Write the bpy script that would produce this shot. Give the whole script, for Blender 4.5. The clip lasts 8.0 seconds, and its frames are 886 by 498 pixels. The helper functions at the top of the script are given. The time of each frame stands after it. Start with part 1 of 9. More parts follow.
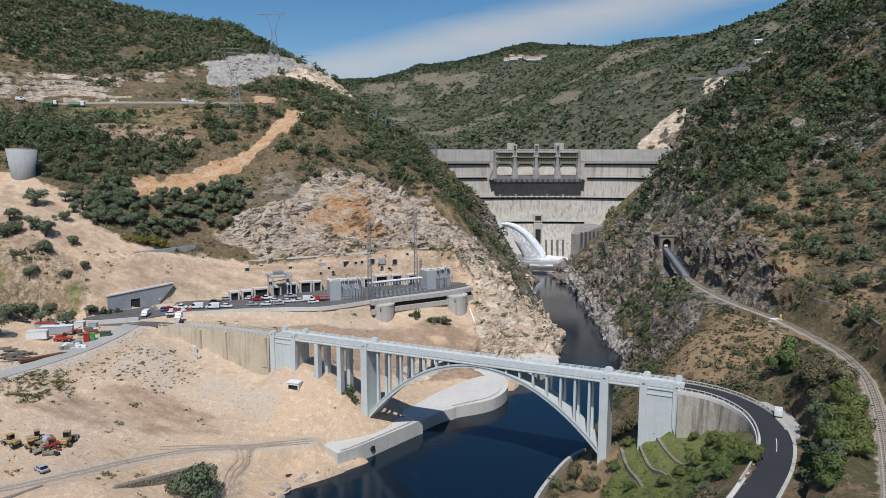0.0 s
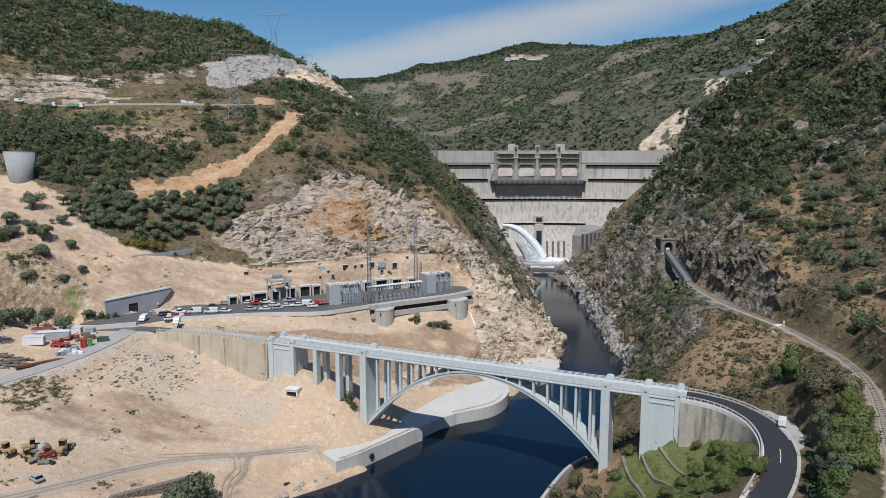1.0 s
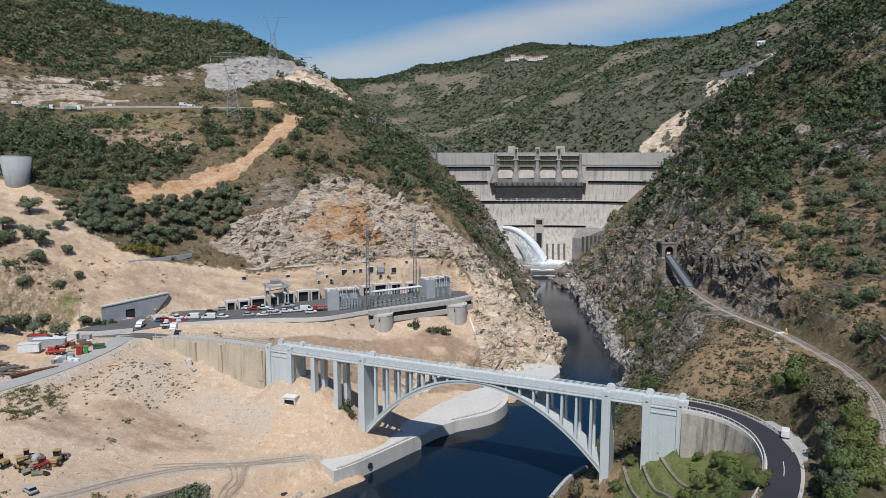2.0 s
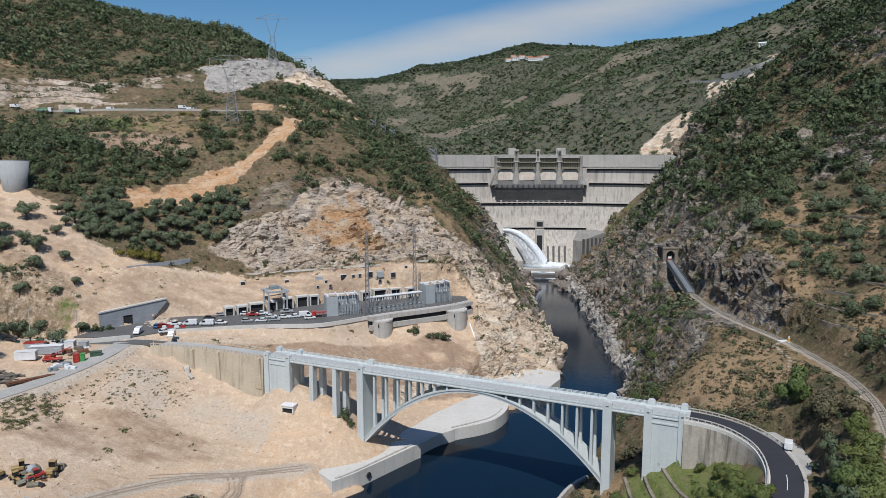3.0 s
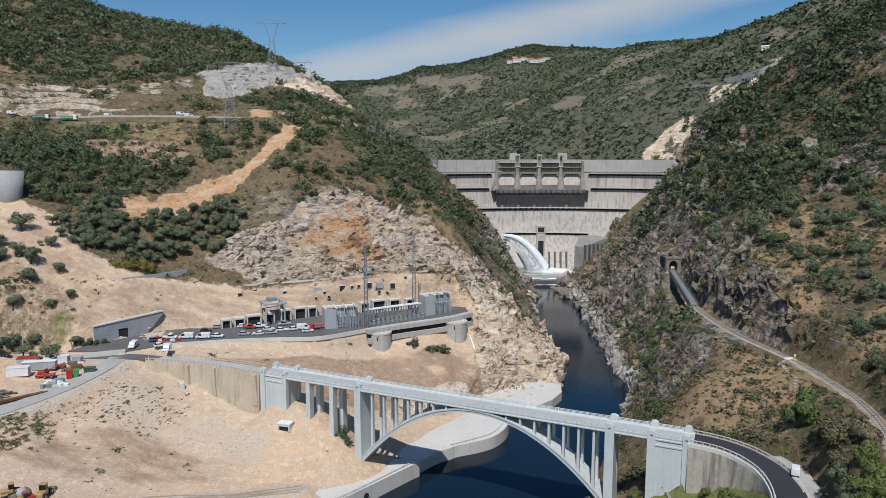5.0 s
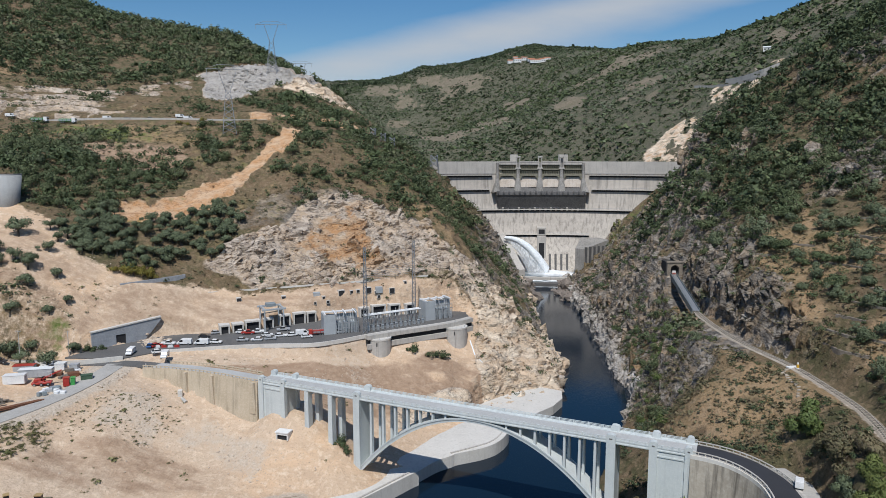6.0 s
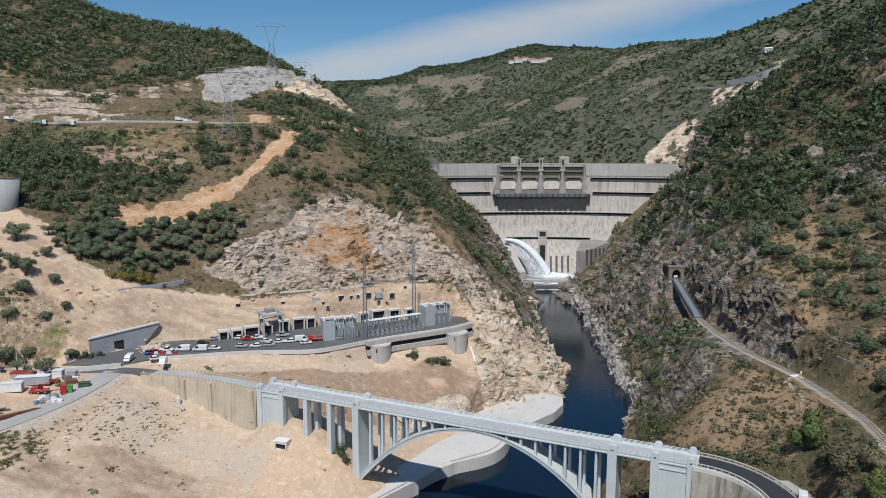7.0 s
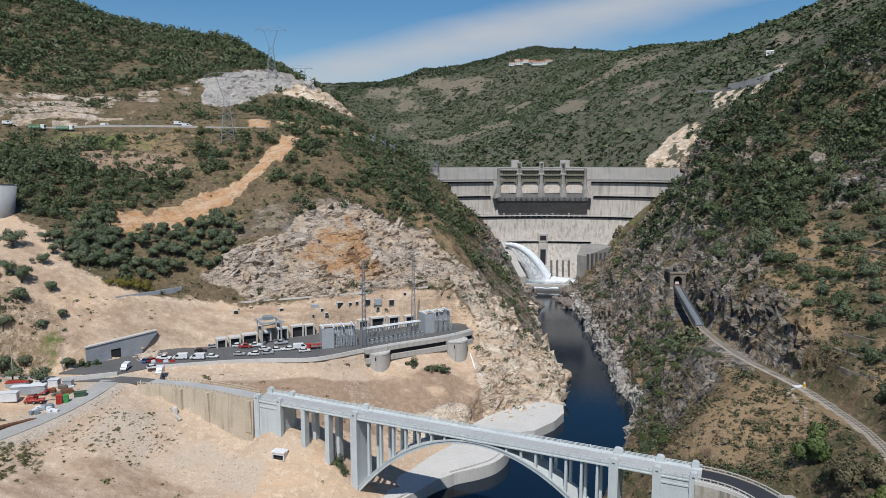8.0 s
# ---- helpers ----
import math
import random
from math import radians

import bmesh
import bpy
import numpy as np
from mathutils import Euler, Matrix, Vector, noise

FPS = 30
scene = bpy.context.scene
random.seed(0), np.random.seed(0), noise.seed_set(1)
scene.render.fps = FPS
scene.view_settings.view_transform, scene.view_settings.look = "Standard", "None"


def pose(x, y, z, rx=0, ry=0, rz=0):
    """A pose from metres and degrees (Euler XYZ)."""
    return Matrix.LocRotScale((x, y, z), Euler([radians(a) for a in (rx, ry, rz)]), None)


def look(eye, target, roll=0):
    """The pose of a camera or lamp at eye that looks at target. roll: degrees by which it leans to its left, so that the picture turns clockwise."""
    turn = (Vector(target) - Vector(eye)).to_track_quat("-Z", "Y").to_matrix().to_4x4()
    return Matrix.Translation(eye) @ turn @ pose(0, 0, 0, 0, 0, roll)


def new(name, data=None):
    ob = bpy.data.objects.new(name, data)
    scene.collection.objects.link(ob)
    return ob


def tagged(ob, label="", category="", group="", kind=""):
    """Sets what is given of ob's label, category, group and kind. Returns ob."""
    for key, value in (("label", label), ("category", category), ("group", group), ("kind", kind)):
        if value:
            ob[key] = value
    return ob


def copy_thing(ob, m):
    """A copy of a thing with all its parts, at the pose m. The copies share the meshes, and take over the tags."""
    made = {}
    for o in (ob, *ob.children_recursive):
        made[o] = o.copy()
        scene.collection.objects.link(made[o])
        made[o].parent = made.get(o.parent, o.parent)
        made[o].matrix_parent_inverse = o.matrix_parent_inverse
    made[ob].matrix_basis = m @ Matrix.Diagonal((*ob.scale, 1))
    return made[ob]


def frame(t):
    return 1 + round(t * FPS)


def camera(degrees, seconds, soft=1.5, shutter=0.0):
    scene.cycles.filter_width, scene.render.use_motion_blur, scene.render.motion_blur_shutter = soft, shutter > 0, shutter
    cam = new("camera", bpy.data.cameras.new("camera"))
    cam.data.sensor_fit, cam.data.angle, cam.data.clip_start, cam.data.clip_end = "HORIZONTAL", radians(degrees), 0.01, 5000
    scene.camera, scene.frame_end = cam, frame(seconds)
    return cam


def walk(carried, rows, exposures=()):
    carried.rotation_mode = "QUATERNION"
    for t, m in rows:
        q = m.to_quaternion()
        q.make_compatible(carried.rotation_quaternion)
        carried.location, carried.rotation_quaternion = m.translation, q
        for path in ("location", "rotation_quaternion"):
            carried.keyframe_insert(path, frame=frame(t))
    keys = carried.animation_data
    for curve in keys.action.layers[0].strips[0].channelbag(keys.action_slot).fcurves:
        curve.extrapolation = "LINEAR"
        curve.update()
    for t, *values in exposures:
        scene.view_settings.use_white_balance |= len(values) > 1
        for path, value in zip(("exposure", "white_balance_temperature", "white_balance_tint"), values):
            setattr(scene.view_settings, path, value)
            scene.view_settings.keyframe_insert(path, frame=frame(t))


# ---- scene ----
cam = camera(65.0, 8.0, 0.85)
PATH = [
    (0, (-0.180, -4.612, 84.033), (-0.375, -2.638, 83.777), 0.0),
    (0.5, (-0.111, -3.417, 84.753), (-0.308, -1.444, 84.495), 0.0),
    (1, (-0.019, -2.440, 85.608), (-0.217, -0.467, 85.350), 0.0),
    (1.5, (0.035, -1.254, 86.449), (-0.163, 0.719, 86.191), 0.0),
    (3, (0.156, 1.900, 89.416), (-0.044, 3.874, 89.156), 0.0),
    (3.5, (0.276, 2.996, 90.415), (0.075, 4.969, 90.156), 0.0),
    (4, (0.307, 4.023, 91.437), (0.105, 5.996, 91.177), 0.0),
    (4.5, (0.360, 5.076, 92.358), (0.157, 7.048, 92.099), 0.0),
    (6, (0.460, 8.311, 95.356), (0.254, 10.283, 95.094), 0.0),
    (6.5, (0.503, 9.311, 96.365), (0.296, 11.282, 96.102), 0.0),
    (7, (0.598, 10.304, 97.431), (0.389, 12.276, 97.167), 0.0),
    (7.5, (0.729, 11.372, 98.370), (0.519, 13.344, 98.107), 0.0),
    (8, (0.730, 12.654, 99.269), (0.519, 14.627, 99.009), 0.0),
]
walk(cam, [(t, look(eye, target, roll)) for t, eye, target, roll in PATH])

# ---- light ----
SUN_FROM = Vector((-0.01, -0.65, 1.0)).normalized()
sun = new("sun", bpy.data.lights.new("sun", "SUN"))
sun.data.energy, sun.data.angle, sun.data.color = 5.0, radians(0.53), (0.96, 0.955, 0.942)
sun.matrix_world = look((0, 0, 400), Vector((0, 0, 400)) - SUN_FROM)
scene.view_settings.exposure = -0.32

world = bpy.data.worlds.new("sky")
scene.world = world
world.use_nodes = True
wn, wl = world.node_tree.nodes, world.node_tree.links
wn.clear()
sky = wn.new("ShaderNodeTexSky")
sky.sky_type, sky.sun_disc = "NISHITA", False
sky.sun_elevation = math.asin(SUN_FROM.z)
sky.sun_rotation = math.atan2(SUN_FROM.x, SUN_FROM.y)
sky.air_density, sky.dust_density, sky.ozone_density = 1.0, 0.25, 3.2
coord = wn.new("ShaderNodeTexCoord")
stretch = wn.new("ShaderNodeMapping")
stretch.inputs["Rotation"].default_value = (0, radians(-12), 0)
stretch.inputs["Scale"].default_value = (1.0, 0.9, 4.2)
puffs = wn.new("ShaderNodeTexNoise")
puffs.inputs["Scale"].default_value, puffs.inputs["Detail"].default_value, puffs.inputs["Roughness"].default_value = 1.3, 9, 0.55
ramp = wn.new("ShaderNodeMapRange")
ramp.inputs["From Min"].default_value, ramp.inputs["From Max"].default_value = 0.50, 0.92
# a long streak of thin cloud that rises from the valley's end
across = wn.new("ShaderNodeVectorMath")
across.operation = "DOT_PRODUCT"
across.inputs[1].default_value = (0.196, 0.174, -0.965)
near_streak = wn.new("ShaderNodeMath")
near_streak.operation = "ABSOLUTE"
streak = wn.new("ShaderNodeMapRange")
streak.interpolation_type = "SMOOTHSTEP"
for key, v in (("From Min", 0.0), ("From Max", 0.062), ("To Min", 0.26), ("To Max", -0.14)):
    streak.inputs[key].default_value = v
cover_sum = wn.new("ShaderNodeMath")
cover_sum.operation = "ADD"
vivid = wn.new("ShaderNodeHueSaturation")
vivid.inputs["Saturation"].default_value, vivid.inputs["Value"].default_value = 1.30, 1.58
white = wn.new("ShaderNodeMix")
white.data_type = "RGBA"
white.inputs["B"].default_value = (9.3, 9.7, 10.3, 1)
sky_out, background = wn.new("ShaderNodeOutputWorld"), wn.new("ShaderNodeBackground")
background.inputs["Strength"].default_value = 0.070
for a, b in ((coord.outputs["Generated"], stretch.inputs["Vector"]), (stretch.outputs["Vector"], puffs.inputs["Vector"]),
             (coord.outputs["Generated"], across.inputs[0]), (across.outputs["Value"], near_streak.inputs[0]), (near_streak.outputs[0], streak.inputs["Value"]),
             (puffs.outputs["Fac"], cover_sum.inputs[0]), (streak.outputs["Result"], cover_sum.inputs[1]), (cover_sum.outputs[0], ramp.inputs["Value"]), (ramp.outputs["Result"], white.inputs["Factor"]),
             (sky.outputs["Color"], vivid.inputs["Color"]), (vivid.outputs["Color"], white.inputs["A"]), (white.outputs["Result"], background.inputs["Color"]),
             (background.outputs["Background"], sky_out.inputs["Surface"])):
    wl.new(a, b)

# ---- materials ----
def material(name, rough=0.8, metal=0.0, spec=0.4):
    m = bpy.data.materials.new(name)
    m.use_nodes = True
    b = m.node_tree.nodes["Principled BSDF"]
    b.inputs["Roughness"].default_value, b.inputs["Metallic"].default_value = rough, metal
    b.inputs["Specular IOR Level"].default_value = spec
    return m, m.node_tree.nodes, m.node_tree.links, b


def noise_node(n, l, scale, detail=6.0, rough=0.6, stretch_by=None, world_space=False):
    c = n.new("ShaderNodeNewGeometry").outputs["Position"] if world_space else n.new("ShaderNodeTexCoord").outputs["Object"]
    if stretch_by:
        mp = n.new("ShaderNodeMapping")
        mp.inputs["Scale"].default_value = stretch_by
        l.new(c, mp.inputs["Vector"])
        c = mp.outputs["Vector"]
    t = n.new("ShaderNodeTexNoise")
    t.inputs["Scale"].default_value, t.inputs["Detail"].default_value, t.inputs["Roughness"].default_value = scale, detail, rough
    l.new(c, t.inputs["Vector"])
    return t.outputs["Fac"]


def remap(n, l, value, lo, hi, a=0.0, b=1.0):
    r = n.new("ShaderNodeMapRange")
    for k, v in zip(("From Min", "From Max", "To Min", "To Max"), (lo, hi, a, b)):
        r.inputs[k].default_value = v
    l.new(value, r.inputs["Value"])
    return r.outputs["Result"]


def blend(n, l, fac, a, b, mode="MIX"):
    x = n.new("ShaderNodeMix")
    x.data_type, x.blend_type = "RGBA", mode
    for key, v in (("Factor", fac), ("A", a), ("B", b)):
        if isinstance(v, (int, float)):
            x.inputs[key].default_value = v
        elif isinstance(v, tuple):
            x.inputs[key].default_value = (*v, 1)
        else:
            l.new(v, x.inputs[key])
    return x.outputs["Result"]


def times(n, l, a, b):
    x = n.new("ShaderNodeMath")
    x.operation = "MULTIPLY"
    for i, v in enumerate((a, b)):
        if isinstance(v, (int, float)):
            x.inputs[i].default_value = v
        else:
            l.new(v, x.inputs[i])
    return x.outputs[0]


def relief(n, l, b, height, strength, distance):
    x = n.new("ShaderNodeBump")
    x.inputs["Strength"].default_value, x.inputs["Distance"].default_value = strength, distance
    l.new(height, x.inputs["Height"])
    l.new(x.outputs["Normal"], b.inputs["Normal"])


def worn(name, base, dark, light, scale=0.6, fine=8.0, rough=0.8, metal=0.0, bump=0.02, streaks=0.0, spec=0.4, world_space=False, run_scale=1.0):
    """A surface with a base colour, patches of a darker and a lighter tone at two scales, and rain streaks."""
    m, n, l, b = material(name, rough, metal, spec)
    big = noise_node(n, l, scale, world_space=world_space)
    small = noise_node(n, l, fine, world_space=world_space)
    col = blend(n, l, remap(n, l, big, 0.35, 0.7), dark, base)
    col = blend(n, l, remap(n, l, small, 0.45, 0.75, 0, 0.7), col, light)
    if streaks:
        run = noise_node(n, l, 0.5, 8, 0.65, (1.6, 1.6, 0.06) if run_scale >= 1 else (1.9 * run_scale ** 0.5, 1.9 * run_scale ** 0.5, 0.014), world_space)
        col = blend(n, l, remap(n, l, run, 0.52 - 0.04 * (run_scale < 1), 0.72 - 0.06 * (run_scale < 1), 0, streaks), col, tuple(0.35 * c for c in dark))
    l.new(col, b.inputs["Base Color"])
    relief(n, l, b, small, 0.5, bump)
    l.new(remap(n, l, small, 0.3, 0.7, rough - 0.08, min(1, rough + 0.08)), b.inputs["Roughness"])
    return m


def attr(n, name):
    a = n.new("ShaderNodeAttribute")
    a.attribute_name = name
    return a.outputs["Fac"]


def veins(n, l, scale, width, turn, squash, detail=5):
    """Thin winding lines, 1 on the line: joints in rock."""
    mp = n.new("ShaderNodeMapping")
    mp.inputs["Rotation"].default_value, mp.inputs["Scale"].default_value = turn, squash
    l.new(n.new("ShaderNodeTexCoord").outputs["Object"], mp.inputs["Vector"])
    t = n.new("ShaderNodeTexNoise")
    t.inputs["Scale"].default_value, t.inputs["Detail"].default_value, t.inputs["Roughness"].default_value = scale, detail, 0.55
    l.new(mp.outputs["Vector"], t.inputs["Vector"])
    d = n.new("ShaderNodeMath")
    d.operation = "SUBTRACT"
    l.new(t.outputs["Fac"], d.inputs[0])
    d.inputs[1].default_value = 0.5
    a = n.new("ShaderNodeMath")
    a.operation = "ABSOLUTE"
    l.new(d.outputs[0], a.inputs[0])
    return remap(n, l, a.outputs[0], 0.0, width, 1, 0), t.outputs["Fac"]


def ragged_edge(n, l, weight, grain, reach=1.3, lo=0.40, hi=0.60):
    """Turns a soft weight into patches with crisp, ragged borders."""
    shift = remap(n, l, grain, 0.0, 1.0, -0.5 * reach, 0.5 * reach)
    add = n.new("ShaderNodeMath")
    add.operation = "ADD"
    l.new(weight, add.inputs[0])
    l.new(shift, add.inputs[1])
    return remap(n, l, add.outputs[0], lo, hi)


def ground_material():
    m, n, l, b = material("hillside_soil", 0.95, 0, 0.2)
    big = noise_node(n, l, 0.012, 8, 0.6)
    mid = noise_node(n, l, 0.07, 9, 0.65)
    fine = noise_node(n, l, 0.5, 9, 0.72)
    grit = noise_node(n, l, 1.6, 6, 0.75)
    patch = noise_node(n, l, 0.16, 8, 0.62)
    swept = noise_node(n, l, 0.22, 8, 0.65, (0.35, 1.0, 1.0))
    joint, _j = veins(n, l, 0.30, 0.016, (0.3, 0.75, 0.2), (0.28, 0.5, 1.1), 3)
    split, _s = veins(n, l, 0.26, 0.013, (-0.3, -0.9, 0.5), (0.35, 0.5, 1.0), 3)
    _l, layers = veins(n, l, 0.26, 0.02, (0.3, 0.75, 0.2), (0.45, 0.6, 1.2), 9)
    _h, shards = veins(n, l, 0.30, 0.02, (-0.4, -0.5, 0.5), (0.6, 0.7, 1.2), 8)
    # dry scrub ground: brown earth, dry grass, green herbs
    scrub = blend(n, l, remap(n, l, mid, 0.42, 0.60), (0.182, 0.124, 0.074), (0.106, 0.091, 0.048))
    scrub = blend(n, l, remap(n, l, fine, 0.48, 0.62, 0, 0.9), scrub, (0.265, 0.190, 0.118))
    scrub = blend(n, l, remap(n, l, patch, 0.50, 0.60, 0, 0.6), scrub, (0.080, 0.086, 0.038))
    scrub = blend(n, l, remap(n, l, grit, 0.52, 0.66, 0, 0.85), scrub, (0.045, 0.046, 0.028))
    # dry grass and pale soil
    dry = blend(n, l, remap(n, l, mid, 0.40, 0.60), (0.365, 0.243, 0.138), (0.262, 0.182, 0.096))
    dry = blend(n, l, remap(n, l, fine, 0.48, 0.64, 0, 0.8), dry, (0.37, 0.272, 0.17))
    dry = blend(n, l, remap(n, l, grit, 0.52, 0.66, 0, 0.75), dry, (0.095, 0.080, 0.048))
    # bare construction earth
    earth = blend(n, l, remap(n, l, mid, 0.40, 0.62), (0.64, 0.443, 0.287), (0.57, 0.417, 0.29))
    earth = blend(n, l, remap(n, l, big, 0.47, 0.58, 0, 0.8), earth, (0.56, 0.432, 0.318))
    earth = blend(n, l, remap(n, l, swept, 0.46, 0.62, 0, 0.75), earth, (0.52, 0.374, 0.257))
    earth = blend(n, l, remap(n, l, fine, 0.50, 0.66, 0, 0.8), earth, (0.75, 0.60, 0.445))
    earth = blend(n, l, remap(n, l, grit, 0.52, 0.66, 0, 0.6), earth, (0.36, 0.26, 0.175))
    # granite: dark weathered crags, the fresh grey face of the cliff, pale broken rock
    rock = blend(n, l, remap(n, l, layers, 0.45, 0.56), (0.165, 0.148, 0.130), (0.37, 0.325, 0.275))
    rock = blend(n, l, remap(n, l, shards, 0.50, 0.58, 0, 0.8), rock, (0.135, 0.120, 0.106))
    rock = blend(n, l, remap(n, l, patch, 0.47, 0.60, 0, 0.75), rock, (0.36, 0.265, 0.17))
    rock = blend(n, l, remap(n, l, grit, 0.54, 0.68, 0, 0.6), rock, (0.45, 0.395, 0.335))
    cliff = blend(n, l, remap(n, l, layers, 0.42, 0.55), (0.43, 0.345, 0.27), (0.63, 0.525, 0.425))
    cliff = blend(n, l, remap(n, l, mid, 0.44, 0.58, 0, 0.8), cliff, (0.57, 0.42, 0.285))
    cliff = blend(n, l, remap(n, l, shards, 0.53, 0.60, 0, 0.6), cliff, (0.32, 0.262, 0.215))
    cliff = blend(n, l, remap(n, l, fine, 0.50, 0.66, 0, 0.7), cliff, (0.68, 0.59, 0.50))
    rust = blend(n, l, remap(n, l, layers, 0.42, 0.60), (0.49, 0.27, 0.13), (0.55, 0.38, 0.245))
    rust = blend(n, l, remap(n, l, fine, 0.46, 0.64, 0, 0.6), rust, (0.60, 0.43, 0.285))
    pale = blend(n, l, remap(n, l, layers, 0.4, 0.6), (0.66, 0.50, 0.355), (0.80, 0.67, 0.52))
    pale = blend(n, l, remap(n, l, shards, 0.50, 0.60, 0, 0.4), pale, (0.50, 0.36, 0.24))
    for_joints = blend(n, l, 1.0, joint, split, "LIGHTEN")
    rock = blend(n, l, times(n, l, for_joints, 0.8), rock, (0.045, 0.038, 0.032))
    cliff = blend(n, l, times(n, l, for_joints, 0.7), cliff, (0.095, 0.075, 0.060))
    rust = blend(n, l, times(n, l, for_joints, 0.6), rust, (0.18, 0.095, 0.050))
    pale = blend(n, l, times(n, l, for_joints, 0.4), pale, (0.21, 0.155, 0.11))
    grey = blend(n, l, remap(n, l, swept, 0.40, 0.60), (0.42, 0.385, 0.345), (0.54, 0.50, 0.455))
    grey = blend(n, l, remap(n, l, fine, 0.52, 0.66, 0, 0.7), grey, (0.27, 0.24, 0.212))
    # greyer soil for the far slopes: distance haze put into the ground colour
    haze_grey = blend(n, l, remap(n, l, mid, 0.42, 0.60), (0.112, 0.110, 0.070), (0.062, 0.076, 0.042))
    haze_grey = blend(n, l, remap(n, l, fine, 0.46, 0.62), haze_grey, (0.155, 0.138, 0.110))
    field = blend(n, l, remap(n, l, mid, 0.40, 0.60), (0.205, 0.166, 0.118), (0.150, 0.136, 0.088))
    field = blend(n, l, remap(n, l, fine, 0.48, 0.62, 0, 0.7), field, (0.275, 0.220, 0.170))
    herbs = blend(n, l, remap(n, l, fine, 0.4, 0.62), (0.125, 0.165, 0.040), (0.21, 0.205, 0.085))
    herbs = blend(n, l, remap(n, l, grit, 0.52, 0.66, 0, 0.6), herbs, (0.055, 0.068, 0.024))
    scrub = blend(n, l, attr(n, "haze_grey"), scrub, haze_grey)
    col = blend(n, l, ragged_edge(n, l, attr(n, "dry"), patch), scrub, dry)
    col = blend(n, l, ragged_edge(n, l, attr(n, "field"), mid, 0.9), col, field)
    col = blend(n, l, ragged_edge(n, l, attr(n, "earth"), fine, 1.0, 0.36, 0.64), col, earth)
    col = blend(n, l, ragged_edge(n, l, attr(n, "soil"), swept, 1.2, 0.30, 0.70), col, blend(n, l, remap(n, l, fine, 0.42, 0.66), (0.335, 0.226, 0.150), (0.45, 0.322, 0.224)))
    col = blend(n, l, ragged_edge(n, l, attr(n, "rock"), patch, 1.1), col, rock)
    col = blend(n, l, ragged_edge(n, l, attr(n, "cliff"), patch, 0.9), col, cliff)
    col = blend(n, l, ragged_edge(n, l, attr(n, "pale"), patch, 1.2), col, pale)
    col = blend(n, l, ragged_edge(n, l, attr(n, "grey"), patch, 0.8), col, grey)
    col = blend(n, l, ragged_edge(n, l, attr(n, "rust"), patch, 1.9, 0.36, 0.70), col, rust)
    col = blend(n, l, ragged_edge(n, l, attr(n, "meadow"), patch, 1.3), col, herbs)
    col = blend(n, l, ragged_edge(n, l, attr(n, "gravel"), fine, 1.2, 0.30, 0.70), col, blend(n, l, remap(n, l, grit, 0.4, 0.65), (0.44, 0.362, 0.282), (0.64, 0.54, 0.435)))
    col = blend(n, l, attr(n, "tyres"), col, (0.25, 0.20, 0.155))
    l.new(col, b.inputs["Base Color"])
    h = n.new("ShaderNodeMath")
    h.operation = "ADD"
    l.new(times(n, l, fine, remap(n, l, attr(n, "earth"), 0, 1, 1.0, 0.7)), h.inputs[0])
    hard = n.new("ShaderNodeMath")
    hard.operation = "MAXIMUM"
    l.new(attr(n, "rock"), hard.inputs[0])
    l.new(attr(n, "cliff"), hard.inputs[1])
    stepped = n.new("ShaderNodeMath")
    stepped.operation = "ADD"
    l.new(remap(n, l, layers, 0.40, 0.60, 0, 1.4), stepped.inputs[0])
    l.new(remap(n, l, shards, 0.42, 0.58, 0, 1.0), stepped.inputs[1])
    l.new(times(n, l, hard.outputs[0], stepped.outputs[0]), h.inputs[1])
    relief(n, l, b, h.outputs[0], 0.9, 1.1)
    return m


GROUND = ground_material()
CONCRETE = worn("weathered_concrete", (0.50, 0.465, 0.42), (0.40, 0.375, 0.34), (0.55, 0.515, 0.47), 0.08, 1.2, 0.88, 0, 0.02, 0.55)
DAM_CONCRETE = worn("streaked_dam_concrete", (0.55, 0.498, 0.437), (0.42, 0.378, 0.33), (0.62, 0.566, 0.50), 0.03, 0.4, 0.88, 0, 0.05, 0.62, 0.4, False, 0.36)
STAINED_WALL = worn("rain_streaked_wall", (0.44, 0.39, 0.32), (0.33, 0.29, 0.235), (0.52, 0.47, 0.40), 0.12, 1.2, 0.9, 0, 0.03, 0.85, 0.3, False, 0.7)
NEW_CONCRETE = worn("pale_new_concrete", (0.62, 0.59, 0.54), (0.54, 0.51, 0.46), (0.68, 0.65, 0.60), 0.1, 1.5, 0.85, 0, 0.02, 0.25)
BRIDGE_PAINT = worn("pale_grey_bridge_paint", (0.57, 0.60, 0.585), (0.49, 0.52, 0.51), (0.63, 0.65, 0.635), 0.2, 2.5, 0.7, 0, 0.01, 0.25)
ASPHALT = worn("asphalt", (0.034, 0.035, 0.042), (0.028, 0.029, 0.034), (0.050, 0.051, 0.056), 0.15, 4.0, 0.85, 0, 0.01)
OLD_ASPHALT = worn("dusty_grey_asphalt", (0.13, 0.125, 0.12), (0.09, 0.088, 0.086), (0.20, 0.185, 0.165), 0.08, 2.0, 0.9, 0, 0.01)
OCHRE_WALL = worn("stained_ochre_masonry", (0.56, 0.47, 0.35), (0.45, 0.37, 0.265), (0.63, 0.54, 0.42), 0.15, 2.0, 0.9, 0, 0.02, 0.5)
# near-black for hollows and undersides: their shade put into the colour
DARK = worn("recess_shade_black", (0.03, 0.03, 0.032), (0.02, 0.02, 0.022), (0.045, 0.045, 0.047), 0.3, 3.0, 0.9)
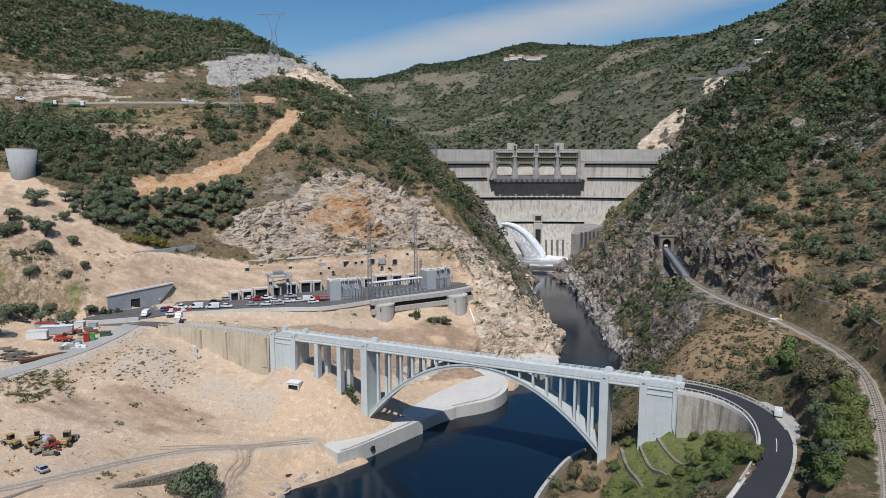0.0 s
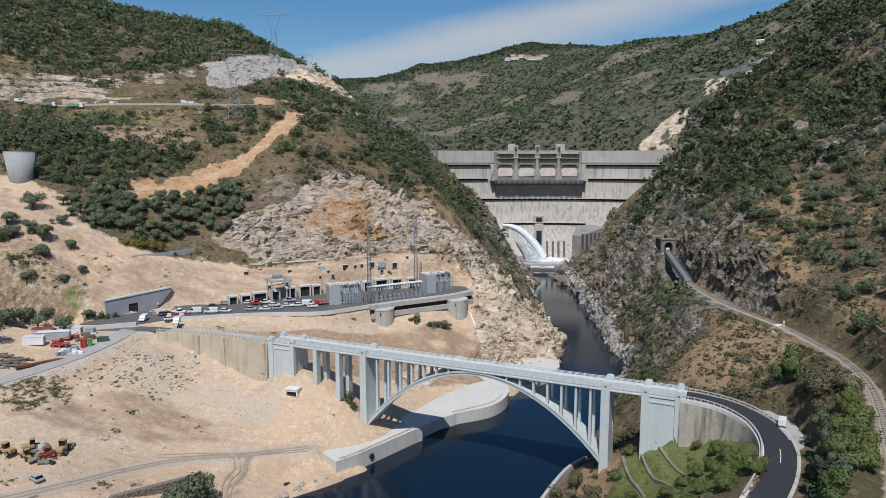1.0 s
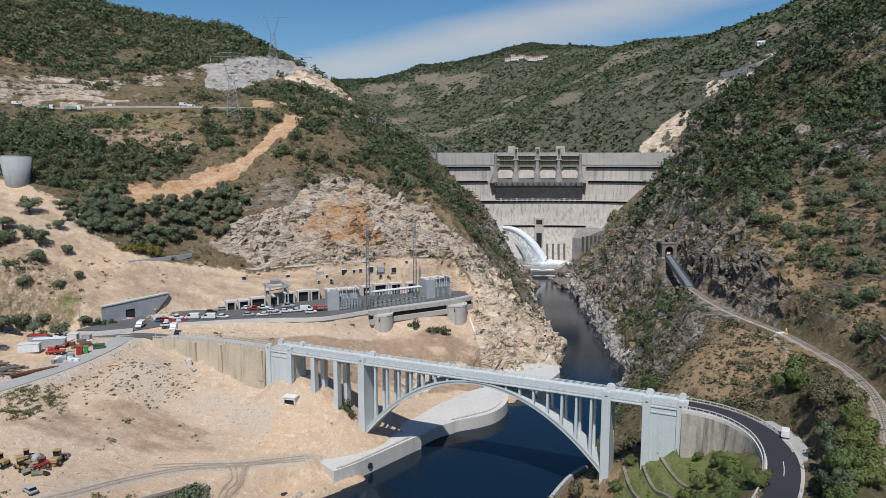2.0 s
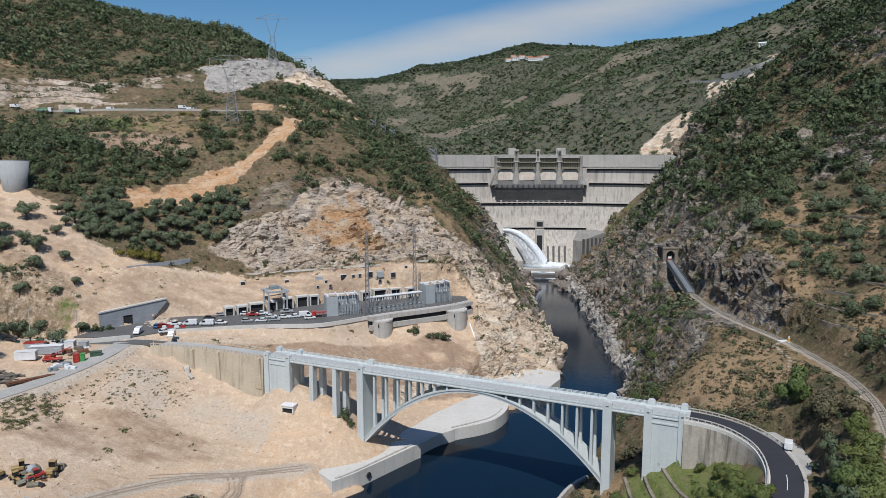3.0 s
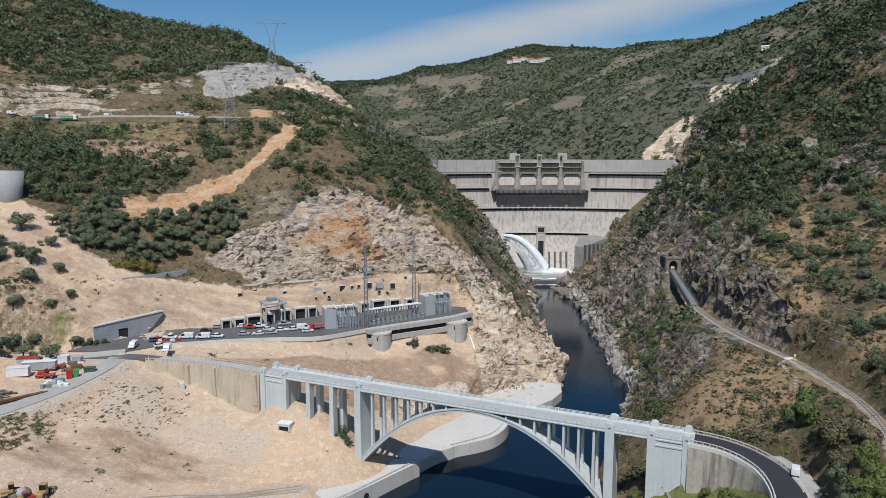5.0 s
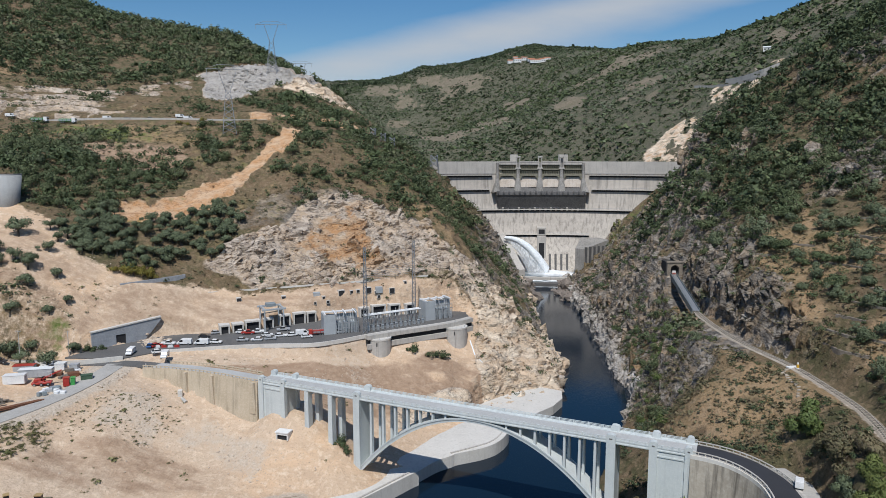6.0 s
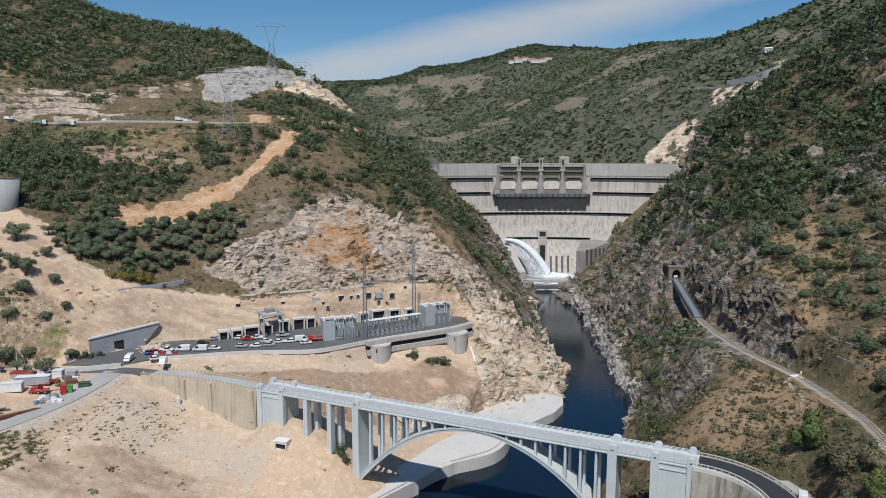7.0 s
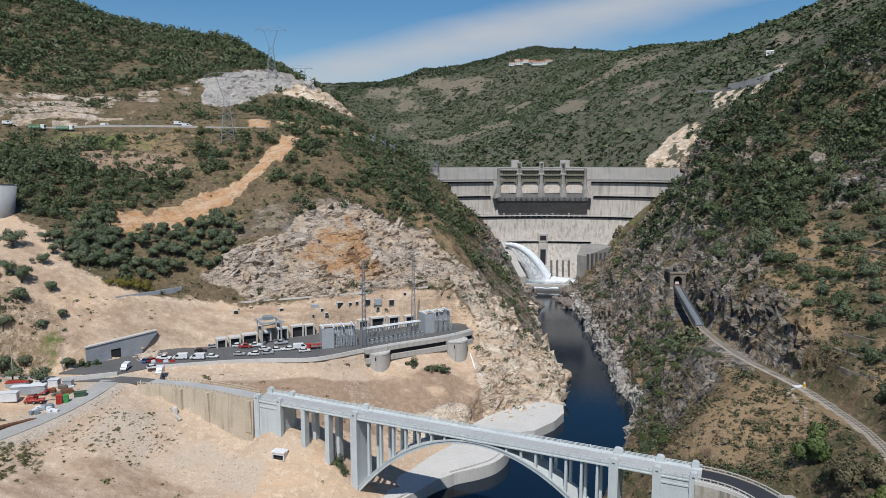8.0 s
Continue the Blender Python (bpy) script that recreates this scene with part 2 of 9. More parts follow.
WHITE_PAINT = worn("white_paint", (0.78, 0.77, 0.75), (0.68, 0.67, 0.64), (0.82, 0.81, 0.79), 0.5, 6.0, 0.55)


def water_material():
    m, n, l, b = material("dark_river_water", 0.06, 0, 0.5)
    b.inputs["IOR"].default_value = 1.33
    depth = noise_node(n, l, 0.02, 4)
    l.new(blend(n, l, depth, (0.003, 0.010, 0.020), (0.006, 0.015, 0.026)), b.inputs["Base Color"])
    ripple = noise_node(n, l, 0.9, 6, 0.6)
    relief(n, l, b, ripple, 0.25, 0.12)
    return m


WATER = water_material()

# ---- mesh helpers ----
def finish(name, bm, mat, parent=None, label="", smooth=False):
    me = bpy.data.meshes.new(name)
    bm.normal_update()
    bm.to_mesh(me)
    bm.free()
    for mm in mat if isinstance(mat, (list, tuple)) else (mat,):
        me.materials.append(mm)
    if smooth:
        me.shade_smooth()
    ob = new(name, me)
    if parent:
        ob.parent = parent
    if label:
        ob["label"] = label
    return ob


def part(name, bm, mat, parent, label="", smooth=False):
    return finish(name, bm, mat, parent, label, smooth)


def box(bm, x0, x1, y0, y1, z0, z1, m=None, bevel=0.0):
    """An axis-aligned block, moved by m."""
    r = bmesh.ops.create_cube(bm, size=1)
    vs = r["verts"]
    for v in vs:
        v.co = Vector((x0 + (v.co.x + 0.5) * (x1 - x0), y0 + (v.co.y + 0.5) * (y1 - y0), z0 + (v.co.z + 0.5) * (z1 - z0)))
    if bevel:
        es = list({e for v in vs for e in v.link_edges})
        vs = list({v for f in bmesh.ops.bevel(bm, geom=es, offset=bevel, segments=1, affect="EDGES")["faces"] for v in f.verts} | {v for v in vs if v.is_valid})
    if m:
        bmesh.ops.transform(bm, matrix=m, verts=vs)
    return vs


def tube(bm, p, q, r0, r1=None, seg=8, cap=True):
    """A round bar from p to q."""
    p, q = Vector(p), Vector(q)
    r1 = r0 if r1 is None else r1
    m = Matrix.Translation((p + q) / 2) @ (q - p).to_track_quat("Z", "Y").to_matrix().to_4x4()
    return bmesh.ops.create_cone(bm, cap_ends=cap, segments=seg, radius1=r0, radius2=r1, depth=(q - p).length, matrix=m)["verts"]


def prism(bm, outline, z0, z1, m=None):
    """A flat outline (x, y) raised from z0 to z1; the two heights may be functions of the point."""
    lo = [bm.verts.new((x, y, z0(x, y) if callable(z0) else z0)) for x, y in outline]
    hi = [bm.verts.new((x, y, z1(x, y) if callable(z1) else z1)) for x, y in outline]
    k = len(outline)
    bm.faces.new(lo[::-1])
    bm.faces.new(hi)
    for i in range(k):
        bm.faces.new((lo[i], lo[(i + 1) % k], hi[(i + 1) % k], hi[i]))
    if m:
        bmesh.ops.transform(bm, matrix=m, verts=lo + hi)
    return lo + hi


def wall_of(bm, outline, y0, y1, m=None):
    """An outline (x, z) given depth from y0 to y1."""
    a = [bm.verts.new((x, y0, z)) for x, z in outline]
    b = [bm.verts.new((x, y1, z)) for x, z in outline]
    k = len(outline)
    bm.faces.new(a)
    bm.faces.new(b[::-1])
    for i in range(k):
        bm.faces.new((b[i], b[(i + 1) % k], a[(i + 1) % k], a[i]))
    if m:
        bmesh.ops.transform(bm, matrix=m, verts=a + b)
    return a + b


def curve_points(pts, step):
    """Points every step metres along a smooth line through pts (of any dimension)."""
    p = np.array(pts, float)
    out = []
    for i in range(len(p) - 1):
        a, b, c, d = p[max(i - 1, 0)], p[i], p[i + 1], p[min(i + 2, len(p) - 1)]
        k = max(2, int(np.linalg.norm(c - b) / step))
        for j in range(k):
            t = j / k
            out.append(0.5 * (2 * b + (c - a) * t + (2 * a - 5 * b + 4 * c - d) * t * t + (3 * b - a - 3 * c + d) * t ** 3))
    out.append(p[-1])
    return np.array(out)


def strip_frames(line):
    """For a line of points: the unit directions to its left, level."""
    d = np.gradient(line[:, :2], axis=0)
    d /= np.linalg.norm(d, axis=1)[:, None] + 1e-9
    return np.stack([-d[:, 1], d[:, 0]], 1)


def sweep(bm, line, section, close=True):
    """Carry a section of (offset to the left, height) along a line of points."""
    left = strip_frames(line)
    rings = [[bm.verts.new((p[0] + o * q[0], p[1] + o * q[1], p[2] + h)) for o, h in section] for p, q in zip(line, left)]
    k = len(section)
    for a, b in zip(rings, rings[1:]):
        for i in range(k if close else k - 1):
            j = (i + 1) % k
            bm.faces.new((a[i], b[i], b[j], a[j]))
    if close:
        bm.faces.new(rings[0])
        bm.faces.new(rings[-1][::-1])


def value_noise(x, y, seed=0):
    """Smooth noise on arrays, about -1 to 1, with a cell of 1."""
    def grid(i, j):
        h = (i * 374761393 + j * 668265263 + seed * 1442695041) & 0xFFFFFFFF
        h = ((h ^ (h >> 13)) * 1274126177) & 0xFFFFFFFF
        return ((h ^ (h >> 16)) & 0xFFFF) / 32767.5 - 1
    i, j = np.floor(x).astype(np.int64), np.floor(y).astype(np.int64)
    u, v = x - i, y - j
    u, v = u * u * u * (u * (u * 6 - 15) + 10), v * v * v * (v * (v * 6 - 15) + 10)
    a, b, c, d = grid(i, j), grid(i + 1, j), grid(i, j + 1), grid(i + 1, j + 1)
    return (a * (1 - u) + b * u) * (1 - v) + (c * (1 - u) + d * u) * v


def fbm(x, y, cell, octaves=5, gain=0.5, seed=0, ridged=False):
    s, amp, tot = 0, 1.0, 0
    for k in range(octaves):
        w = value_noise(x / cell + 17.3 * k, y / cell - 9.1 * k, seed + k)
        s = s + amp * ((1 - 2 * np.abs(w)) if ridged else w)
        tot += amp
        amp *= gain
        cell *= 0.5
    return s / tot


def smooth(a, b, v):
    t = np.clip((v - a) / (b - a), 0, 1)
    return t * t * (3 - 2 * t)


def line_distance(x, y, pts):
    """Distance from points to a polyline, and the line's height there."""
    best, high = np.full(x.shape, 1e9), np.zeros(x.shape)
    for a, b in zip(pts, pts[1:]):
        dx, dy = b[0] - a[0], b[1] - a[1]
        t = np.clip(((x - a[0]) * dx + (y - a[1]) * dy) / (dx * dx + dy * dy + 1e-9), 0, 1)
        d = np.hypot(x - a[0] - t * dx, y - a[1] - t * dy)
        nearer = d < best
        best = np.where(nearer, d, best)
        if len(a) > 2:
            high = np.where(nearer, a[2] + t * (b[2] - a[2]), high)
    return best, high


def inside(x, y, poly):
    """Whether points lie in a polygon."""
    hit = np.zeros(x.shape, bool)
    for (ax, ay), (bx, by) in zip(poly, poly[1:] + poly[:1]):
        cross = (ay > y) != (by > y)
        hit ^= cross & (x < (bx - ax) * (y - ay) / (by - ay + 1e-12) + ax)
    return hit


def zone(x, y, poly, soft):
    """1 inside a polygon, 0 outside, with a ragged soft edge."""
    d, _ = line_distance(x, y, poly + poly[:1])
    d = np.where(inside(x, y, poly), d, -d) + 0.6 * soft * fbm(x, y, 14, 4, 0.6, 77)
    return smooth(-soft / 2, soft / 2, d)

# ---- the lie of the land: breaklines of (x, y, height) ----
SHORE_L = [(-86, -150), (-76, 0), (-66, 100), (-64, 140), (-59, 152), (-54, 161.5), (-45.4, 170), (-39, 178), (-28, 199), (-22, 208), (-17, 213), (-10, 219), (-2, 229),
           (3, 248), (19, 281), (23, 319), (17, 353), (13, 430), (10, 470), (7, 519), (4, 575)]
SHORE_R = [(0, -150), (0, 0), (0, 100), (3, 140), (9, 165), (16, 182), (22, 191), (36, 235), (49, 285), (46, 306), (45, 350), (43, 415), (38, 485), (36, 536), (46, 575)]
LEFT_BANK = [(-110, 141, 12), (-93, 134, 13), (-76, 152, 6), (-70, 169, 7), (-96, 162, 9), (-131, 170, 23), (-143, 185, 25), (-120, 175, 16), (-111, 181, 19),
             (-101, 187, 14), (-83, 185, 9), (-59, 168, -1), (-50, 168, 3), (-57, 186, 9), (-66, 191, 12), (-77, 200, 15), (-101, 207, 20), (-93, 216, 22),
             (-113, 200, 24), (-44, 204, 6)]
SPOIL = [(-71, 200, 20), (-66, 199, 19), (-58, 197, 17.5), (-51, 195, 14), (-46, 193.5, 11), (-42, 192, 7.5), (-38, 199, 6), (-55, 206, 17)]
ABUTMENT_EAST = [(25, 171, 8), (34, 168, 13.5), (42, 165, 16), (31, 176, 9)]
LEFT_FAR_BANK = [(-50, 255, 19.5), (-38, 269, 24), (-30, 274, 23.5), (-23, 275, 18.5), (-44, 262, 22), (-58, 254, 23.5), (-68, 244, 24.5), (-27, 264, 18), (-40, 239, 11), (-10, 267, 14), (-20, 249, 8), (5, 284, 8), (14, 289, 6), (-1, 302, 22), (15, 336, 7), (11, 412, 10),
                 (-7, 339, 30), (-60, 234, 18), (-80, 237, 23), (-100, 235, 26)]
CUT_SLOPE = [(-122, 273, 41), (-107, 281, 40), (-87, 288, 42), (-66, 294, 43), (-46, 300, 45), (-27, 308, 44), (-110, 268, 36), (-128, 263, 40), (-146, 258, 49),
             (-159, 228, 42), (-156, 211, 30), (-147.6, 231.8, 34.2), (-139.6, 241.6, 35.2), (-132, 251.2, 36.4), (-150, 226, 32.5), (-180, 237, 56), (-174, 247, 58)]
ROCK_FACE = [(-112, 294, 56), (-96, 316, 60), (-90, 297, 46), (-79, 310, 52), (-74, 337, 72), (-95, 332, 76), (-56, 328, 53), (-62, 348, 73), (-37, 330, 47),
             (-31, 349, 57), (-21, 336, 42), (-43, 356, 70), (-19, 481, 43)]
SPUR = [(-88, 350, 84), (-106, 333, 84), (-96, 371, 102), (-75, 370, 90), (-55, 378, 84), (-116, 364, 105), (-125, 494, 131), (-108, 495, 123),
        (-92, 495, 113), (-74, 486, 100), (-58, 486, 89), (-46, 481, 79), (-34, 477, 66), (-22, 467, 58), (-14, 468, 44), (-8, 463, 32)]
LEFT_SLOPE = [(-188, 253, 65), (-202, 272, 76), (-197, 290, 76), (-159, 264, 56), (-142, 276, 54), (-134, 282, 56), (-151, 296, 66), (-140, 313, 73),
              (-125, 322, 75), (-139, 329, 83), (-172, 333, 90), (-183, 307, 83), (-201, 334, 98), (-209, 306, 90), (-131, 348, 92), (-156, 345, 97),
              (-143, 364, 107), (-135, 384, 117), (-201, 385, 113), (-264, 355, 108), (-266, 396, 118), (-300, 419, 133), (-330, 295, 102), (-300, 177, 62),
              (-240, 148, 36)]
LEFT_HILL = [(-236, 444, 133), (-197, 445, 128), (-197, 503, 149), (-179, 517, 158), (-299, 547, 176), (-340, 524, 182), (-448, 609, 253), (-414, 630, 243),
             (-377, 640, 228), (-344, 641, 221), (-306, 641, 214), (-264, 631, 205), (-244, 622, 200), (-208, 592, 179), (-182, 573, 166), (-165, 553, 156),
             (-142, 539, 147), (-126, 524, 134), (-330, 893, 162), (-200, 895, 112), (-600, 389, 251), (-600, 94, 138), (-700, 786, 338)]
RIGHT_SLOPE = [(65, 225, 38), (73, 331, 40), (66, 266, 37), (50, 254, 23), (50, 227, 15), (54, 203, 33), (61, 193, 32), (63, 186, 28), (54, 188, 27), (78, 209, 40),
               (73, 227, 51), (88, 199, 47), (91, 216, 54), (88, 235, 57), (104, 238, 64), (106, 220, 60), (91, 188, 40), (77, 182, 37), (70, 172, 35)]
RIGHT_HILL = [(63, 327, 25), (67, 352, 46), (62, 409, 29), (78, 310, 51), (86, 290, 61), (88, 265, 70), (104, 258, 72), (98, 327, 82), (85, 375, 67), (91, 369, 84),
              (110, 294, 85), (126, 322, 102), (140, 318, 109), (124, 279, 86), (119, 250, 75), (110, 400, 99), (124, 390, 113), (144, 395, 128), (151, 366, 139),
              (157, 339, 135)]
RIGHT_CREST = [(99, 436, 92), (104, 431, 109), (113, 429, 115), (130, 426, 128), (143, 421, 140), (156, 415, 152), (168, 410, 160), (180, 405, 168), (193, 394, 179),
               (145, 465, 114), (180, 494, 135), (230, 432, 173), (250, 371, 205), (330, 289, 257), (300, 142, 181), (250, -6, 124), (70, 517, 28), (95, 526, 52),
               (122, 557, 78)]
NEAR_RIGHT = [(45, 112, 29), (55, 98, 35), (59, 123, 35), (67, 126, 37), (67, 146, 37), (39, 166, 16), (50, 155, 19), (32, 168, 11), (22, 167, 1), (30, 143, 12),
              (40, 144, 16), (44, 175, 19), (38, 183, 12), (30, 189, 4), (90, 127, 48), (110, 167, 63), (20, 99, 1), (60, 37, 46)]
FAR_VALLEY = [(108, 610, 90), (150, 635, 121), (204, 618, 160), (242, 738, 198), (164, 748, 173), (68, 1005, 173), (-29, 1153, 159), (-153, 1254, 119),
              (-244, 1430, 190), (-7, 1495, 287), (149, 1242, 259), (-100, 757, 76), (0, 697, 74), (60, 696, 84), (-60, 596, 84), (0, 637, 61), (60, 617, 70),
              (-130, 615, 105)]
FAR_CREST = [(-437, 1689, 268), (-353, 1689, 271), (-284, 1689, 283), (-229, 1688, 308), (-148, 1688, 312), (-97, 1737, 327), (-15, 1786, 359), (41, 1785, 370),
             (120, 1736, 356), (169, 1686, 345), (170, 1488, 301), (185, 1338, 293), (209, 1239, 284), (235, 1139, 271), (254, 1040, 254), (278, 989, 257),
             (297, 939, 258), (326, 889, 270), (265, 1223, 285), (293, 1193, 277), (320, 1163, 278), (309, 939, 261)]
BACK_COUNTRY = [(354, 838, 277), (380, 788, 287), (500, 687, 313), (600, 285, 337), (-700, 1688, 315), (0, 2289, 301), (500, 1788, 300), (-600, 2290, 281),
                (700, 2290, 281), (700, 1188, 294), (-500, 1291, 229), (-150, -151, -2), (-400, -153, 58), (100, -152, 38), (400, -157, 138), (700, -161, 238),
                (-700, -157, 138)]
FORMS = (LEFT_BANK + SPOIL + ABUTMENT_EAST + LEFT_FAR_BANK + CUT_SLOPE + ROCK_FACE + SPUR + LEFT_SLOPE + LEFT_HILL + RIGHT_SLOPE + RIGHT_HILL + RIGHT_CREST + NEAR_RIGHT + FAR_VALLEY + FAR_CREST
         + BACK_COUNTRY + [(x, y, 0.5) for x, y in SHORE_L] + [(x, y, 0.5) for x, y in SHORE_R])

# roads, tracks and the railway: (x, y, height)
VALLEY_ROAD = [(-150, 158.5, 23.1), (-142, 171.5, 24.2), (-136, 182.5, 25.1), (-132, 193, 25.9), (-130, 203, 26.7), (-129.5, 212, 27.3), (-130, 219, 27.6)]
YARD_ROAD = [(-210, 217, 27.2), (-170, 218, 27.3), (-146, 219, 27.4), (-128, 220, 27.6), (-116, 218, 27.8), (-105, 216, 28.0), (-93, 212.7, 28.2), (-84, 209.3, 28.4), (-76, 206, 28.5)]
EAST_ROAD = [(42.2, 169.0, 27.5), (46.5, 167.6, 27.3), (51, 165.2, 26.9), (55, 161, 26.3), (57.6, 154.4, 25.5), (56.8, 144.4, 24.9), (52.6, 133.4, 24.2), (46, 122.0, 23.6), (38.5, 110.5, 22.9),
             (29, 94.5, 21.9), (17, 68.6, 20.3)]
RAILWAY = [(73, 333.8, 42.9), (69, 297.9, 40.9), (67, 265.9, 39.1), (71, 234.0, 37.6), (79, 208.0, 36.7), (82, 190.0, 36.0), (83, 175.0, 35.6), (80, 156.0, 35.0),
           (71, 131.0, 34.1), (60, 106.0, 33.3), (48, 82.1, 32.5)]
EAST_VERGE = [(49, 172.5, 26.6), (56, 168.5, 26.2), (61, 162, 25.8), (62.5, 154, 25.4), (61, 144, 24.8), (57, 132, 24.1), (50.5, 120, 23.5), (42, 107, 22.7)]
HAUL_TRACK = [(-130, 113, 12.5), (-118, 124, 12.4), (-110, 131, 12.2), (-101, 139, 11.9), (-93.5, 153, 9.5), (-82, 164.2, 8.0), (-70, 169.5, 7.0), (-56, 177.2, 6.2)]
SIDE_TRACK = [(-70, 169.5), (-69.6, 164), (-70, 159.5), (-68, 154), (-66, 149)]
HILL_ROAD = [(-420, 380, 112), (-300, 388, 114.5), (-240, 397, 117), (-212, 399, 117), (-185, 396, 116.5), (-160, 392, 115.5), (-135, 388, 115)]
ORANGE_TRACK = [(-119, 374, 110.0), (-124, 356, 99.5), (-130, 341, 89.0), (-139.5, 325, 80.0), (-147, 311, 73.5), (-156, 303.5, 71.5), (-168, 296, 71.3)]

DECK = [(-150, 221.5), (-131, 222), (-122, 231), (-112, 235), (-98, 240), (-85, 243), (-72, 245), (-64, 250), (-55, 258.5), (-46, 266), (-27, 280), (-18, 290),
        (-20, 300), (-31, 303), (-46, 294), (-60, 289), (-73, 284), (-85, 275), (-97, 266), (-110, 257), (-124, 254), (-131, 250.5), (-139, 240.3), (-147, 230.5)]


def deck_height(y):
    return 28.8 + 0.015 * (y - 250)


def splined(x, y):
    """Heights of the land at arrays of places: a surface drawn through the breaklines."""
    p = np.array(FORMS, float)
    r = np.hypot(p[:, None, 0] - p[None, :, 0], p[:, None, 1] - p[None, :, 1])
    k = len(p)
    a = np.zeros((k + 3, k + 3))
    a[:k, :k] = -r + np.eye(k) * 0.6
    a[:k, k], a[:k, k + 1], a[:k, k + 2] = 1, p[:, 0], p[:, 1]
    a[k:, :k] = a[:k, k:].T
    w = np.linalg.solve(a, np.concatenate([p[:, 2], [0, 0, 0]]))
    z = w[k] + w[k + 1] * x + w[k + 2] * y
    for i in range(k):
        z = z - w[i] * np.hypot(x - p[i, 0], y - p[i, 1])
    return z


def river(x, y):
    """How far inside the river a place lies, in metres; negative on land."""
    l = np.array(SHORE_L, float)
    r = np.array(SHORE_R, float)
    d = np.minimum(x - np.interp(y, l[:, 1], l[:, 0]), np.interp(y, r[:, 1], r[:, 0]) - x)
    return np.minimum(d, 562 - y)


BARE = [(-260, 58), (-110, 119), (-60, 136), (-30, 172), (-18, 205), (-2, 226), (8, 262), (24, 300), (8, 317), (-10, 310), (-28, 306), (-48, 299), (-66, 293), (-87, 287),
        (-107, 280), (-124, 274), (-150, 259), (-168, 257), (-178, 266), (-192, 271), (-212, 275), (-240, 262), (-240, 246), (-215, 232), (-190, 213)]
CLIFF = [(-128, 279), (-118, 299), (-100, 325), (-84, 342), (-70, 345), (-50, 347), (-30, 343), (-5, 344), (26, 328), (24, 294), (16, 276), (6, 261), (-6, 257), (-13, 268), (-14.5, 286), (-17, 300), (-28, 307),
         (-66, 294), (-107, 281)]
RUSTY = [(-81, 331), (-73, 338), (-67, 323), (-57.5, 301), (-66.5, 297), (-74, 320)]
RUSTY_PATCH = [(-103, 303), (-94, 316), (-82, 327), (-74, 331), (-68, 318), (-70, 303), (-86, 299), (-96, 296)]
EAST_BANK = [(44, 204), (52, 250), (60, 236), (68, 262), (66, 320), (48, 330), (40, 260), (36, 215)]
STONY = [(-117, 327), (-87, 346), (-66, 341), (-84, 332), (-105, 312), (-121, 301), (-128, 310)]
GROVE_FLOOR = [(-184, 262), (-166, 257), (-142, 270), (-122, 288), (-122, 312), (-136, 322), (-152, 318), (-174, 300)]
QUARRY = [(-215, 498), (-200, 533), (-165, 549), (-130, 534), (-112, 515), (-118, 494), (-160, 494), (-190, 486)]
UPPER_BENCH = [(-420, 405), (-420, 468), (-330, 474), (-260, 470), (-195, 466), (-158, 455), (-180, 418), (-240, 406)]
GREY_FACE = [(-206, 458), (-220, 494), (-237, 505), (-217, 518), (-179, 562), (-150, 542), (-168, 500), (-176, 484), (-178, 462), (-190, 459)]
BENCH_LEDGES = [(-330, 418), (-303, 444), (-286, 449), (-264, 466), (-231, 496), (-203, 460), (-219, 424), (-231, 414), (-249, 403), (-277, 381), (-300, 374), (-360, 380), (-380, 420)]
GRASS_BAND = [(-320, 352), (-275, 355), (-240, 391), (-178, 384), (-157, 363), (-165, 350), (-198, 353), (-237, 350), (-257, 327), (-320, 318)]
EAST_CRAGS = [(77, 500), (85, 380), (92, 300), (90, 253), (77, 232), (68, 218), (60, 236), (45, 262), (46, 300), (46, 348), (44, 450)]
EAST_DRY = [(62, 262), (68, 216), (84, 200), (80, 182), (70, 172), (63, 166), (52, 182), (44, 204), (52, 250)]
EAST_TERRACES = [(104, 272), (113, 271), (130, 263), (200, 240), (200, 150), (88, 165), (88, 189), (84, 208), (77, 230), (80, 231), (87, 256)]
TERRACE_CRAG = [(70, 254), (76, 256), (86, 232), (86, 212), (79, 212), (73, 228)]
EAST_SCAR = [(112, 641), (144, 662), (164, 650), (182, 699), (206, 694), (228, 652), (216, 622), (180, 612), (160, 598), (140, 588), (118, 578), (104, 600)]
EAST_FOOT = [(6, 145), (12, 166), (22, 184), (31, 180), (27, 168), (22, 158), (17, 142)]
GRAVEL_FAN = [(-122, 204), (-103, 206), (-86, 201), (-66, 192), (-70, 181), (-88, 190), (-104, 184), (-119, 186)]
DARK_SOIL = [(-104, 226), (-80, 236), (-62, 242), (-48, 254), (-30, 268), (-12, 264), (-2, 250), (-14, 240), (-40, 226), (-60, 212), (-78, 222)]
BROWN_FIELD = [(-131, 159), (-122, 178), (-101, 187), (-86, 184), (-80, 174), (-93, 170), (-112, 161)]
YARD_SLOPE = [(-190, 240), (-166, 240), (-153, 231), (-152, 224), (-158, 212), (-168, 200), (-230, 190), (-230, 240)]
SPRAYED_SLOPE = [(-150, 232), (-140, 262), (-122, 273), (-84, 288), (-37, 304), (-26, 306), (-22, 296), (-31, 303), (-60, 289), (-85, 275), (-110, 257), (-131, 250)]
SPUR_CUT = [(-156, 396), (-138, 393), (-118, 392), (-108, 424), (-96, 447), (-104, 452), (-115, 438), (-128, 427), (-141, 407), (-153, 402)]
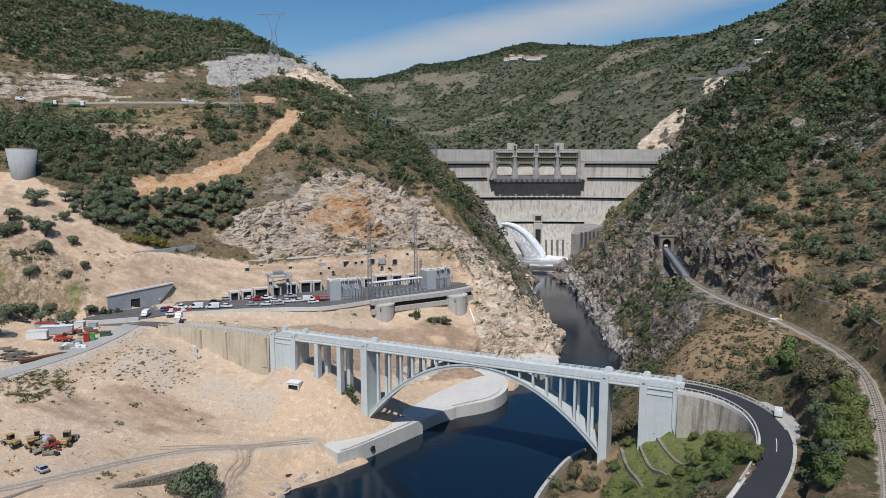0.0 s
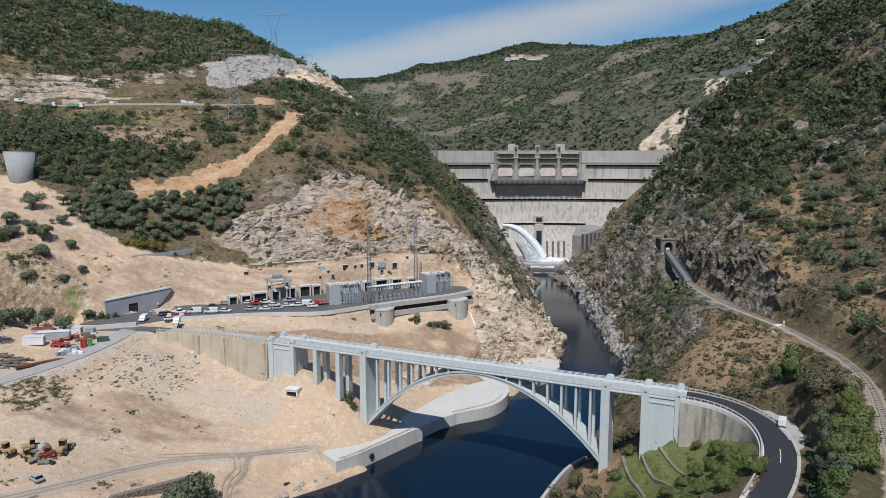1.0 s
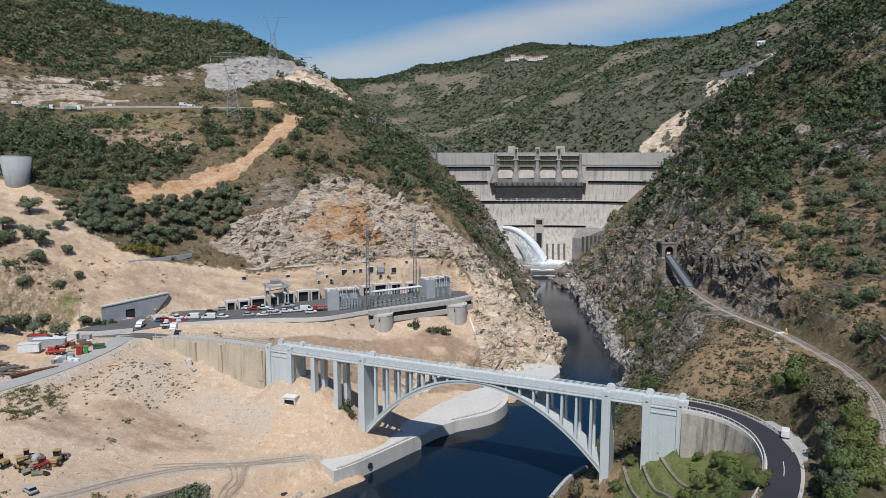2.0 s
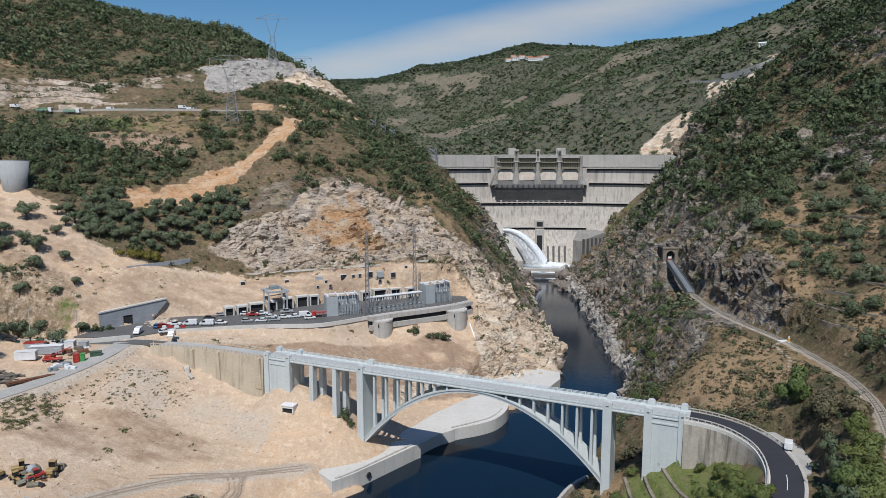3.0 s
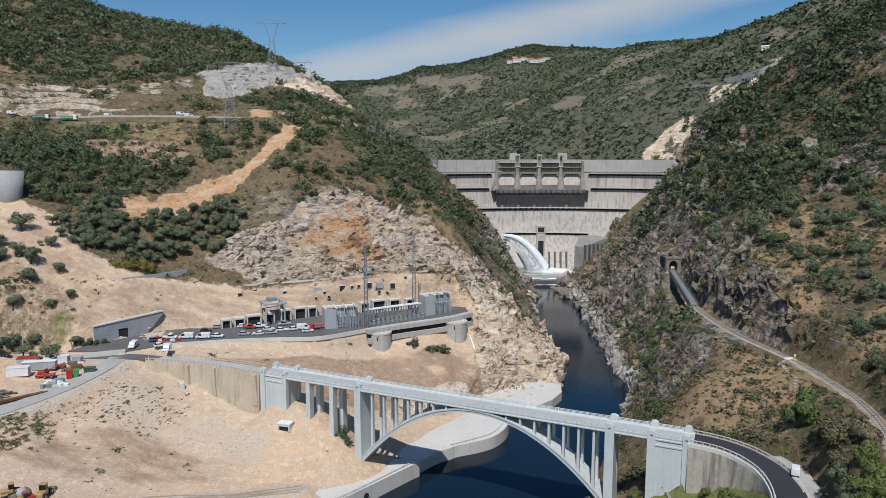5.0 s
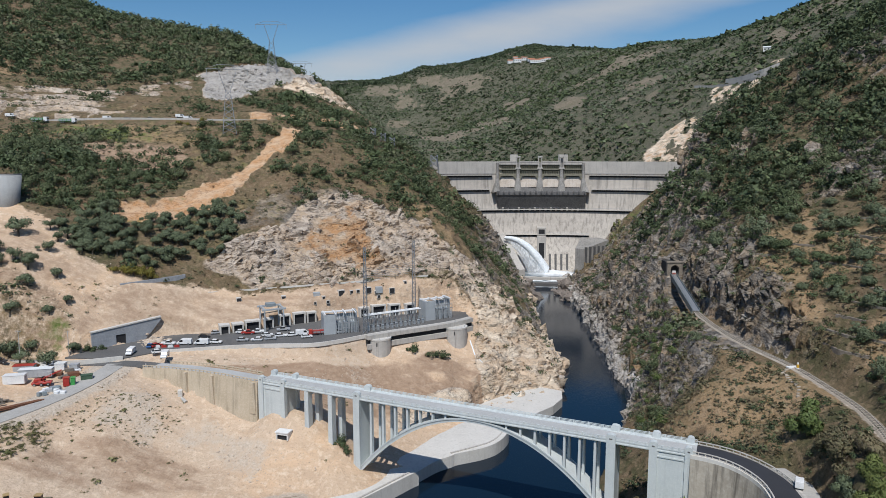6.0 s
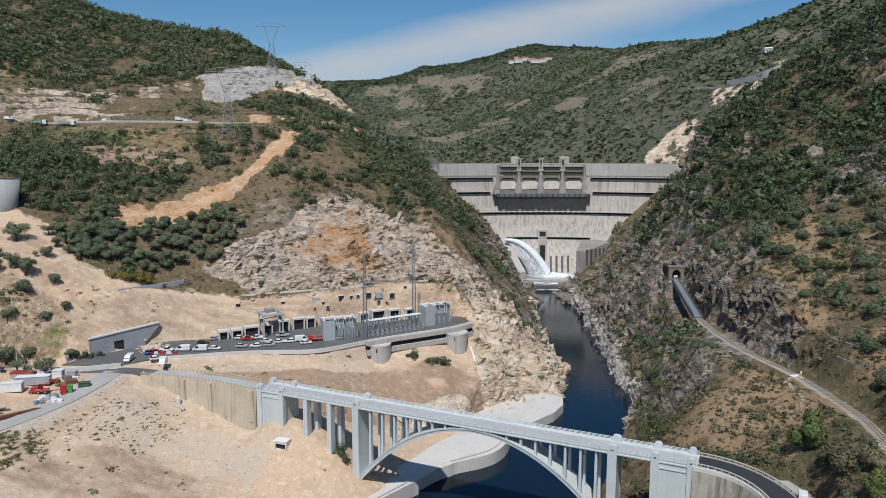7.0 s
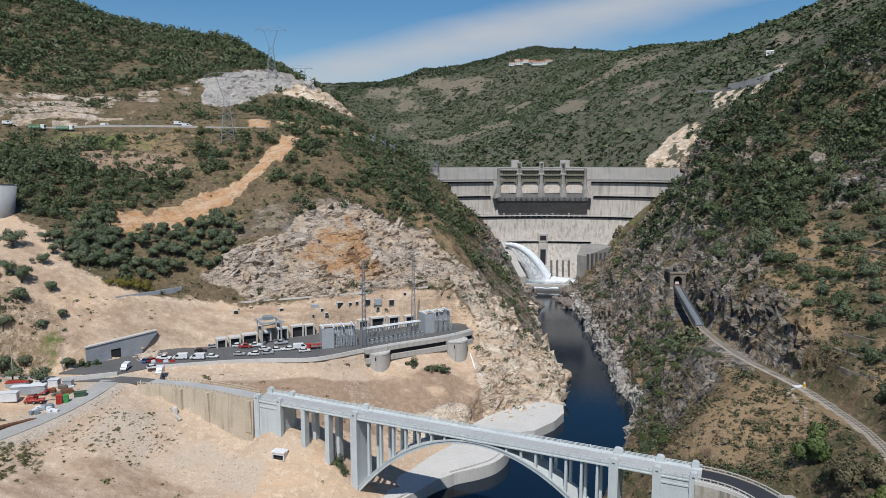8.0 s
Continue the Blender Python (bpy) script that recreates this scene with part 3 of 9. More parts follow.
SPUR_END = [(-62, 348), (-39, 372), (-21, 450), (-6, 460), (4, 447), (6, 400), (-14, 335), (-35, 333), (-58, 340)]
RED_TERRACE = [(-226, 349), (-172, 354), (-158, 337), (-193, 318)]
FRESH_GRASS = [(-246, 380), (-216, 382), (-198, 352), (-222, 350)]
VINES = [(-362, 466), (-346, 465), (-321, 447), (-336, 430), (-380, 432)]
DAM_ROCK = [(58, 505), (66, 560), (84, 600), (116, 596), (108, 560), (92, 520), (80, 500)]
QUAY_ROCK = [(-42, 232), (-33, 244), (-22, 254), (-8, 258), (-6, 251), (-16, 249), (-25, 240), (-33, 225), (-38, 222)]
SLIPWAY = [(-17, 251), (-11, 263), (-1, 274), (12, 283), (21, 279), (21, 269), (16, 258), (8, 249), (-6, 244)]
FIELDS = ([(-255, 1472), (-207, 1476), (-201, 1430), (-247, 1436)], [(-246, 1347), (-205, 1353), (-207, 1318), (-240, 1308)], [(-66, 1200), (-12, 1100), (-9, 1010), (-56, 1008)],
          [(-25, 1292), (20, 1215), (22, 1122), (-18, 1200)], [(268, 803), (276, 716), (262, 678), (250, 755)], [(-230, 1616), (-66, 1507), (-52, 1448), (-222, 1553)],
          [(-350, 1632), (-217, 1542), (-262, 1500), (-325, 1508)], [(-196, 1303), (-50, 1016), (-84, 940), (-168, 1055)], [(53, 1055), (93, 960), (80, 890), (48, 968)],
          [(133, 910), (172, 858), (166, 790), (130, 880)], [(-182, 1540), (-76, 1464), (-62, 1420), (-136, 1428)], [(160, 1202), (202, 1138), (189, 1060), (146, 1132)])
GARDEN = [(24, 159), (30, 171), (44, 171), (52, 163), (53, 148), (48, 134), (30, 129), (18, 139)]


def land(x, y):
    """Ground height and the weights of what covers it."""
    z = splined(x, y)
    far = smooth(500, 900, y)
    bare = zone(x, y, BARE, 8)
    cliff = zone(x, y, CLIFF, 6)
    bare = bare * (1 - 0.9 * cliff) * (1 - 0.52 * zone(x, y, YARD_SLOPE, 6))
    quarry = zone(x, y, QUARRY, 8)
    bench = zone(x, y, UPPER_BENCH, 10)
    garden = zone(x, y, GARDEN, 4)
    depth = river(x, y)
    gorge = smooth(60, 5, -depth) * smooth(225, 270, y) * (1 - smooth(560, 620, y))
    east = smooth(40, 60, x) * smooth(190, 230, y) * (1 - smooth(460, 520, y))
    crag = np.clip(np.maximum(cliff, 0.85 * gorge * smooth(-0.5, 0.3, fbm(x, y, 40, 4, 0.6, 5) + 0.2)) + 0.9 * east * smooth(0.0, 0.25, fbm(x, y, 34, 4, 0.6, 15)), 0, 1)
    crags = zone(x, y, EAST_CRAGS, 10)
    crag = np.maximum(crag, crags * smooth(-0.35, 0.1, fbm(x, y, 26, 4, 0.6, 17)))
    grey_face = zone(x, y, GREY_FACE, 5)
    ledges = zone(x, y, BENCH_LEDGES, 6)
    steps = zone(x, y, EAST_TERRACES, 10)
    dryness = np.maximum.reduce([1.0 * zone(x, y, EAST_DRY, 8) * smooth(-0.5, 0.1, fbm(x, y, 24, 2, 0.5, 37) + 0.15), 0.82 * steps * smooth(-0.5, 0.1, fbm(x, y, 24, 2, 0.5, 39) + 0.1), 0.6 * zone(x, y, GRASS_BAND, 6), 0.55 * np.maximum(zone(x, y, EAST_BANK, 8), zone(x, y, SPUR_END, 8)), 0.9 * zone(x, y, VINES, 3), 0.95 * zone(x, y, EAST_FOOT, 4), 0.5 * zone(x, y, YARD_SLOPE, 6), 0.36 * smooth(-20, -60, x) * smooth(255, 275, y) * (1 - smooth(440, 480, y))])
    crag = crag * (1 - garden) * (1 - 0.85 * steps * (1 - zone(x, y, TERRACE_CRAG, 4)))
    crag = np.maximum(crag, 0.9 * zone(x, y, DAM_ROCK, 8) * smooth(-0.4, 0.1, fbm(x, y, 20, 4, 0.6, 19)))
    quay_rock = zone(x, y, QUAY_ROCK, 3)
    tilt = (z + 0.5 * x) / 5.2 + 1.3 * fbm(x, y, 22, 3, 0.5, 23)
    z = z + np.maximum(cliff, 0.6 * crags) * 2.6 * (smooth(0.45, 0.9, tilt - np.floor(tilt)) - (tilt - np.floor(tilt)))
    z = z + crags * (1 - cliff) * 2.8 * fbm(x, y, 11, 5, 0.62, 33, True)
    z = z + grey_face * 3.4 * fbm(x, y, 13, 5, 0.6, 19, True)
    z = z + (1 - bare) * (1 - garden) * (2.2 * fbm(x, y, 38, 5, 0.55, 3) * (1 + 1.4 * far))
    z = z + crag * (3.6 * fbm(x, y, 15, 6, 0.66, 9, True) + 0.5) + cliff * 1.7 * fbm(x, y, 6, 4, 0.6, 29, True)
    z = z + bare * 0.35 * fbm(x, y, 9, 5, 0.6, 21)
    # dry-stone terraces: the slope falls in low steps
    terr = np.maximum.reduce([smooth(0.0, 0.25, fbm(x, y, 90, 3, 0.5, 31)), steps, ledges, zone(x, y, VINES, 3), zone(x, y, RED_TERRACE, 6), 0.9 * grey_face, 0.8 * quarry]) * (1 - bare) * (1 - crag)
    step = 3.2 + 3.0 * far + 2.0 * ledges + 4.5 * np.maximum(grey_face, quarry) * (1 - ledges)
    saw = z / step + ledges * 0.7 * fbm(x, y, 34, 4, 0.6, 49)
    z = z + terr * 0.55 * step * (smooth(0.55, 0.95, saw - np.floor(saw)) - (saw - np.floor(saw)))
    for pts, half, soft in ((VALLEY_ROAD, 5, 6), (YARD_ROAD[:4], 4, 8), (YARD_ROAD[3:], 2.3, 0.8), (EAST_VERGE, 2.6, 2.5), (EAST_ROAD, 2.5, 0.8), (RAILWAY, 2.3, 5.0), (HAUL_TRACK, 2.6, 3), (HILL_ROAD, 4.5, 4), (ORANGE_TRACK, 4, 3)):
        d, h = line_distance(x, y, pts)
        m = 1 - smooth(half, half + soft, d)
        z = z * (1 - m) + (h - 0.25) * m
    # the gully that the railway bridges
    d, h = line_distance(x, y, RAILWAY)
    m = (1 - smooth(3.2, 6.0, d + 1.2 * fbm(x, y, 9, 3, 0.5, 47))) * smooth(266, 274, y) * (1 - smooth(318, 326, y))
    z = z * (1 - m) + np.minimum(z, h - 6.5) * m
    m = (1 - smooth(2.6, 4.0, d)) * smooth(258, 264, y) * (1 - smooth(326, 330, y))
    z = z * (1 - m) + np.minimum(z, h - 0.9) * m
    rail = np.array(sorted((q, p) for p, q, _ in RAILWAY), float)
    m = (1 - smooth(6, 12, d)) * (x < np.interp(y, rail[:, 0], rail[:, 1])) * smooth(196, 208, y) * (1 - smooth(258, 264, y))
    z = z * (1 - m) + np.minimum(z, h - 0.3 - 0.25 * np.maximum(d - 2.5, 0)) * m
    d, _ = line_distance(x, y, DECK + DECK[:1])
    m = smooth(-1.2, 0.2, np.where(inside(x, y, DECK), d, -d))
    z = z * (1 - m) + (deck_height(y) - 0.3) * m
    # the bank drops away below the platform's edge beam
    d, _ = line_distance(x, y, [(a, b, 0) for a, b in DECK[8:12]])
    m = (1 - smooth(3.0, 7.0, d)) * ~inside(x, y, DECK) * smooth(-56, -52, x) * (1 - smooth(-26, -22, x))
    z = z * (1 - m) + np.minimum(z, deck_height(y) - 4.0) * m
    # banks and bed
    bank = 0.4 + 0.9 * np.maximum(-depth, 0)
    near = smooth(14, 0, np.maximum(-depth, 0)) * (depth <= 0)
    z = np.where(depth > 0, -np.minimum(7, 0.3 + 0.8 * depth), z * (1 - near) + np.maximum(np.minimum(z, bank + 3), 0.3) * near)
    z = z + (depth <= 0) * near * gorge * (0.6 + 2.6 * fbm(x, y, 10, 5, 0.62, 27, True))
    m = zone(x, y, SLIPWAY, 2.5)
    z = z * (1 - m) + np.minimum(z, 2.6) * m
    z = np.where((depth > -3.4) & (x < 10) & (y > 179) & (y < 243), np.minimum(z, -1.2), z)
    rail_d, _ = line_distance(x, y, RAILWAY)
    haul_d, _ = line_distance(x, y, HAUL_TRACK)
    orange_d, _ = line_distance(x, y, ORANGE_TRACK)
    valley_d, _ = line_distance(x, y, VALLEY_ROAD)
    side_d, _ = line_distance(x, y, [(a, b, 0) for a, b in SIDE_TRACK])
    ragged = fbm(x, y, 12, 4, 0.6, 41)
    broad = fbm(x, y, 16, 2, 0.5, 45)
    tyres = np.maximum(np.exp(-((haul_d - 0.9) / 0.45) ** 2), np.exp(-((side_d - 1.0) / 0.5) ** 2)) * smooth(-0.5, 0.2, fbm(x, y, 14, 3, 0.5, 43) + 0.2)
    fan = zone(x, y, GRAVEL_FAN, 5) * smooth(-0.35, 0.15, ragged + 0.1)
    cut = zone(x, y, EAST_SCAR, 8) * smooth(-0.25, 0.1, ragged + 0.12) * np.clip(1.3 - smooth(140, 165, x) * smooth(150, 135, z), 0, 1)
    orange = smooth(6.6, 4.2, orange_d + 4 * ragged + 0.6 - 1.2 * smooth(345, 325, y))
    grown = smooth(-46, -30, x) * smooth(24, 36, z)
    fields = np.zeros(x.shape)
    for poly in FIELDS:
        fields = np.maximum(fields, zone(x, y, poly, 12))
    fields = np.maximum(fields * smooth(-0.75, -0.1, fbm(x, y, 30, 3, 0.6, 81)), 0.8 * far * smooth(0.36, 0.55, fbm(x, y, 110, 4, 0.55, 83)))
    cover = {
        "field": np.clip(fields, 0, 1),
        "grey": np.clip(np.maximum(0.8 * grey_face * smooth(-0.5, 0.0, fbm(x, y, 26, 4, 0.6, 85) + 0.15), 0.62 * gorge * smooth(9, 1, -depth) * (x > 30)), 0, 1),
        "earth": np.clip(np.maximum.reduce([bare, 0.15 * bench * smooth(-0.2, 0.3, fbm(x, y, 30, 4, 0.6, 51) + 0.1), orange]), 0, 1),
        "rock": np.clip(0.5 * zone(x, y, STONY, 6) + (1 - 0.55 * zone(x, y, EAST_BANK, 6)) * crag * (1 - cliff) * smooth(-0.6, 0.1, fbm(x, y, 18, 5, 0.6, 61)), 0, 1),
        "cliff": np.clip(np.maximum.reduce([cliff * (1 - 0.4 * grown), grey_face, 0.62 * ledges * smooth(0.15, 0.6, saw - np.floor(saw)) * smooth(-0.3, 0.15, fbm(x, y, 40, 4, 0.6, 67)), quay_rock]), 0, 1),
        "dry": np.clip(dryness * smooth(-0.6, 0.2, broad + 0.25), 0, 1),
        "pale": np.clip(np.maximum.reduce([0.62 * quarry * (1 - 0.4 * grey_face), 0.35 * cliff * smooth(-0.2, 0.3, fbm(x, y, 16, 4, 0.6, 63)), 0.62 * cut, 0.7 * quay_rock, 0.95 * cliff * smooth(-40, -14, x) * (1 - 0.45 * grown), 0.7 * gorge * smooth(10, 2, -depth) * (x < 30)]), 0, 1),
        "rust": np.clip(0.42 * cut * smooth(-0.2, 0.2, broad) + np.maximum(np.maximum(zone(x, y, RUSTY, 5), 0.70 * zone(x, y, RUSTY_PATCH, 7)) * smooth(-0.45, 0.1, ragged), np.maximum.reduce([1.25 * orange * (y > 280), 0.9 * zone(x, y, SPUR_CUT, 4) * smooth(-0.5, 0.0, ragged + 0.1), 0.22 * crags * smooth(0.05, 0.5, broad)])), 0, 1),
        "meadow": np.clip(np.maximum.reduce([0.9 * garden, 0.42 * zone(x, y, DAM_ROCK, 8) * smooth(-0.1, 0.3, fbm(x, y, 16, 3, 0.6, 79)), 0.30 * zone(x, y, GROVE_FLOOR, 8), 0.75 * zone(x, y, FRESH_GRASS, 8), 0.42 * zone(x, y, YARD_SLOPE, 6) * smooth(-0.3, 0.3, broad), 0.45 * zone(x, y, GRASS_BAND, 6) * smooth(-0.3, 0.2, ragged), 0.3 * smooth(-20, -60, x) * smooth(262, 285, y) * (1 - smooth(400, 440, y)) * (1 - bare) * (1 - cliff) * (1 - orange) * smooth(-0.4, 0.3, fbm(x, y, 26, 4, 0.6, 77))]), 0, 1),
        "soil": np.clip(0.62 * zone(x, y, RED_TERRACE, 6) + np.maximum(1.0 * zone(x, y, DARK_SOIL, 4), np.maximum(0.55 * zone(x, y, BROWN_FIELD, 7), np.maximum(0.5 * zone(x, y, SPRAYED_SLOPE, 3), 0.52 * zone(x, y, [(-205, 262), (-170, 262), (-150, 256), (-133, 262), (-133, 250), (-150, 228), (-160, 222), (-200, 235)], 6)))) * smooth(-0.9, -0.1, fbm(x, y, 20, 5, 0.6, 73)) + 0.35 * bare * smooth(0.0, 0.5, fbm(x, y, 26, 5, 0.6, 75)), 0, 1),
        # from the dam onwards the ground greys to stand for haze
        "haze_grey": 0.9 * smooth(540, 640, y),
        "tyres": np.clip(0.8 * tyres, 0, 1),
        "gravel": np.clip(np.maximum.reduce([0.56 * fan, 0.6 * smooth(2.4, 1.4, rail_d + 0.5 * broad) * smooth(215, 205, y), 0.75 * smooth(4.5, 2.5, haul_d + ragged), 0.85 * smooth(9, 6, valley_d + ragged),
                                             bare * smooth(0.25, 0.5, fbm(x, y, 28, 4, 0.6, 71)) * 0.35]), 0, 1),
    }
    plants = (1 - 0.92 * fields) * (1 - bare) * (1 - garden) * (1 - 0.75 * cliff * (1 - 0.8 * grown)) * (1 - quarry) * (1 - 0.85 * grey_face) * (1 - cut) * (1 - orange) * (1 - 0.6 * ledges) * (1 - 0.85 * zone(x, y, SPUR_CUT, 4)) * (depth < -2)
    for pts, half in ((EAST_ROAD, 7), (RAILWAY, 4.5), (HILL_ROAD, 9), (YARD_ROAD, 9)):
        d, _ = line_distance(x, y, pts)
        plants = plants * (d > half)
    return z, cover, plants


def spaced(lo, a, b, hi, fine, grow):
    """Lines of a grid: even between a and b, ever wider outside."""
    inner = list(np.arange(a, b, fine))
    out, s, v = [], fine, inner[-1]
    while v < hi:
        s *= grow
        v += s
        out.append(v)
    back, s, v = [], fine, a
    while v > lo:
        s *= grow
        v -= s
        back.append(v)
    return np.array(back[::-1] + inner + out)


GX, GY = spaced(-900, -215, 165, 900, 1.25, 1.03), spaced(-150, 118, 420, 2500, 1.25, 1.018)
gx, gy = np.meshgrid(GX, GY)
gz, g_cover, g_plants = land(gx, gy)
# bare rock shows on the steepest ground
slope_y, slope_x = np.gradient(gz, GY, GX)
steep = smooth(0.95, 1.6, np.hypot(slope_x, slope_y)) * ((gx > 30) * (gy > 215) + (gx < 30) * (gx > -70) * (gy > 335)) * (gy < 600) * (1 - g_cover["meadow"])
steep = steep * (1 - zone(gx, gy, EAST_TERRACES, 10) * (1 - zone(gx, gy, TERRACE_CRAG, 4)))
g_cover["rock"] = np.maximum(g_cover["rock"], 0.92 * steep)
for key in ("dry", "gravel", "pale"):
    g_cover[key] = g_cover[key] * (1 - 0.9 * steep * (g_cover["pale"] < 0.6))


def height(x, y):
    """Ground height at one place, from the finished sheet."""
    i = int(np.clip(np.searchsorted(GX, x) - 1, 0, len(GX) - 2))
    j = int(np.clip(np.searchsorted(GY, y) - 1, 0, len(GY) - 2))
    u, v = (x - GX[i]) / (GX[i + 1] - GX[i]), (y - GY[j]) / (GY[j + 1] - GY[j])
    return float((gz[j, i] * (1 - u) + gz[j, i + 1] * u) * (1 - v) + (gz[j + 1, i] * (1 - u) + gz[j + 1, i + 1] * u) * v)


def heights(x, y):
    """Ground heights at arrays of places."""
    return sampled(gz, x, y)


def sampled(grid, x, y):
    i = np.clip(np.searchsorted(GX, x) - 1, 0, len(GX) - 2)
    j = np.clip(np.searchsorted(GY, y) - 1, 0, len(GY) - 2)
    u, v = (x - GX[i]) / (GX[i + 1] - GX[i]), (y - GY[j]) / (GY[j + 1] - GY[j])
    return (grid[j, i] * (1 - u) + grid[j, i + 1] * u) * (1 - v) + (grid[j + 1, i] * (1 - u) + grid[j + 1, i + 1] * u) * v


def sheet(name, x, y, z, mat, cover=None):
    rows, cols = x.shape
    me = bpy.data.meshes.new(name)
    i = np.arange(rows * cols).reshape(rows, cols)
    quads = np.stack([i[:-1, :-1], i[:-1, 1:], i[1:, 1:], i[1:, :-1]], -1).reshape(-1, 4)
    me.from_pydata(np.stack([x, y, z], -1).reshape(-1, 3), [], quads)
    me.materials.append(mat)
    for key, w in (cover or {}).items():
        me.attributes.new(key, "FLOAT", "POINT").data.foreach_set("value", np.ascontiguousarray(w, np.float32).ravel())
    me.shade_smooth()
    return new(name, me)


ground = tagged(sheet("ground", gx, gy, gz, GROUND, g_cover), "steep scrub-covered valley sides with granite and bare earth", "hillside", kind="structure")
wx, wy = np.meshgrid(np.linspace(-140, 90, 60), np.linspace(-150, 575, 180))
water = tagged(sheet("water", wx, wy, 0 * wx, WATER), "calm dark blue river water", "river", kind="structure")

# ---- the dam ----
DAM_X, DAM_Y, DAM_R, CREST = 37.0, 581.0, 192.0, 82.0


def dam_place(x, z, out=0.0):
    """A place on the downstream face, at x along the crest and height z, out metres in front of it."""
    a = math.asin(max(-0.95, min(0.95, (x - DAM_X) / DAM_R)))
    h = max(0.0, CREST - z)
    lean = 0.00012 * h ** 2.75
    r = DAM_R - lean - out
    return Vector((DAM_X + r * math.sin(a), DAM_Y - DAM_R + r * math.cos(a), z))


def dam_band(bm, x0, x1, z0, z1, out0, out1, n=24, m=2):
    """A curved slab that stands out from the face between two heights."""
    g = []
    for i in range(n + 1):
        x = x0 + (x1 - x0) * i / n
        g.append([dam_place(x, z0, out0), dam_place(x, z0, out1), dam_place(x, z1, out1), dam_place(x, z1, out0)])
    v = [[bm.verts.new(p) for p in row] for row in g]
    for a, b in zip(v, v[1:]):
        for k in range(4):
            bm.faces.new((a[k], b[k], b[(k + 1) % 4], a[(k + 1) % 4]))
    bm.faces.new(v[0][::-1])
    bm.faces.new(v[-1])


def build_dam():
    dam = tagged(new("dam"), "tall grey concrete arch dam with a gated spillway", "dam")
    dam.location = (0, -2, 8.8)
    bm = bmesh.new()
    xs = np.linspace(-110, 184, 85)
    zs = [-14, -6, 2, 10, 18, 26, 34, 42, 50, 58, 64, 70, 76, CREST]
    def top(x):
        return 63.0 if -12 < x < 53 else CREST
    front = [[bm.verts.new(dam_place(x, min(z, top(x)))) for z in zs] for x in xs]
    back = [[bm.verts.new(dam_place(x, min(z, top(x)), -7 - 0.14 * max(0, CREST - z))) for z in zs] for x in xs]
    for a, b in zip(front, front[1:]):
        for k in range(len(zs) - 1):
            bm.faces.new((a[k], b[k], b[k + 1], a[k + 1]))
    for a, b in zip(back, back[1:]):
        for k in range(len(zs) - 1):
            bm.faces.new((b[k], a[k], a[k + 1], b[k + 1]))
    for i in range(len(xs) - 1):
        bm.faces.new((front[i][-1], front[i + 1][-1], back[i + 1][-1], back[i][-1]))
    bmesh.ops.remove_doubles(bm, verts=bm.verts, dist=0.001)
    part("face", bm, DAM_CONCRETE, dam, smooth=False)
    # walkways along the face, each with a dark band painted as its shade
    for x0, x1, z in ((-70, -19, 72.6), (59, 150, 72.6), (-70, -21, 61.2), (61, 150, 61.2), (-60, 120, 45.0), (-25, 60, 25.4)):
        bm = bmesh.new()
        dam_band(bm, x0, x1, z - 0.7, z, -0.3, 2.2, 20)
        part("walkway", bm, CONCRETE, dam)
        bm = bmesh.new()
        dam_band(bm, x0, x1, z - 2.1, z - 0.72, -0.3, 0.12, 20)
        part("shadow_groove", bm, DARK, dam, "dark band painted as shade under a walkway")
        bm = bmesh.new()
        dam_band(bm, x0, x1, z + 0.9, z + 1.05, 2.0, 2.12, 20)
        for i in range(41):
            x = x0 + (x1 - x0) * i / 40
            tube(bm, dam_place(x, z, 2.06), dam_place(x, z, 2.06) + Vector((0, 0, 1.0)), 0.06, seg=4)
        part("guard_rail", bm, STEEL, dam)
    # crest parapets
    for x0, x1 in ((-112, -13), (53, 186)):
        bm = bmesh.new()
        dam_band(bm, x0, x1, CREST, CREST + 1.1, -0.2, 0.35, 20)
        part("parapet", bm, CONCRETE, dam)
    # upper wall, a little proud of the face
    for x0, x1 in ((-112, -15), (55, 150)):
        bm = bmesh.new()
        dam_band(bm, x0, x1, 73.4, CREST - 0.01, -0.2, 0.5, 20)
        part("crest_wall", bm, CONCRETE, dam)
    # spillway: sloping apron with a toothed lip
    bm = bmesh.new()
    n = 20
    rows = []
    for i in range(n + 1):
        x = -17.0 + 74.0 * i / n
        xi = -12.5 + 65.5 * i / n
        rows.append([bm.verts.new(p) for p in (dam_place(xi, 63.5, -4), dam_place(xi, 62.8, 1.0), dam_place(x, 59.0, 7.2), dam_place(x, 56.8, 7.6),
                                               dam_place(x, 56.0, 6.8), dam_place(x + (0.05 * (37 - x)), 46.0, 1.2), dam_place(x + 0.06 * (37 - x), 44.6, -0.5))])
    for a, b in zip(rows, rows[1:]):
        for k in range(6):
            bm.faces.new((a[k], b[k], b[k + 1], a[k + 1]))
    bm.faces.new(rows[0][::-1])
    bm.faces.new(rows[-1])
    # dark colour covers the stained lip and the shade of the face below
    part("spillway_apron", bm, DARK_CONCRETE, dam, "concrete apron, dark from stains and painted shade")
    # light blocks shape the toothed lower edge of the painted shade
    for i in range(15):
        x = -12.5 + 65 * i / 14
        p = dam_place(x + 0.06 * (20 - x), 45.2, 0.8)
        bm = bmesh.new()
        box(bm, p.x - 0.8, p.x + 0.8, p.y - 0.9, p.y + 1.0, 43.6, 45.4 + 1.1 * (i % 3 == 0), None, 0.1)
        part("foot_tooth", bm, DAM_CONCRETE, dam)
    for i in range(17):
        x = -15.5 + 71 * i / 16
        bm = bmesh.new()
        p = dam_place(x, 57.2, 7.0)
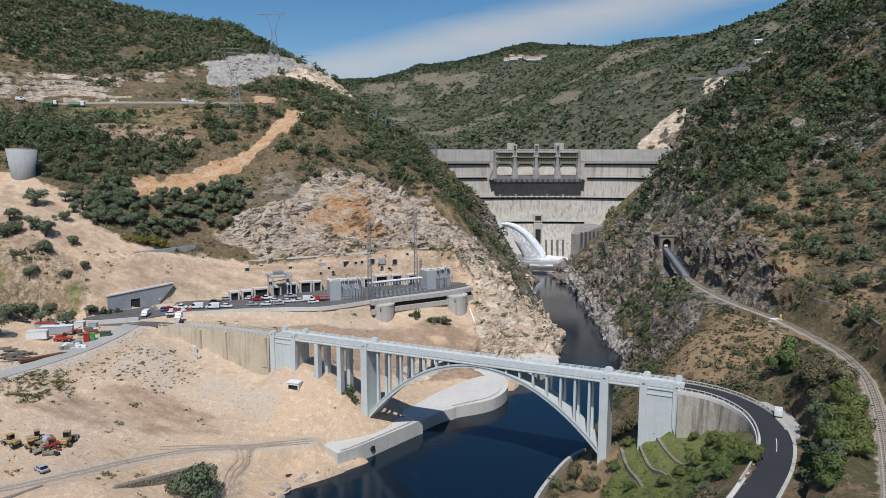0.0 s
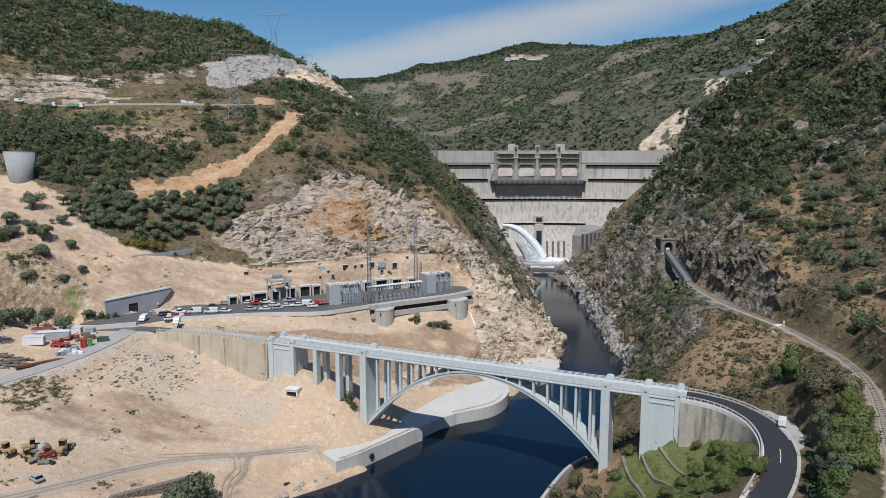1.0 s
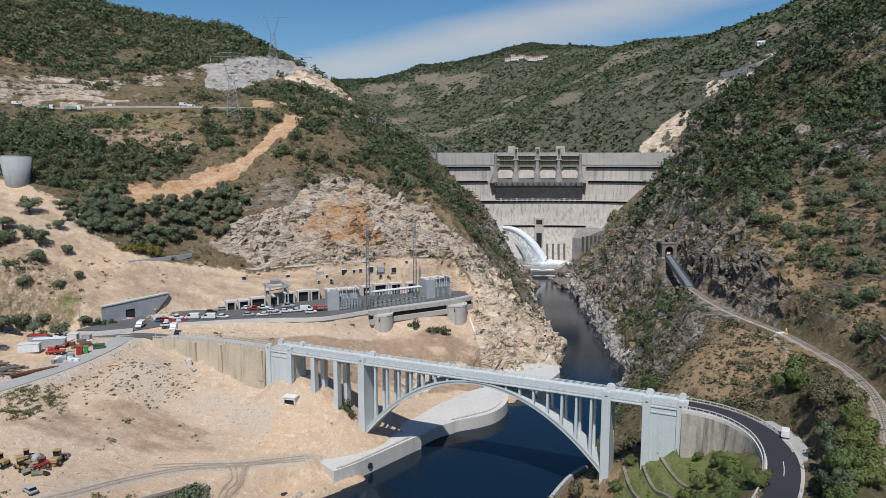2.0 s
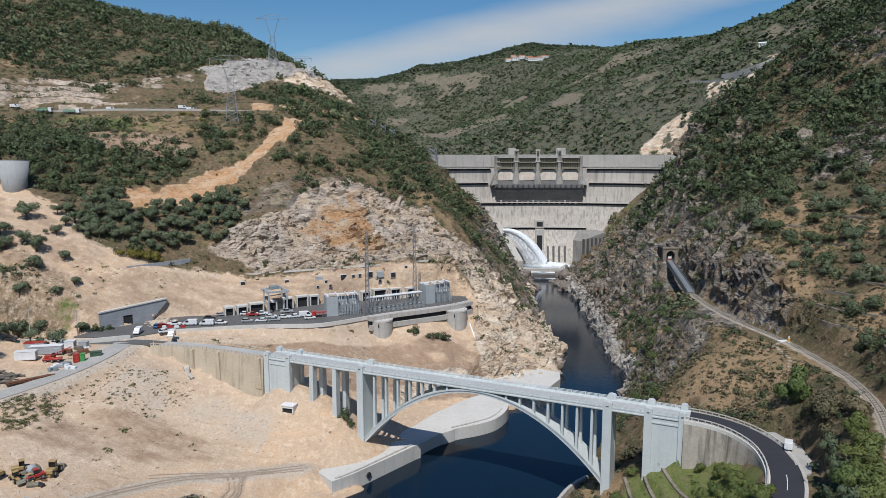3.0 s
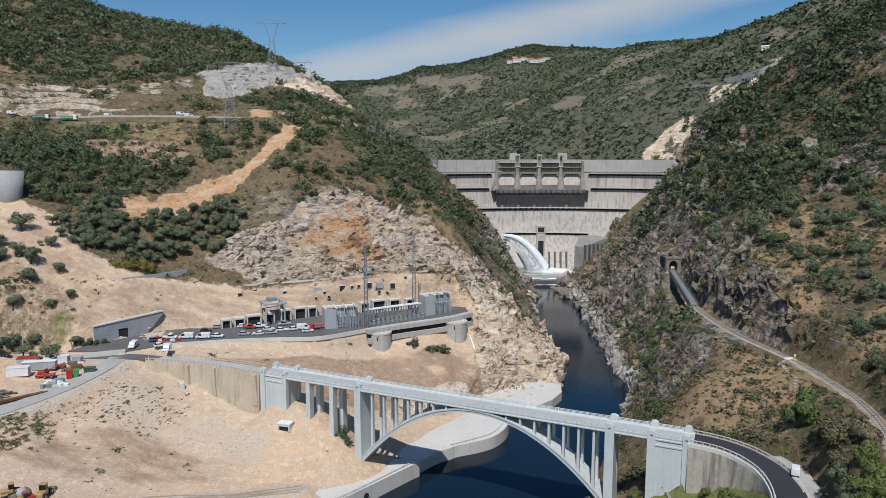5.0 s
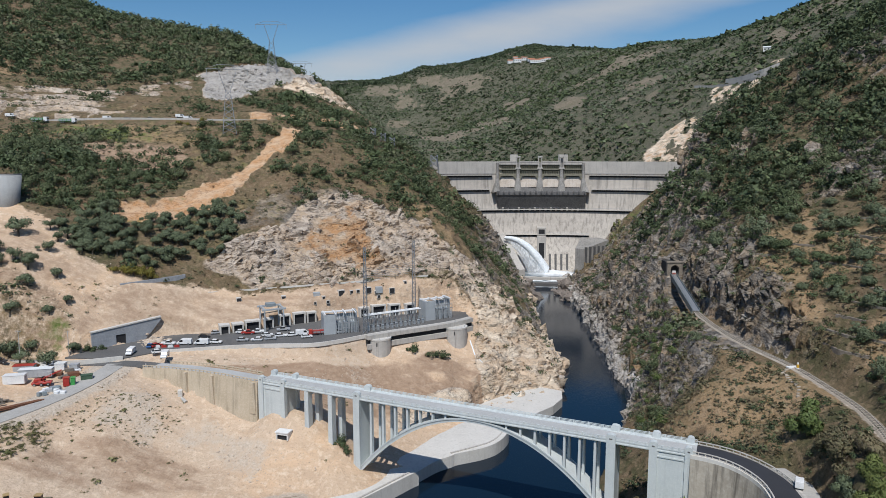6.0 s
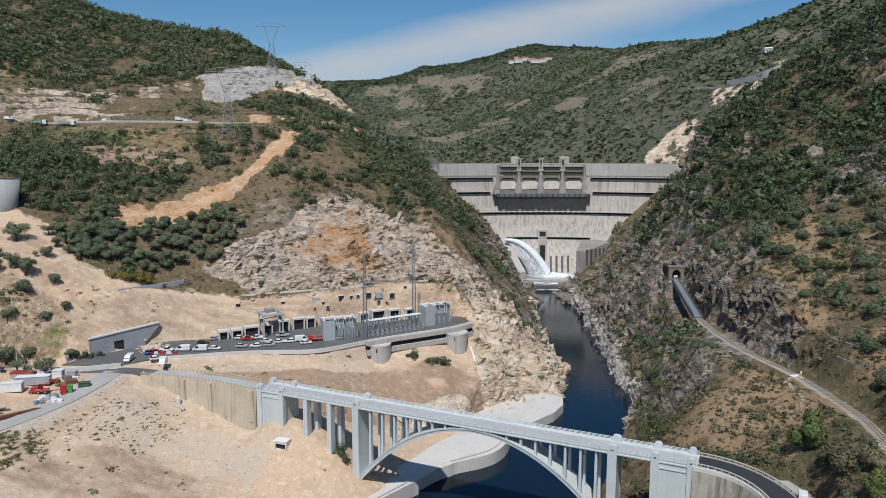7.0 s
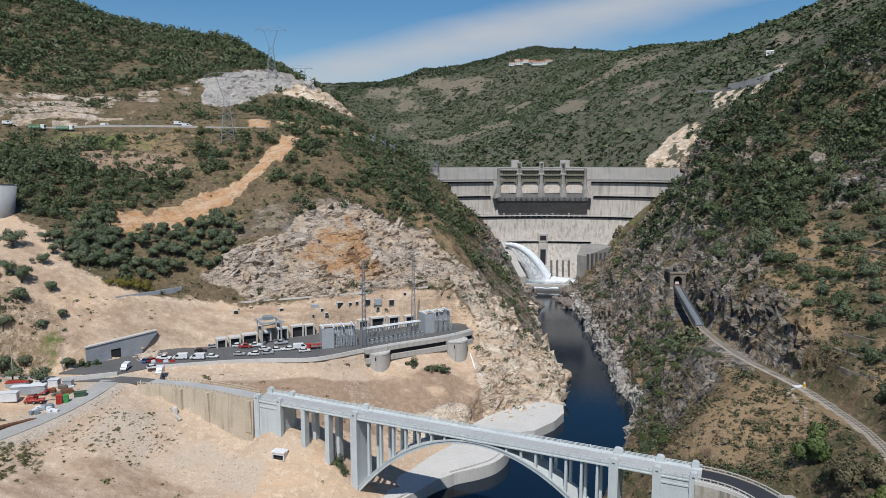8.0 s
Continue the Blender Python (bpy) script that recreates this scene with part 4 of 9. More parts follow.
        box(bm, p.x - 0.7, p.x + 0.7, p.y - 1.2, p.y, 57.6, 59.6, None, 0.2)
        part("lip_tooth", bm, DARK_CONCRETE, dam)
    for x, w in ((-14.5, 2.2), (2.0, 2.8), (19.5, 2.8), (36.8, 2.8), (54.0, 2.2)):
        p = dam_place(x, CREST)
        bm = bmesh.new()
        # the nose of each pier widens and reaches out towards the lip
        rings = []
        for z, out, half in ((82.2, 3.2, 0.5), (75.0, 3.4, 0.5), (70.0, 4.2, 0.56), (64.0, 6.0, 0.95), (59.5, 7.0, 1.0)):
            rings.append([bm.verts.new((p.x + a * half * w, p.y - b, z)) for a, b in ((-1, -9.0), (1, -9.0), (1, out - 0.7), (0.6, out), (-0.6, out), (-1, out - 0.7))])
        for a, b in zip(rings, rings[1:]):
            for k in range(6):
                bm.faces.new((a[k], a[(k + 1) % 6], b[(k + 1) % 6], b[k]))
        bm.faces.new(rings[0][::-1])
        bm.faces.new(rings[-1])
        part("spillway_pier", bm, PIER_CONCRETE, dam)
    # sloping wing walls at both ends of the spillway
    for x0, x1 in ((-14.9, -19.4), (54.4, 59.4)):
        a, b, c = dam_place(x0, 71.0, 0.2), dam_place(x0, 60.0, 6.6), dam_place(x1, 58.6, 7.6)
        bm = bmesh.new()
        f = [bm.verts.new(q) for q in (a, b, c, dam_place(x1, 58.6, -0.2), dam_place(x0, 71.0, -1.2), dam_place(x0, 60.0, -0.5))]
        for q in ((0, 1, 2), (0, 2, 3, 4), (1, 5, 3, 2), (0, 4, 5, 1), (4, 3, 5)):
            bm.faces.new([f[k] for k in q])
        part("wing_wall", bm, PIER_CONCRETE, dam)
    for x in (2.0, 19.5, 36.8):
        p = dam_place(x, CREST)
        bm = bmesh.new()
        for dx in (-1.6, 1.0):
            box(bm, p.x + dx, p.x + dx + 0.6, p.y - 3.0, p.y - 0.6, 78, 87.2, None, 0.05)
        box(bm, p.x - 1.9, p.x + 1.9, p.y - 3.2, p.y - 0.4, 86.2, 87.4, None, 0.08)
        box(bm, p.x - 2.3, p.x + 2.3, p.y - 3.6, p.y, 77.2, 78.2, None, 0.08)
        part("hoist_tower", bm, CONCRETE, dam)
    for x, w, h in ((-1.5, 6, 88.6), (38.0, 7.5, 88.6)):
        p = dam_place(x, CREST)
        bm = bmesh.new()
        box(bm, p.x - w / 2, p.x + w / 2, p.y + 0.5, p.y + 5, 80, h, None, 0.1)
        part("gate_house", bm, CONCRETE, dam)
    for x0, x1 in ((-13.3, 0.3), (3.7, 17.8), (21.2, 35.1), (38.5, 52.8)):
        c = dam_place((x0 + x1) / 2, CREST)
        bm = bmesh.new()
        box(bm, x0, x1, c.y - 3.2, c.y + 1.5, 80.6, 82.3, None, 0.05)
        box(bm, x0, x1, c.y - 3.4, c.y - 3.0, 82.3, 83.3)
        part("deck_beam", bm, CONCRETE, dam)
        bm = bmesh.new()
        for z0, z1, out in ((80.0, 80.6, 2.6), (76.4, 77.4, 3.0), (71.6, 73.4, 3.2)):
            box(bm, x0, x1, c.y - out, c.y - 0.4, z0, z1, None, 0.05)
        for k in range(10):
            x = x0 + (x1 - x0) * (k + 0.5) / 10
            box(bm, x - 0.16, x + 0.16, c.y - 2.5, c.y - 2.1, 77.4, 80.0)
            box(bm, x - 0.2, x + 0.2, c.y - 2.9, c.y - 2.4, 73.4, 75.4)
        for a, b in ((x0, x0 + 2.2), (x1, x1 - 2.2)):
            wall_of(bm, [(a, 71.6), (b, 71.6), (a, 68.6)][::1 if a < b else -1], c.y - 3.1, c.y - 1.0)
        part("gate_hoist", bm, GATE_STEEL, dam, "olive-brown steel gate hoist beams")
        bm = bmesh.new()
        wall_of(bm, [(-2.6, 62.6), (-1.4, 70.8), (-0.9, 70.8), (-2.0, 62.6)], x0, x1, Matrix.Translation((0, c.y, 0)) @ Matrix(((0, 1, 0, 0), (1, 0, 0, 0), (0, 0, 1, 0), (0, 0, 0, 1))))
        for k in range(5):
            box(bm, x0 + 0.6 + k * (x1 - x0 - 1.2) / 4 - 0.12, x0 + 0.6 + k * (x1 - x0 - 1.2) / 4 + 0.12, c.y - 2.75, c.y - 2.2, 62.6, 69)
        part("radial_gate", bm, GATE_PAINT, dam, "pale painted steel gate")
    # dark panels added behind the gates to give the bays their deep shade
    for x0, x1 in ((-13.3, 0.3), (3.7, 17.8), (21.2, 35.1), (38.5, 52.8)):
        c = dam_place((x0 + x1) / 2, CREST)
        bm = bmesh.new()
        box(bm, x0, x1, c.y + 2.2, c.y + 3.0, 62.6, 80.6)
        part("bay_wall", bm, GATE_STEEL, dam, "dark panel added as the shade behind a spillway gate")
    # bottom outlet tower and stilling basin
    p = dam_place(20.5, 20)
    bm = bmesh.new()
    box(bm, p.x - 3.5, p.x + 3.5, p.y - 7, p.y + 12, 2, 24.0, None, 0.2)
    part("outlet_tower", bm, CONCRETE, dam)
    # outlet openings are black plates on the face, shade given as colour
    bm = bmesh.new()
    box(bm, p.x - 2.1, p.x + 2.1, p.y - 7.3, p.y - 7.02, 6, 19)
    part("outlet_opening", bm, DARK, dam)
    bm = bmesh.new()
    box(bm, p.x - 3.6, p.x + 3.6, p.y - 4, p.y + 14, 24.5, 31.0, None, 0.2)
    part("valve_house", bm, CONCRETE, dam)
    bm = bmesh.new()
    box(bm, p.x - 2.4, p.x + 2.4, p.y - 4.3, p.y - 4.02, 26.0, 29.5)
    part("outlet_opening", bm, DARK, dam)
    for x, lean in ((28, 2.2), (32.5, 2.0), (37, 2.0), (41.5, 1.8)):
        q = dam_place(x, 4)
        bm = bmesh.new()
        wall_of(bm, [(0, -4), (-7, -4), (-2.2, 10.5), (0, 10.5)], x - 0.8, x + 0.8, Matrix.Translation((0, q.y + 2, 0)) @ Matrix(((0, 1, 0, 0), (1, 0, 0, 0), (0, 0, 1, 0), (0, 0, 0, 1))))
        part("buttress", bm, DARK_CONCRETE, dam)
    bm = bmesh.new()
    prism(bm, [(-12, 562), (-7, 562), (8, 527), (3, 524)], -4, lambda x, y: 3 + 22 * max(0, (y - 526) / 36))
    part("training_wall", bm, CONCRETE, dam)
    bm = bmesh.new()
    prism(bm, [(46, 541), (52, 536), (72, 552), (66, 566), (52, 566)], -4, lambda x, y: 23.5 if y > 545 else 18)
    part("training_wall", bm, PIER_CONCRETE, dam)
    for k in range(6):
        bm = bmesh.new()
        x, y = 53.5 + 3.4 * k, 536.4 + 2.75 * k
        box(bm, -0.5, 0.5, -0.9, 0.9, 4, 19.5, pose(x, y, 0, 0, 0, 39))
        part("wall_rib", bm, DARK_CONCRETE, dam)
    bm = bmesh.new()
    box(bm, 3, 48, 528, 532, -12, -2.4, None, 0.3)
    part("sill", bm, CONCRETE, dam)
    bm = bmesh.new()
    box(bm, 2, 47, 521, 528.01, -12, -5.6, None, 0.3)
    part("lower_sill", bm, DARK_CONCRETE, dam)
    return dam


STEEL = worn("galvanised_steel", (0.42, 0.43, 0.44), (0.34, 0.35, 0.36), (0.50, 0.51, 0.52), 0.5, 5.0, 0.5, 0.6)
GATE_STEEL = worn("brown_painted_steel", (0.25, 0.235, 0.175), (0.17, 0.155, 0.11), (0.33, 0.31, 0.24), 0.3, 3.0, 0.7, 0.0, 0.01, 0.4)
GATE_PAINT = worn("pale_rusting_gate", (0.66, 0.58, 0.50), (0.50, 0.42, 0.34), (0.68, 0.64, 0.58), 0.2, 1.5, 0.7, 0.0, 0.01, 0.5)
PIER_CONCRETE = worn("stained_pier_concrete", (0.32, 0.30, 0.275), (0.21, 0.198, 0.18), (0.40, 0.38, 0.35), 0.1, 0.9, 0.88, 0, 0.03, 0.8)
# dark tone for stained parts and for the apron's shaded face
DARK_CONCRETE = worn("stained_shaded_concrete", (0.125, 0.12, 0.115), (0.085, 0.082, 0.08), (0.18, 0.172, 0.165), 0.12, 1.0, 0.8, 0, 0.03, 0.5)
build_dam()

# ---- the arch bridge ----
BRIDGE = Matrix.Translation((-75.0, 202.3, 0)) @ Matrix.Rotation(math.atan2(-0.300, 0.954), 4, "Z")
BW = 7.0
SPRING_L, SPRING_R, MID = 34.4, 103.2, 68.8


def arch_top(u):
    return 27.6 - 19.0 * ((u - MID) / 34.4) ** 2 * (1 - 0.06 * (1 - ((u - MID) / 34.4) ** 2))


def build_bridge():
    b = tagged(new("arch_bridge"), "pale grey painted concrete arch road bridge over the river", "bridge")
    b.matrix_world = BRIDGE
    bm = bmesh.new()
    box(bm, -0.4, 123, 0.25, BW - 0.25, 27.5, 28.25, None, 0.05)
    part("deck", bm, BRIDGE_PAINT, b)
    bm = bmesh.new()
    box(bm, -0.4, 123, 1.3, BW - 1.3, 28.254, 28.32)
    part("roadway", bm, BRIDGE_ROAD, b, "worn pale grey road surface")
    for y0, y1 in ((0.0, 1.28), (BW - 1.28, BW)):
        bm = bmesh.new()
        box(bm, -0.4, 123, y0, y1, 28.0, 28.48, None, 0.04)
        part("footway", bm, BRIDGE_PAINT, b)
    for y0, y1, f in ((-0.12, 0.2, -1), (BW - 0.2, BW + 0.12, 1)):
        bm = bmesh.new()
        box(bm, -0.4, 123, y0, y1, 27.72, 28.12, None, 0.05)
        part("cornice", bm, BRIDGE_PAINT, b)
        bm = bmesh.new()
        ym = (y0 + y1) / 2
        box(bm, -0.4, 123, ym - 0.1, ym + 0.1, 28.48, 28.75)
        for z in (28.98, 29.28):
            box(bm, -0.4, 123, ym - 0.06, ym + 0.06, z - 0.07, z + 0.07)
        part("railing", bm, BRIDGE_PAINT, b)
        for k in range(1, 33):
            bm = bmesh.new()
            u = 123 * k / 33
            box(bm, u - 0.13, u + 0.13, ym - 0.14, ym + 0.14, 28.4, 29.36 if k % 2 else 29.46, None, 0.03)
            part("railing_post", bm, BRIDGE_PAINT, b)
    # pilasters with rounded heads on both faces
    for u, w, bottom in ((0.6, 1.7, 12), (8.4, 1.5, 12), (33.4, 2.0, 4), (103.8, 2.2, 4), (113.6, 1.9, 9), (121.5, 1.7, 11)):
        for y0, y1 in ((-0.35, 1.0), (BW - 1.0, BW + 0.35)):
            bm = bmesh.new()
            wall_of(bm, [(u - w / 2, bottom), (u + w / 2, bottom), (u + w / 2, 29.5), (u + 0.36 * w, 29.9), (u, 30.05), (u - 0.36 * w, 29.9), (u - w / 2, 29.5)], y0, y1)
            part("pilaster", bm, BRIDGE_PAINT, b)
            bm = bmesh.new()
            for dy in ((y0 - 0.06, y0 + 0.02),) if y0 < 1 else ((y1 - 0.02, y1 + 0.06),):
                box(bm, u - 0.16 * w, u + 0.16 * w, *dy, 28.75, 29.05)
            part("plaque", bm, DARK_CONCRETE, b)
    # abutment boxes
    for u0, u1, bottom in ((0.8, 8.6, 11), (113.6, 122.0, 10)):
        bm = bmesh.new()
        box(bm, u0, u1, 0.1, BW - 0.1, bottom, 27.6, None, 0.05)
        part("abutment", bm, BRIDGE_PAINT, b)
        bm = bmesh.new()
        box(bm, u0 + 0.9, u1 - 0.9, -0.08, 0.09, 26.3, 26.65)
        part("string_course", bm, BRIDGE_PAINT, b)
    # approach piers: a pair of legs under a cross beam
    for u, bottom in ((16.7, 10), (24.7, 7)):
        for y0, y1, s in ((-0.2, 1.9, 1), (BW - 1.9, BW + 0.2, -1)):
            bm = bmesh.new()
            vs = box(bm, u - 0.65, u + 0.65, y0, y1, bottom, 27.6)
            for v in vs:
                if v.co.z < 14:
                    v.co.x = u + (v.co.x - u) * 1.15
            part("pier_leg", bm, BRIDGE_PAINT, b)
        bm = bmesh.new()
        box(bm, u - 0.6, u + 0.6, 1.9, BW - 1.9, 26.2, 27.5)
        part("cross_beam", bm, BRIDGE_PAINT, b)
    # main piers at the springings
    for u, s in ((33.4, 1), (103.8, -1)):
        bm = bmesh.new()
        vs = box(bm, u - 0.85, u + 0.85, 0.0, BW, -2, 27.55)
        for v in vs:
            if v.co.z < 14:
                v.co.x = u + (v.co.x - u) * 1.5
                v.co.y = BW / 2 + (v.co.y - BW / 2) * 1.12
        part("main_pier", bm, BRIDGE_PAINT, b)
    # the arch barrel with an edge roll
    n = 48
    bm = bmesh.new()
    rings = []
    for i in range(n + 1):
        u = SPRING_L - 1.0 + (SPRING_R - SPRING_L + 2.0) * i / n
        t = 0.95 + 0.75 * abs((u - MID) / 34.4) ** 1.5
        zt = arch_top(u)
        rings.append([bm.verts.new(p) for p in ((u, 0.25, zt - t), (u, 0.25, zt), (u, BW - 0.25, zt), (u, BW - 0.25, zt - t))])
    for p, q in zip(rings, rings[1:]):
        for k in range(4):
            bm.faces.new((p[k], q[k], q[(k + 1) % 4], p[(k + 1) % 4]))
    bm.faces.new(rings[0])
    bm.faces.new(rings[-1][::-1])
    part("arch", bm, BRIDGE_PAINT, b)
    for y0, y1 in ((0.05, 0.35), (BW - 0.35, BW - 0.05)):
        bm = bmesh.new()
        rings = []
        for i in range(n + 1):
            u = SPRING_L - 1.0 + (SPRING_R - SPRING_L + 2.0) * i / n
            zt = arch_top(u)
            rings.append([bm.verts.new(p) for p in ((u, y0, zt - 0.3), (u, y0, zt + 0.12), (u, y1, zt + 0.12), (u, y1, zt - 0.3))])
        for p, q in zip(rings, rings[1:]):
            for k in range(4):
                bm.faces.new((p[k], q[k], q[(k + 1) % 4], p[(k + 1) % 4]))
        part("arch_edge", bm, BRIDGE_PAINT, b)
    for k in range(1, 9):
        for side in (-1, 1):
            u = MID + side * (34.9 - 3.78 * k)
            if arch_top(u) > 26.9:
                continue
            for y0, y1 in ((0.35, 1.5), (BW - 1.5, BW - 0.35)):
                bm = bmesh.new()
                vs = box(bm, u - 0.26, u + 0.26, y0, y1, arch_top(u) - 0.5, 27.6)
                for v in vs:
                    if v.co.z < 26.9:
                        v.co.y += (0.4 if y0 > 2 else -0.0) * 0
                        v.co.x = u + (v.co.x - u) * (1 + 0.03 * (27 - arch_top(u)))
                part("spandrel_column", bm, BRIDGE_PAINT, b)
            bm = bmesh.new()
            box(bm, u - 0.22, u + 0.22, 1.5, BW - 1.5, 26.9, 27.52)
            part("cross_beam", bm, BRIDGE_PAINT, b)
    # the deck falls gently towards the east bank
    for o in b.children_recursive:
        for v in o.data.vertices:
            v.co.z -= 0.012 * (v.co.x - 60) * max(0.0, min(1.0, (v.co.z - 8) / 19))
    return b


BRIDGE_ROAD = worn("pale_worn_roadway", (0.44, 0.435, 0.42), (0.36, 0.355, 0.34), (0.52, 0.515, 0.50), 0.15, 2.5, 0.85)
build_bridge()

# ---- roads, walls and platforms ----
PALE_TRACK = worn("pale_gravel_track", (0.40, 0.38, 0.35), (0.31, 0.295, 0.27), (0.50, 0.475, 0.44), 0.15, 2.0, 0.95, 0, 0.03)
ROCK_WALL = worn("rough_stone_wall", (0.25, 0.21, 0.165), (0.15, 0.125, 0.10), (0.36, 0.31, 0.25), 0.5, 1.6, 0.95, 0, 0.15)
SLATE = worn("slate_stone_facing", (0.34, 0.355, 0.375), (0.25, 0.26, 0.275), (0.42, 0.435, 0.45), 0.25, 1.6, 0.85, 0, 0.05)
LINE_PAINT = worn("road_marking_paint", (0.72, 0.72, 0.70), (0.55, 0.55, 0.53), (0.78, 0.78, 0.76), 0.8, 5.0, 0.7)
RUSTY_STEEL = worn("rusty_steel", (0.20, 0.085, 0.045), (0.12, 0.055, 0.035), (0.30, 0.15, 0.085), 0.6, 4.0, 0.85, 0.2)
BALLAST = worn("track_ballast", (0.42, 0.36, 0.29), (0.30, 0.255, 0.20), (0.52, 0.455, 0.375), 0.4, 2.5, 0.95, 0, 0.1)
TIMBER = worn("grey_old_timber", (0.20, 0.17, 0.14), (0.13, 0.11, 0.09), (0.29, 0.255, 0.215), 0.6, 5.0, 0.9)


def with_heights(line2, lift):
    return np.array([(x, y, height(x, y) + lift) for x, y in line2])


def ribbon(name, pts, half, mat, label, category, thick=0.35, step=2.5):
    bm = bmesh.new()
    sweep(bm, curve_points(pts, step), [(half, 0), (half, -thick), (-half, -thick), (-half, 0)])
    return tagged(finish(name, bm, mat), label, category, kind="structure")


ribbon("road", EAST_ROAD, 3.1, ASPHALT, "smooth dark asphalt two-lane road", "road")
ribbon("road", YARD_ROAD[:5], 2.75, OLD_ASPHALT, "dusty grey asphalt access road", "road")
ribbon("road", YARD_ROAD[4:], 2.75, BRIDGE_ROAD, "pale worn road on the bridge approach", "road")
ribbon("road", [(x, y, z) for x, y, z in VALLEY_ROAD], 3.2, PALE_TRACK, "dusty grey site road round the yard", "road")
ribbon("road", HILL_ROAD, 3.6, OLD_ASPHALT, "grey asphalt road across the hillside", "road", 0.5, 6)

# lane marks on the east road
east = curve_points(EAST_ROAD, 0.5)
run = np.concatenate([[0], np.cumsum(np.linalg.norm(np.diff(east, axis=0), axis=1))])
for s0 in (33.0,):
    keep = east[(run >= s0) & (run <= s0 + 7.0)]
    if len(keep) < 3:
        continue
    bm = bmesh.new()
    sweep(bm, keep, [(0.07, 0.012), (0.07, 0.004), (-0.07, 0.004), (-0.07, 0.012)])
    tagged(finish("lane_mark", bm, LINE_PAINT), "white dashed line painted on the asphalt", "road marking", "lane marks", "structure")

# shoulder of pale concrete on the outer side and kerbs
def offset_line(pts, off, step=1.5):
    line = curve_points(pts, step)
    left = strip_frames(line)
    out = line.copy()
    out[:, :2] += left * off
    return out


def kerb_wall(name, line, width, top, bottom, mat, label, category="wall"):
    bm = bmesh.new()
    sweep(bm, line, [(width / 2, top), (width / 2, bottom), (-width / 2, bottom), (-width / 2, top)])
    return tagged(finish(name, bm, mat), label, category, kind="structure")


kerb_wall("kerb", offset_line(EAST_ROAD, -3.55), 0.9, 0.18, -1.2, NEW_CONCRETE, "pale concrete kerb on the inside of the bend", "kerb")
bm = bmesh.new()
prism(bm, [(57.5, 163.8), (60.2, 157), (60.4, 150), (59.2, 143), (62.0, 145), (64.2, 150), (64.6, 157), (61.5, 164)], 24.0, lambda x, y: 25.45 + 0.055 * (y - 154))
tagged(finish("layby", bm, PALE_TRACK), "pale gravel lay-by beside the bend", "lay-by", kind="structure")
kerb_wall("kerb", offset_line(EAST_ROAD, 3.4)[8:], 0.7, 0.06, -0.8, CONCRETE, "pale gravelly concrete verge outside the bend", "kerb")


def balustrade(line, label, mat, gap=1.5, tall=0.85):
    """A low parapet of posts and two rails along a line."""
    b = tagged(new("balustrade"), label, "parapet")
    for h0, h1, w in ((0.0, 0.16, 0.36), (tall - 0.16, tall, 0.30)):
        bm = bmesh.new()
        sweep(bm, line, [(w / 2, h1), (w / 2, h0), (-w / 2, h0), (-w / 2, h1)])
        part("rail", bm, mat, b)
    bm = bmesh.new()
    box(bm, -0.13, 0.13, -0.11, 0.11, 0.1, tall - 0.1)
    me = bpy.data.meshes.new("post")
    bm.to_mesh(me)
    bm.free()
    me.materials.append(mat)
    seg = np.concatenate([[0], np.cumsum(np.linalg.norm(np.diff(line[:, :2], axis=0), axis=1))])
    for s in np.arange(0.2, seg[-1], gap):
        o = new("post", me)
        o.parent = b
        o.location = [float(np.interp(s, seg, line[:, k])) for k in range(3)]
    return b


RIM_STONE = worn("pale_parapet_stone", (0.50, 0.47, 0.42), (0.40, 0.37, 0.33), (0.57, 0.54, 0.49), 0.3, 3.0, 0.9)
BUFF_STONE = worn("buff_parapet_stone", (0.55, 0.45, 0.32), (0.44, 0.355, 0.25), (0.62, 0.53, 0.40), 0.3, 3.0, 0.9)
inner = offset_line(EAST_ROAD, -3.55)
inner[:, 2] += 0.18
seg_end = int(len(inner) * 0.47)
balustrade(inner[:seg_end], "pale stone balustrade above the curved retaining wall", RIM_STONE)
outer = offset_line(EAST_ROAD, 3.3)
outer[:, 2] += 0.05
balustrade(outer[:14], "pale stone balustrade on the uphill side of the road", RIM_STONE)

# retaining wall under the bend
bm = bmesh.new()
face = offset_line(EAST_ROAD, -3.7)[: int(len(inner) * 0.62)]
sweep(bm, face, [(0.45, -0.05), (0.45, -11.5), (-1.1, -11.5), (-0.25, -0.05)])
tagged(finish("retaining_wall", bm, STAINED_WALL), "curved stained concrete retaining wall under the road", "retaining wall", kind="structure")

# the approach wall west of the bridge
west = [(-118.5, 214.6, 27.9), (-111, 214.2, 28.0), (-104.8, 212.7, 28.1), (-98, 211.1, 28.2), (-92.6, 209.3, 28.3), (-87.5, 207.4, 28.4), (-83, 205.4, 28.45), (-75.5, 202.6, 28.5)]
wline = curve_points(west, 2.0)
bm = bmesh.new()
sweep(bm, wline, [(0.5, 0), (0.5, -13.5), (-1.3, -13.5), (-0.3, 0)])
approach_wall = tagged(finish("approach_wall", bm, OCHRE_WALL), "stained ochre masonry retaining wall of the bridge approach", "retaining wall", kind="structure")
for k in (0.38, 0.62, 0.96):
    i = int(k * (len(wline) - 1))
    x, y, z = wline[i]
    bm = bmesh.new()
    wall_of(bm, [(-0.55, 0), (0.55, 0), (1.1, -9.5), (-1.1, -9.5)], -0.9, 0.2, pose(x, y - 0.35, z - 0.1, 0, 0, -20))
    part("buttress", bm, OCHRE_WALL, approach_wall)
balustrade(wline + np.array([0, 0, 0.02]), "buff stone balustrade along the bridge approach", BUFF_STONE)
